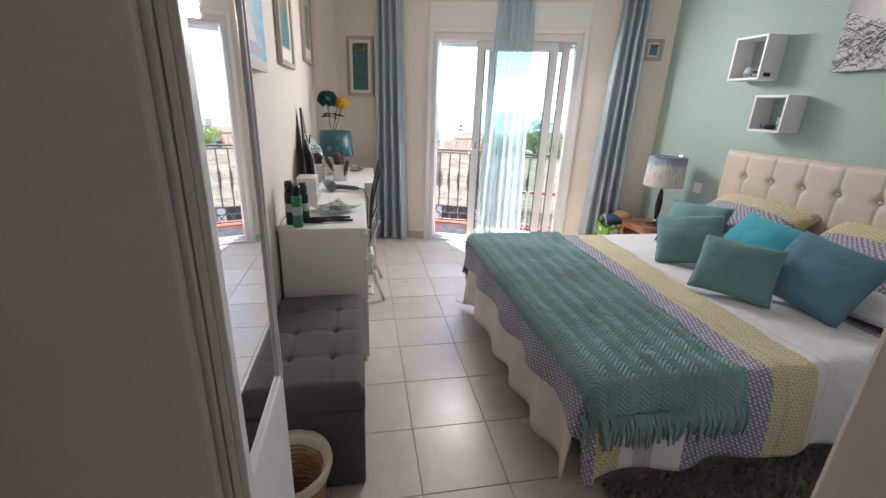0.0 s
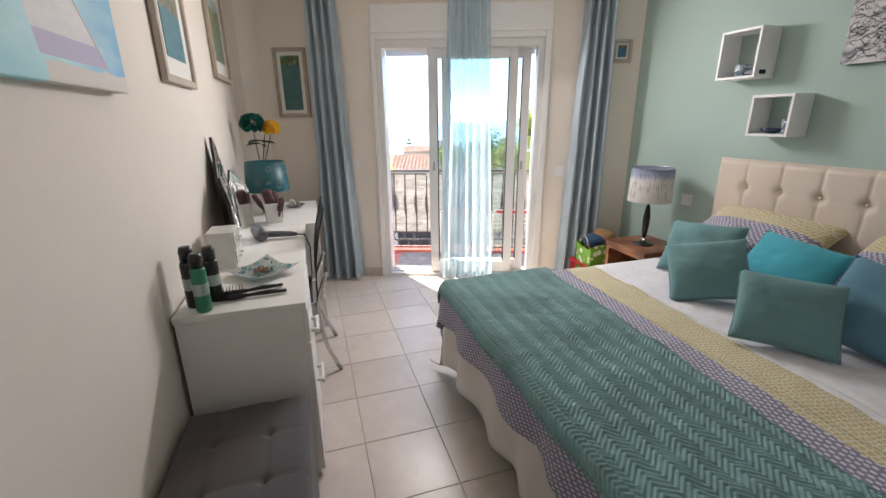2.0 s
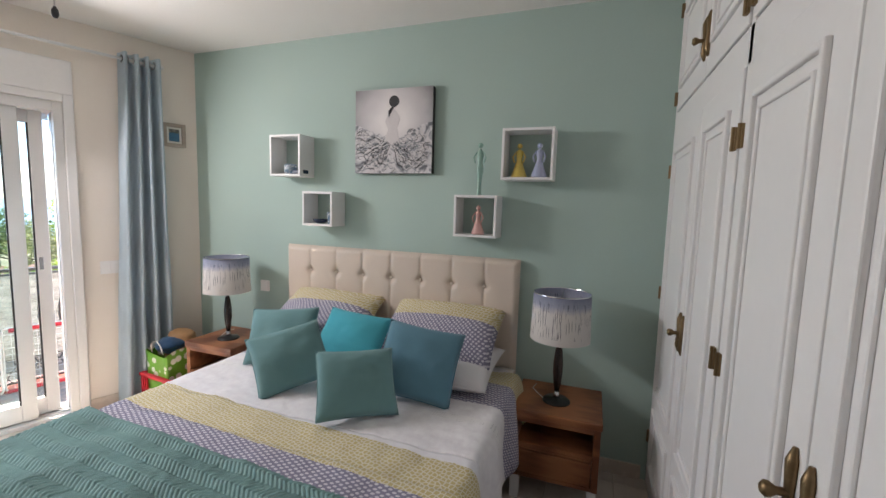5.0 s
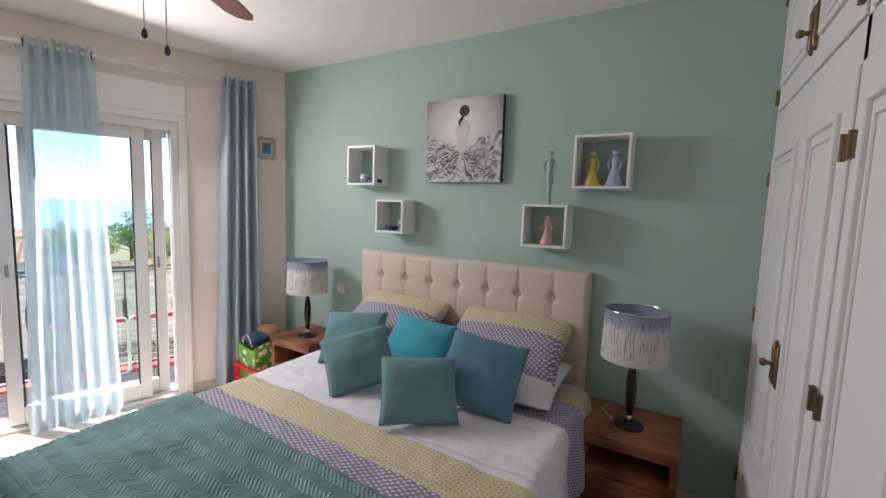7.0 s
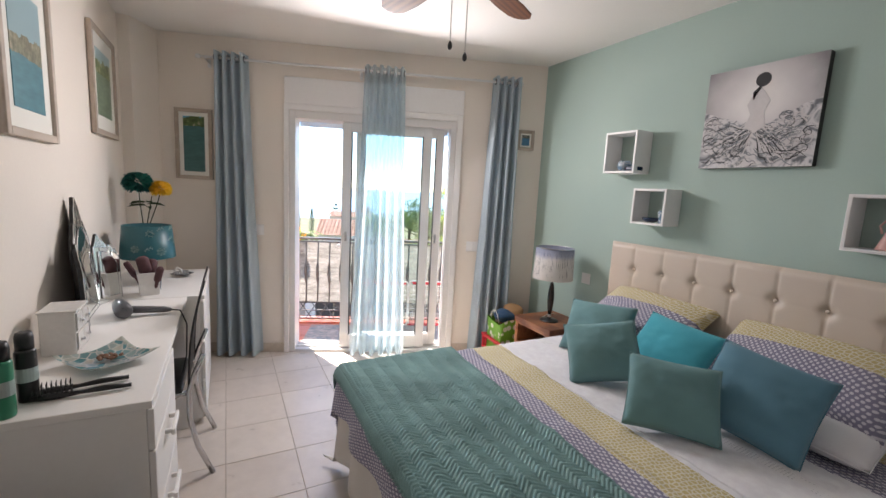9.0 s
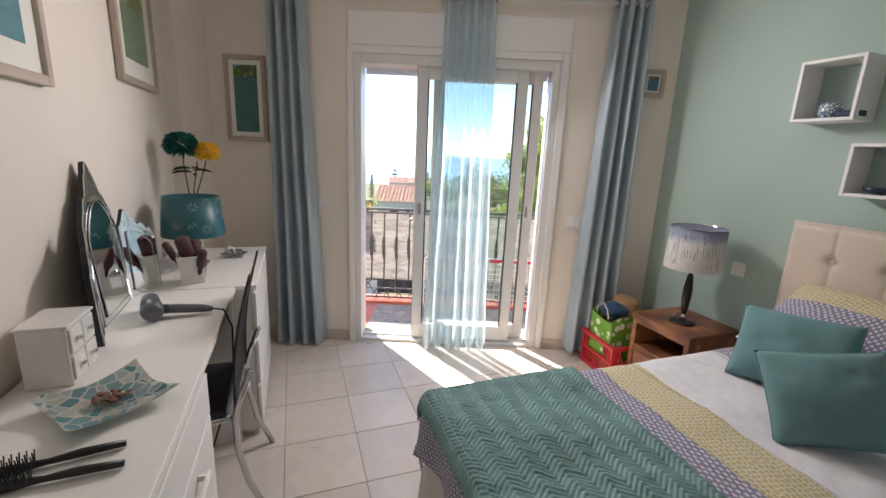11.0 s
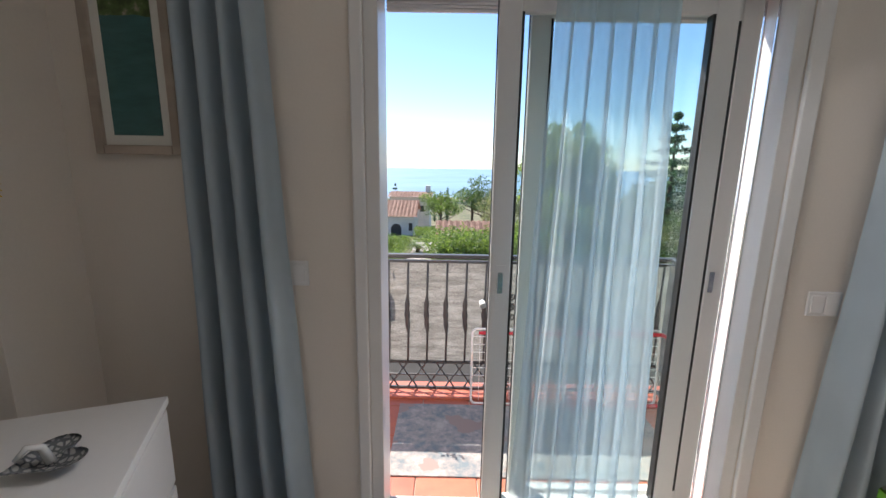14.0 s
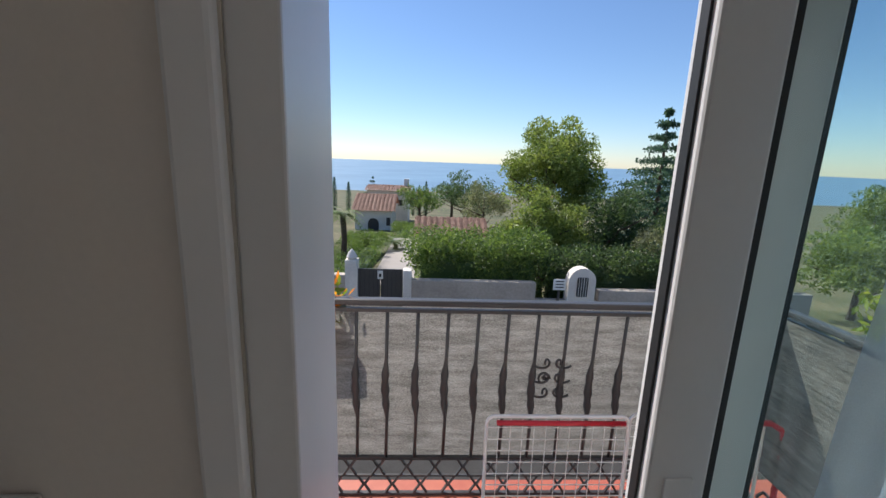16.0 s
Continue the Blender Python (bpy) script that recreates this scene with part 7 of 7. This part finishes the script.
def conifer(name, label, m, h, r, mat, seed, tiers=16, cyp=False):
    t = thing(name, label, "tree", m)
    part("trunk", tube(B(), [(0, 0, -0.2), (0.02, 0, h * 0.5), (0, 0, h * 0.97)], [h * 0.022, h * 0.014, 0.01], 7), M["bark"], t, "", True)
    rnd = random.Random(seed)
    ps = []
    if cyp:
        for i in range(20):
            k = i / 19
            rr = r * math.sin(math.pi * min(1, 0.12 + k * 0.88)) ** 0.7 + 0.03
            ps.append(((0, 0, h * (0.06 + 0.92 * k)), 70, (rr, rr, h * 0.05), h * 0.035, seed + i))
    else:
        for i in range(tiers):
            k = i / (tiers - 1)
            rr = r * (1 - k) ** 0.85 + 0.05
            nb2 = max(3, int(9 * (1 - k)) + 2)
            for j in range(nb2):
                a = j * 6.283 / nb2 + i * 0.7 + rnd.uniform(-0.25, 0.25)
                for q in (0.35, 0.7, 1.0):
                    d = rr * q * rnd.uniform(0.8, 1.12)
                    ps.append(((d * math.cos(a), d * math.sin(a), h * (0.10 + 0.88 * k) - 0.10 * d + rnd.uniform(-0.05, 0.05)), 46, (0.22 * rr + 0.06, 0.22 * rr + 0.06, 0.08), 0.14, seed * 50 + i * 40 + j * 3 + int(q * 3)))
    leafy("crown", ps, mat, t)


conifer("spruce_tree", "tall dark blue-green spruce with drooping tiers", at(10.0, 14.8), 6.95, 2.3, M["leaf_spruce"], 3)
conifer("conifer_tree", "dark conifer standing behind the villa", at(-6.3, 62.0), 5.6, 2.4, M["leaf_spruce"], 5, 10)
for i, (u, v, h) in enumerate(((-9.5, 60, 4.6), (-11.5, 60, 5.2), (0.6, 60, 4.4), (1.6, 61, 5.0), (-0.3, 62, 4.0))):
    conifer("cypress_tree", "slim dark cypress on the slope", at(u, v), h, 0.42, M["leaf_spruce"], 20 + i, 10, True)


def palm(m, h, fr_len, seed, label):
    t = thing("palm_tree", label, "palm", m)
    part("trunk", tube(B(), [(0, 0, -0.2), (0.06, 0.02, h * 0.5), (0, 0, h)], [0.17, 0.13, 0.15], 8), M["bark"], t, "", True)
    rnd = random.Random(seed)
    vs, fs = [], []
    for i in range(34):
        a, up = rnd.uniform(0, 6.283), rnd.uniform(-0.5, 1.2)
        d = Vector((math.cos(a), math.sin(a), 0))
        s = Vector((-math.sin(a), math.cos(a), 0))
        for k in range(9):
            q = (k + 1) / 9
            p = Vector((0, 0, h)) + d * fr_len * q + Vector((0, 0, fr_len * (up * q * 0.7 - 0.75 * q * q)))
            for sg_ in (-1, 1):
                l = fr_len * 0.34 * (1 - 0.5 * q)
                tip = p + s * sg_ * l + d * l * 0.5 + Vector((0, 0, -l * 0.35))
                j = len(vs)
                vs += [tuple(p - d * 0.03), tuple(p + d * 0.04), tuple(tip)]
                fs.append((j, j + 1, j + 2))
    me = bpy.data.meshes.new("fronds")
    me.from_pydata(vs, [], fs)
    me.materials.append(M["leaf_hedge"])
    share("fronds", me, t)


palm(at(-2.5, 19.5), 2.6, 0.95, 1, "palm with arching fronds near the driveway")
palm(at(-3.9, 22.0), 2.6, 1.0, 2, "palm with drooping fronds beside a hedge")
palm(at(4.0, 40.0), 4.0, 1.9, 3, "tall palm in the lower garden")
palm(at(6.8, 42.0), 4.3, 1.8, 4, "palm among trees in the lower garden")
palm(at(-0.4, 25.0), 0.6, 1.0, 5, "small palm growing beside the villa garden")


def hedge(name, label, u0, u1, v0, v1, h, n, mat, seed):
    hd2 = thing(name, label, "hedge", at((u0 + u1) / 2, (v0 + v1) / 2))
    W, D_ = u1 - u0, v1 - v0
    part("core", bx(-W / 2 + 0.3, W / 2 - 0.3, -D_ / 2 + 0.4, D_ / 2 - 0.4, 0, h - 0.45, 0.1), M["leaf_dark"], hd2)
    rnd = random.Random(seed)
    ps = []
    for i in range(n):
        s = rnd.random()
        p = (rnd.uniform(-W / 2, W / 2), rnd.choice((-1, 1)) * D_ / 2 * rnd.uniform(0.75, 1), rnd.uniform(0.2, h * 1.02)) if s < 0.5 else (rnd.uniform(-W / 2, W / 2), rnd.uniform(-D_ / 2, D_ / 2), h * rnd.uniform(0.86, 1.08))
        ps.append((p, 110, (0.36, 0.36, 0.32), 0.095, seed * 1000 + i))
    leafy("foliage", ps, mat, hd2)


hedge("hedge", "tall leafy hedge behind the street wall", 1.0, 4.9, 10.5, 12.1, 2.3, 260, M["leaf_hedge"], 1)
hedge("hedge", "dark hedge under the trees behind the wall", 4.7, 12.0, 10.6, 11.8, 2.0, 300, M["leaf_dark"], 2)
hedge("hedge", "clipped hedge along the driveway", -3.2, -0.9, 12.5, 25.0, 0.55, 220, M["leaf_hedge"], 3)
hedge("hedge", "low hedge in the villa garden", -1.2, 0.4, 30.0, 37.0, 0.5, 70, M["leaf_hedge"], 4)
setting("driveway", bx(-0.8, 1.0, 9.2, 30, -0.02, 0.0), plain("concrete_drive", (0.34, 0.31, 0.28), 0.9, small=20), "pale concrete driveway behind the gate", "road", m=BW @ pose(0, 0, GZ + 0.03, -3.2, 0, 0) @ pose(0, 0, 0.45))


def tiled_roof(parent, x0, x1, y0, y1, z0, z1, rows=16):
    """A roof slope rising from y0 to y1 with barrel tile ridges."""
    bm = B()
    n = max(3, int((x1 - x0) / 0.34))

    def f(s, h):
        x = x0 + (x1 - x0) * s
        return (x, y0 + (y1 - y0) * h, z0 + (z1 - z0) * h + 0.07 * abs(math.sin(s * n * math.pi)))
    sheet(bm, n * 6, 6, f)
    bmesh.ops.solidify(bm, geom=bm.faces[:], thickness=0.06)
    return part("roof_slope", bm, M["rooftile"], parent, "barrel-tiled roof slope", True)


def house(m, w, d, h, rise, label, windows=(), arch=None, chimney=None):
    hs2 = thing("house", label, "house", m)
    part("wall", bx(-w / 2, w / 2, 0, d, -1.5, h), M["whitewash"], hs2)
    tiled_roof(hs2, -w / 2 - 0.3, w / 2 + 0.3, -0.4, d / 2, h - 0.1, h + rise)
    tiled_roof(hs2, -w / 2 - 0.3, w / 2 + 0.3, d + 0.4, d / 2, h - 0.1, h + rise)
    gb3 = B()
    for x in (-w / 2, w / 2 - 0.15):
        q = [gb3.verts.new(p) for p in ((x, 0, h), (x, d, h), (x, d / 2, h + rise - 0.12))]
        q2 = [gb3.verts.new((v.co.x + 0.15, v.co.y, v.co.z)) for v in q]
        gb3.faces.new(q)
        gb3.faces.new(q2[::-1])
        for i in range(3):
            gb3.faces.new((q[i], q[(i + 1) % 3], q2[(i + 1) % 3], q2[i]))
    part("gable", gb3, M["whitewash"], hs2)
    for x, z, ww, wh in windows:
        wd = part("window", bx(x, x + ww, -0.03, -0.004, z, z + wh), M["iron"], hs2, "dark barred window")
        part("window_frame", bx(x - 0.05, x + ww + 0.05, -0.05, -0.03, z - 0.08, z, 0.01), M["whitewash"], wd)
    if arch:
        x, z, r = arch
        # no hollow here: a dark plate on the wall paints the porch's shade
        part("porch_arch", prism(B(), [(x - r, 0), (x + r, 0)] + [(p[0], p[1]) for p in arc(x, z, r, 0, 180, 10)], 0, 0.05), M["iron"], hs2, "flat dark arch standing for the porch's shade", False, pose(0, -0.004, 0, 90, 0, 0))
    if chimney:
        part("chimney", bx(chimney[0] - 0.3, chimney[0] + 0.3, d / 2 - 0.3, d / 2 + 0.3, h + rise - 0.6, h + rise + 0.8, 0.03), M["whitewash"], hs2)
    return hs2


house(at(-3.3, 38.0), 3.4, 6.0, 1.9, 1.2, "white villa with a barrel-tiled roof and arched porch", ((1.2, 0.45, 0.35, 0.75),), (0.0, 0.62, 0.5))
house(at(-2.8, 47.0), 4.6, 6.0, 3.75, 0.35, "white house with a low tiled roof and chimney", ((1.2, 2.0, 0.5, 0.7),), None, (2.0,))
house(at(2.9, 22.0), 3.5, 3.0, 1.4, 0.75, "small garden building with a clay tile roof")
for i in range(26):
    rnd = random.Random(i)
    u, v = rnd.uniform(-30, 60), rnd.uniform(170, 330)
    s = rnd.uniform(3, 6)
    fh = thing("far_house", "distant pale house near the coast", "house", at(u, v), "far houses")
    part("wall", bx(-s / 2, s / 2, -s / 2, s / 2, -1, s * 0.55), M["whitewash"], fh)
    part("roof", prism(B(), [(-s / 2 - 0.3, 0), (s / 2 + 0.3, 0), (0, s * 0.22)], -s / 2, s / 2), M["rooftile"], fh, "", False, pose(0, 0, s * 0.55, 90, 0, 0))


# ---- floor tiles ----
TS, JX, JY = 0.333, 1.072, 3.462
def clip_line(poly):
    """Keep the part of an outline on the room's side of the balcony wall."""
    out = []
    for i, p in enumerate(poly):
        q = poly[(i + 1) % len(poly)]
        dp, dq = p[0] * NBX + p[1] * NBY - DB - 0.015, q[0] * NBX + q[1] * NBY - DB - 0.015
        if dp <= 0:
            out.append(p)
        if dp * dq < 0:
            k = dp / (dp - dq)
            out.append((p[0] + (q[0] - p[0]) * k, p[1] + (q[1] - p[1]) * k))
    return out


whole = None
for i in range(-6, 7):
    for j in range(-7, 8):
        x0, y0 = JX + i * TS + 0.0015, JY + j * TS + 0.0015
        x1, y1 = x0 + TS - 0.003, y0 + TS - 0.003
        if x1 < -0.2 or x0 > XR or y1 < 1.1:
            continue
        rect = [(x0, y0), (x1, y0), (x1, y1), (x0, y1)]
        poly = clip_line(rect)
        if len(poly) < 3:
            continue
        m = pose((x0 + x1) / 2, (y0 + y1) / 2, random.uniform(-0.0003, 0.0003))
        if len(poly) == 4 and poly == rect:
            if whole is None:
                whole = part("tile", bx(-TS / 2 + 0.0015, TS / 2 - 0.0015, -TS / 2 + 0.0015, TS / 2 - 0.0015, -0.006, 0.0, 0.0012, 1), M["tile"], floor, m=m).data
            else:
                share("tile", whole, floor, m)
        else:
            part("tile", prism(B(), [(p[0] - (x0 + x1) / 2, p[1] - (y0 + y1) / 2) for p in poly], -0.006, 0.0), M["tile"], floor, m=m)
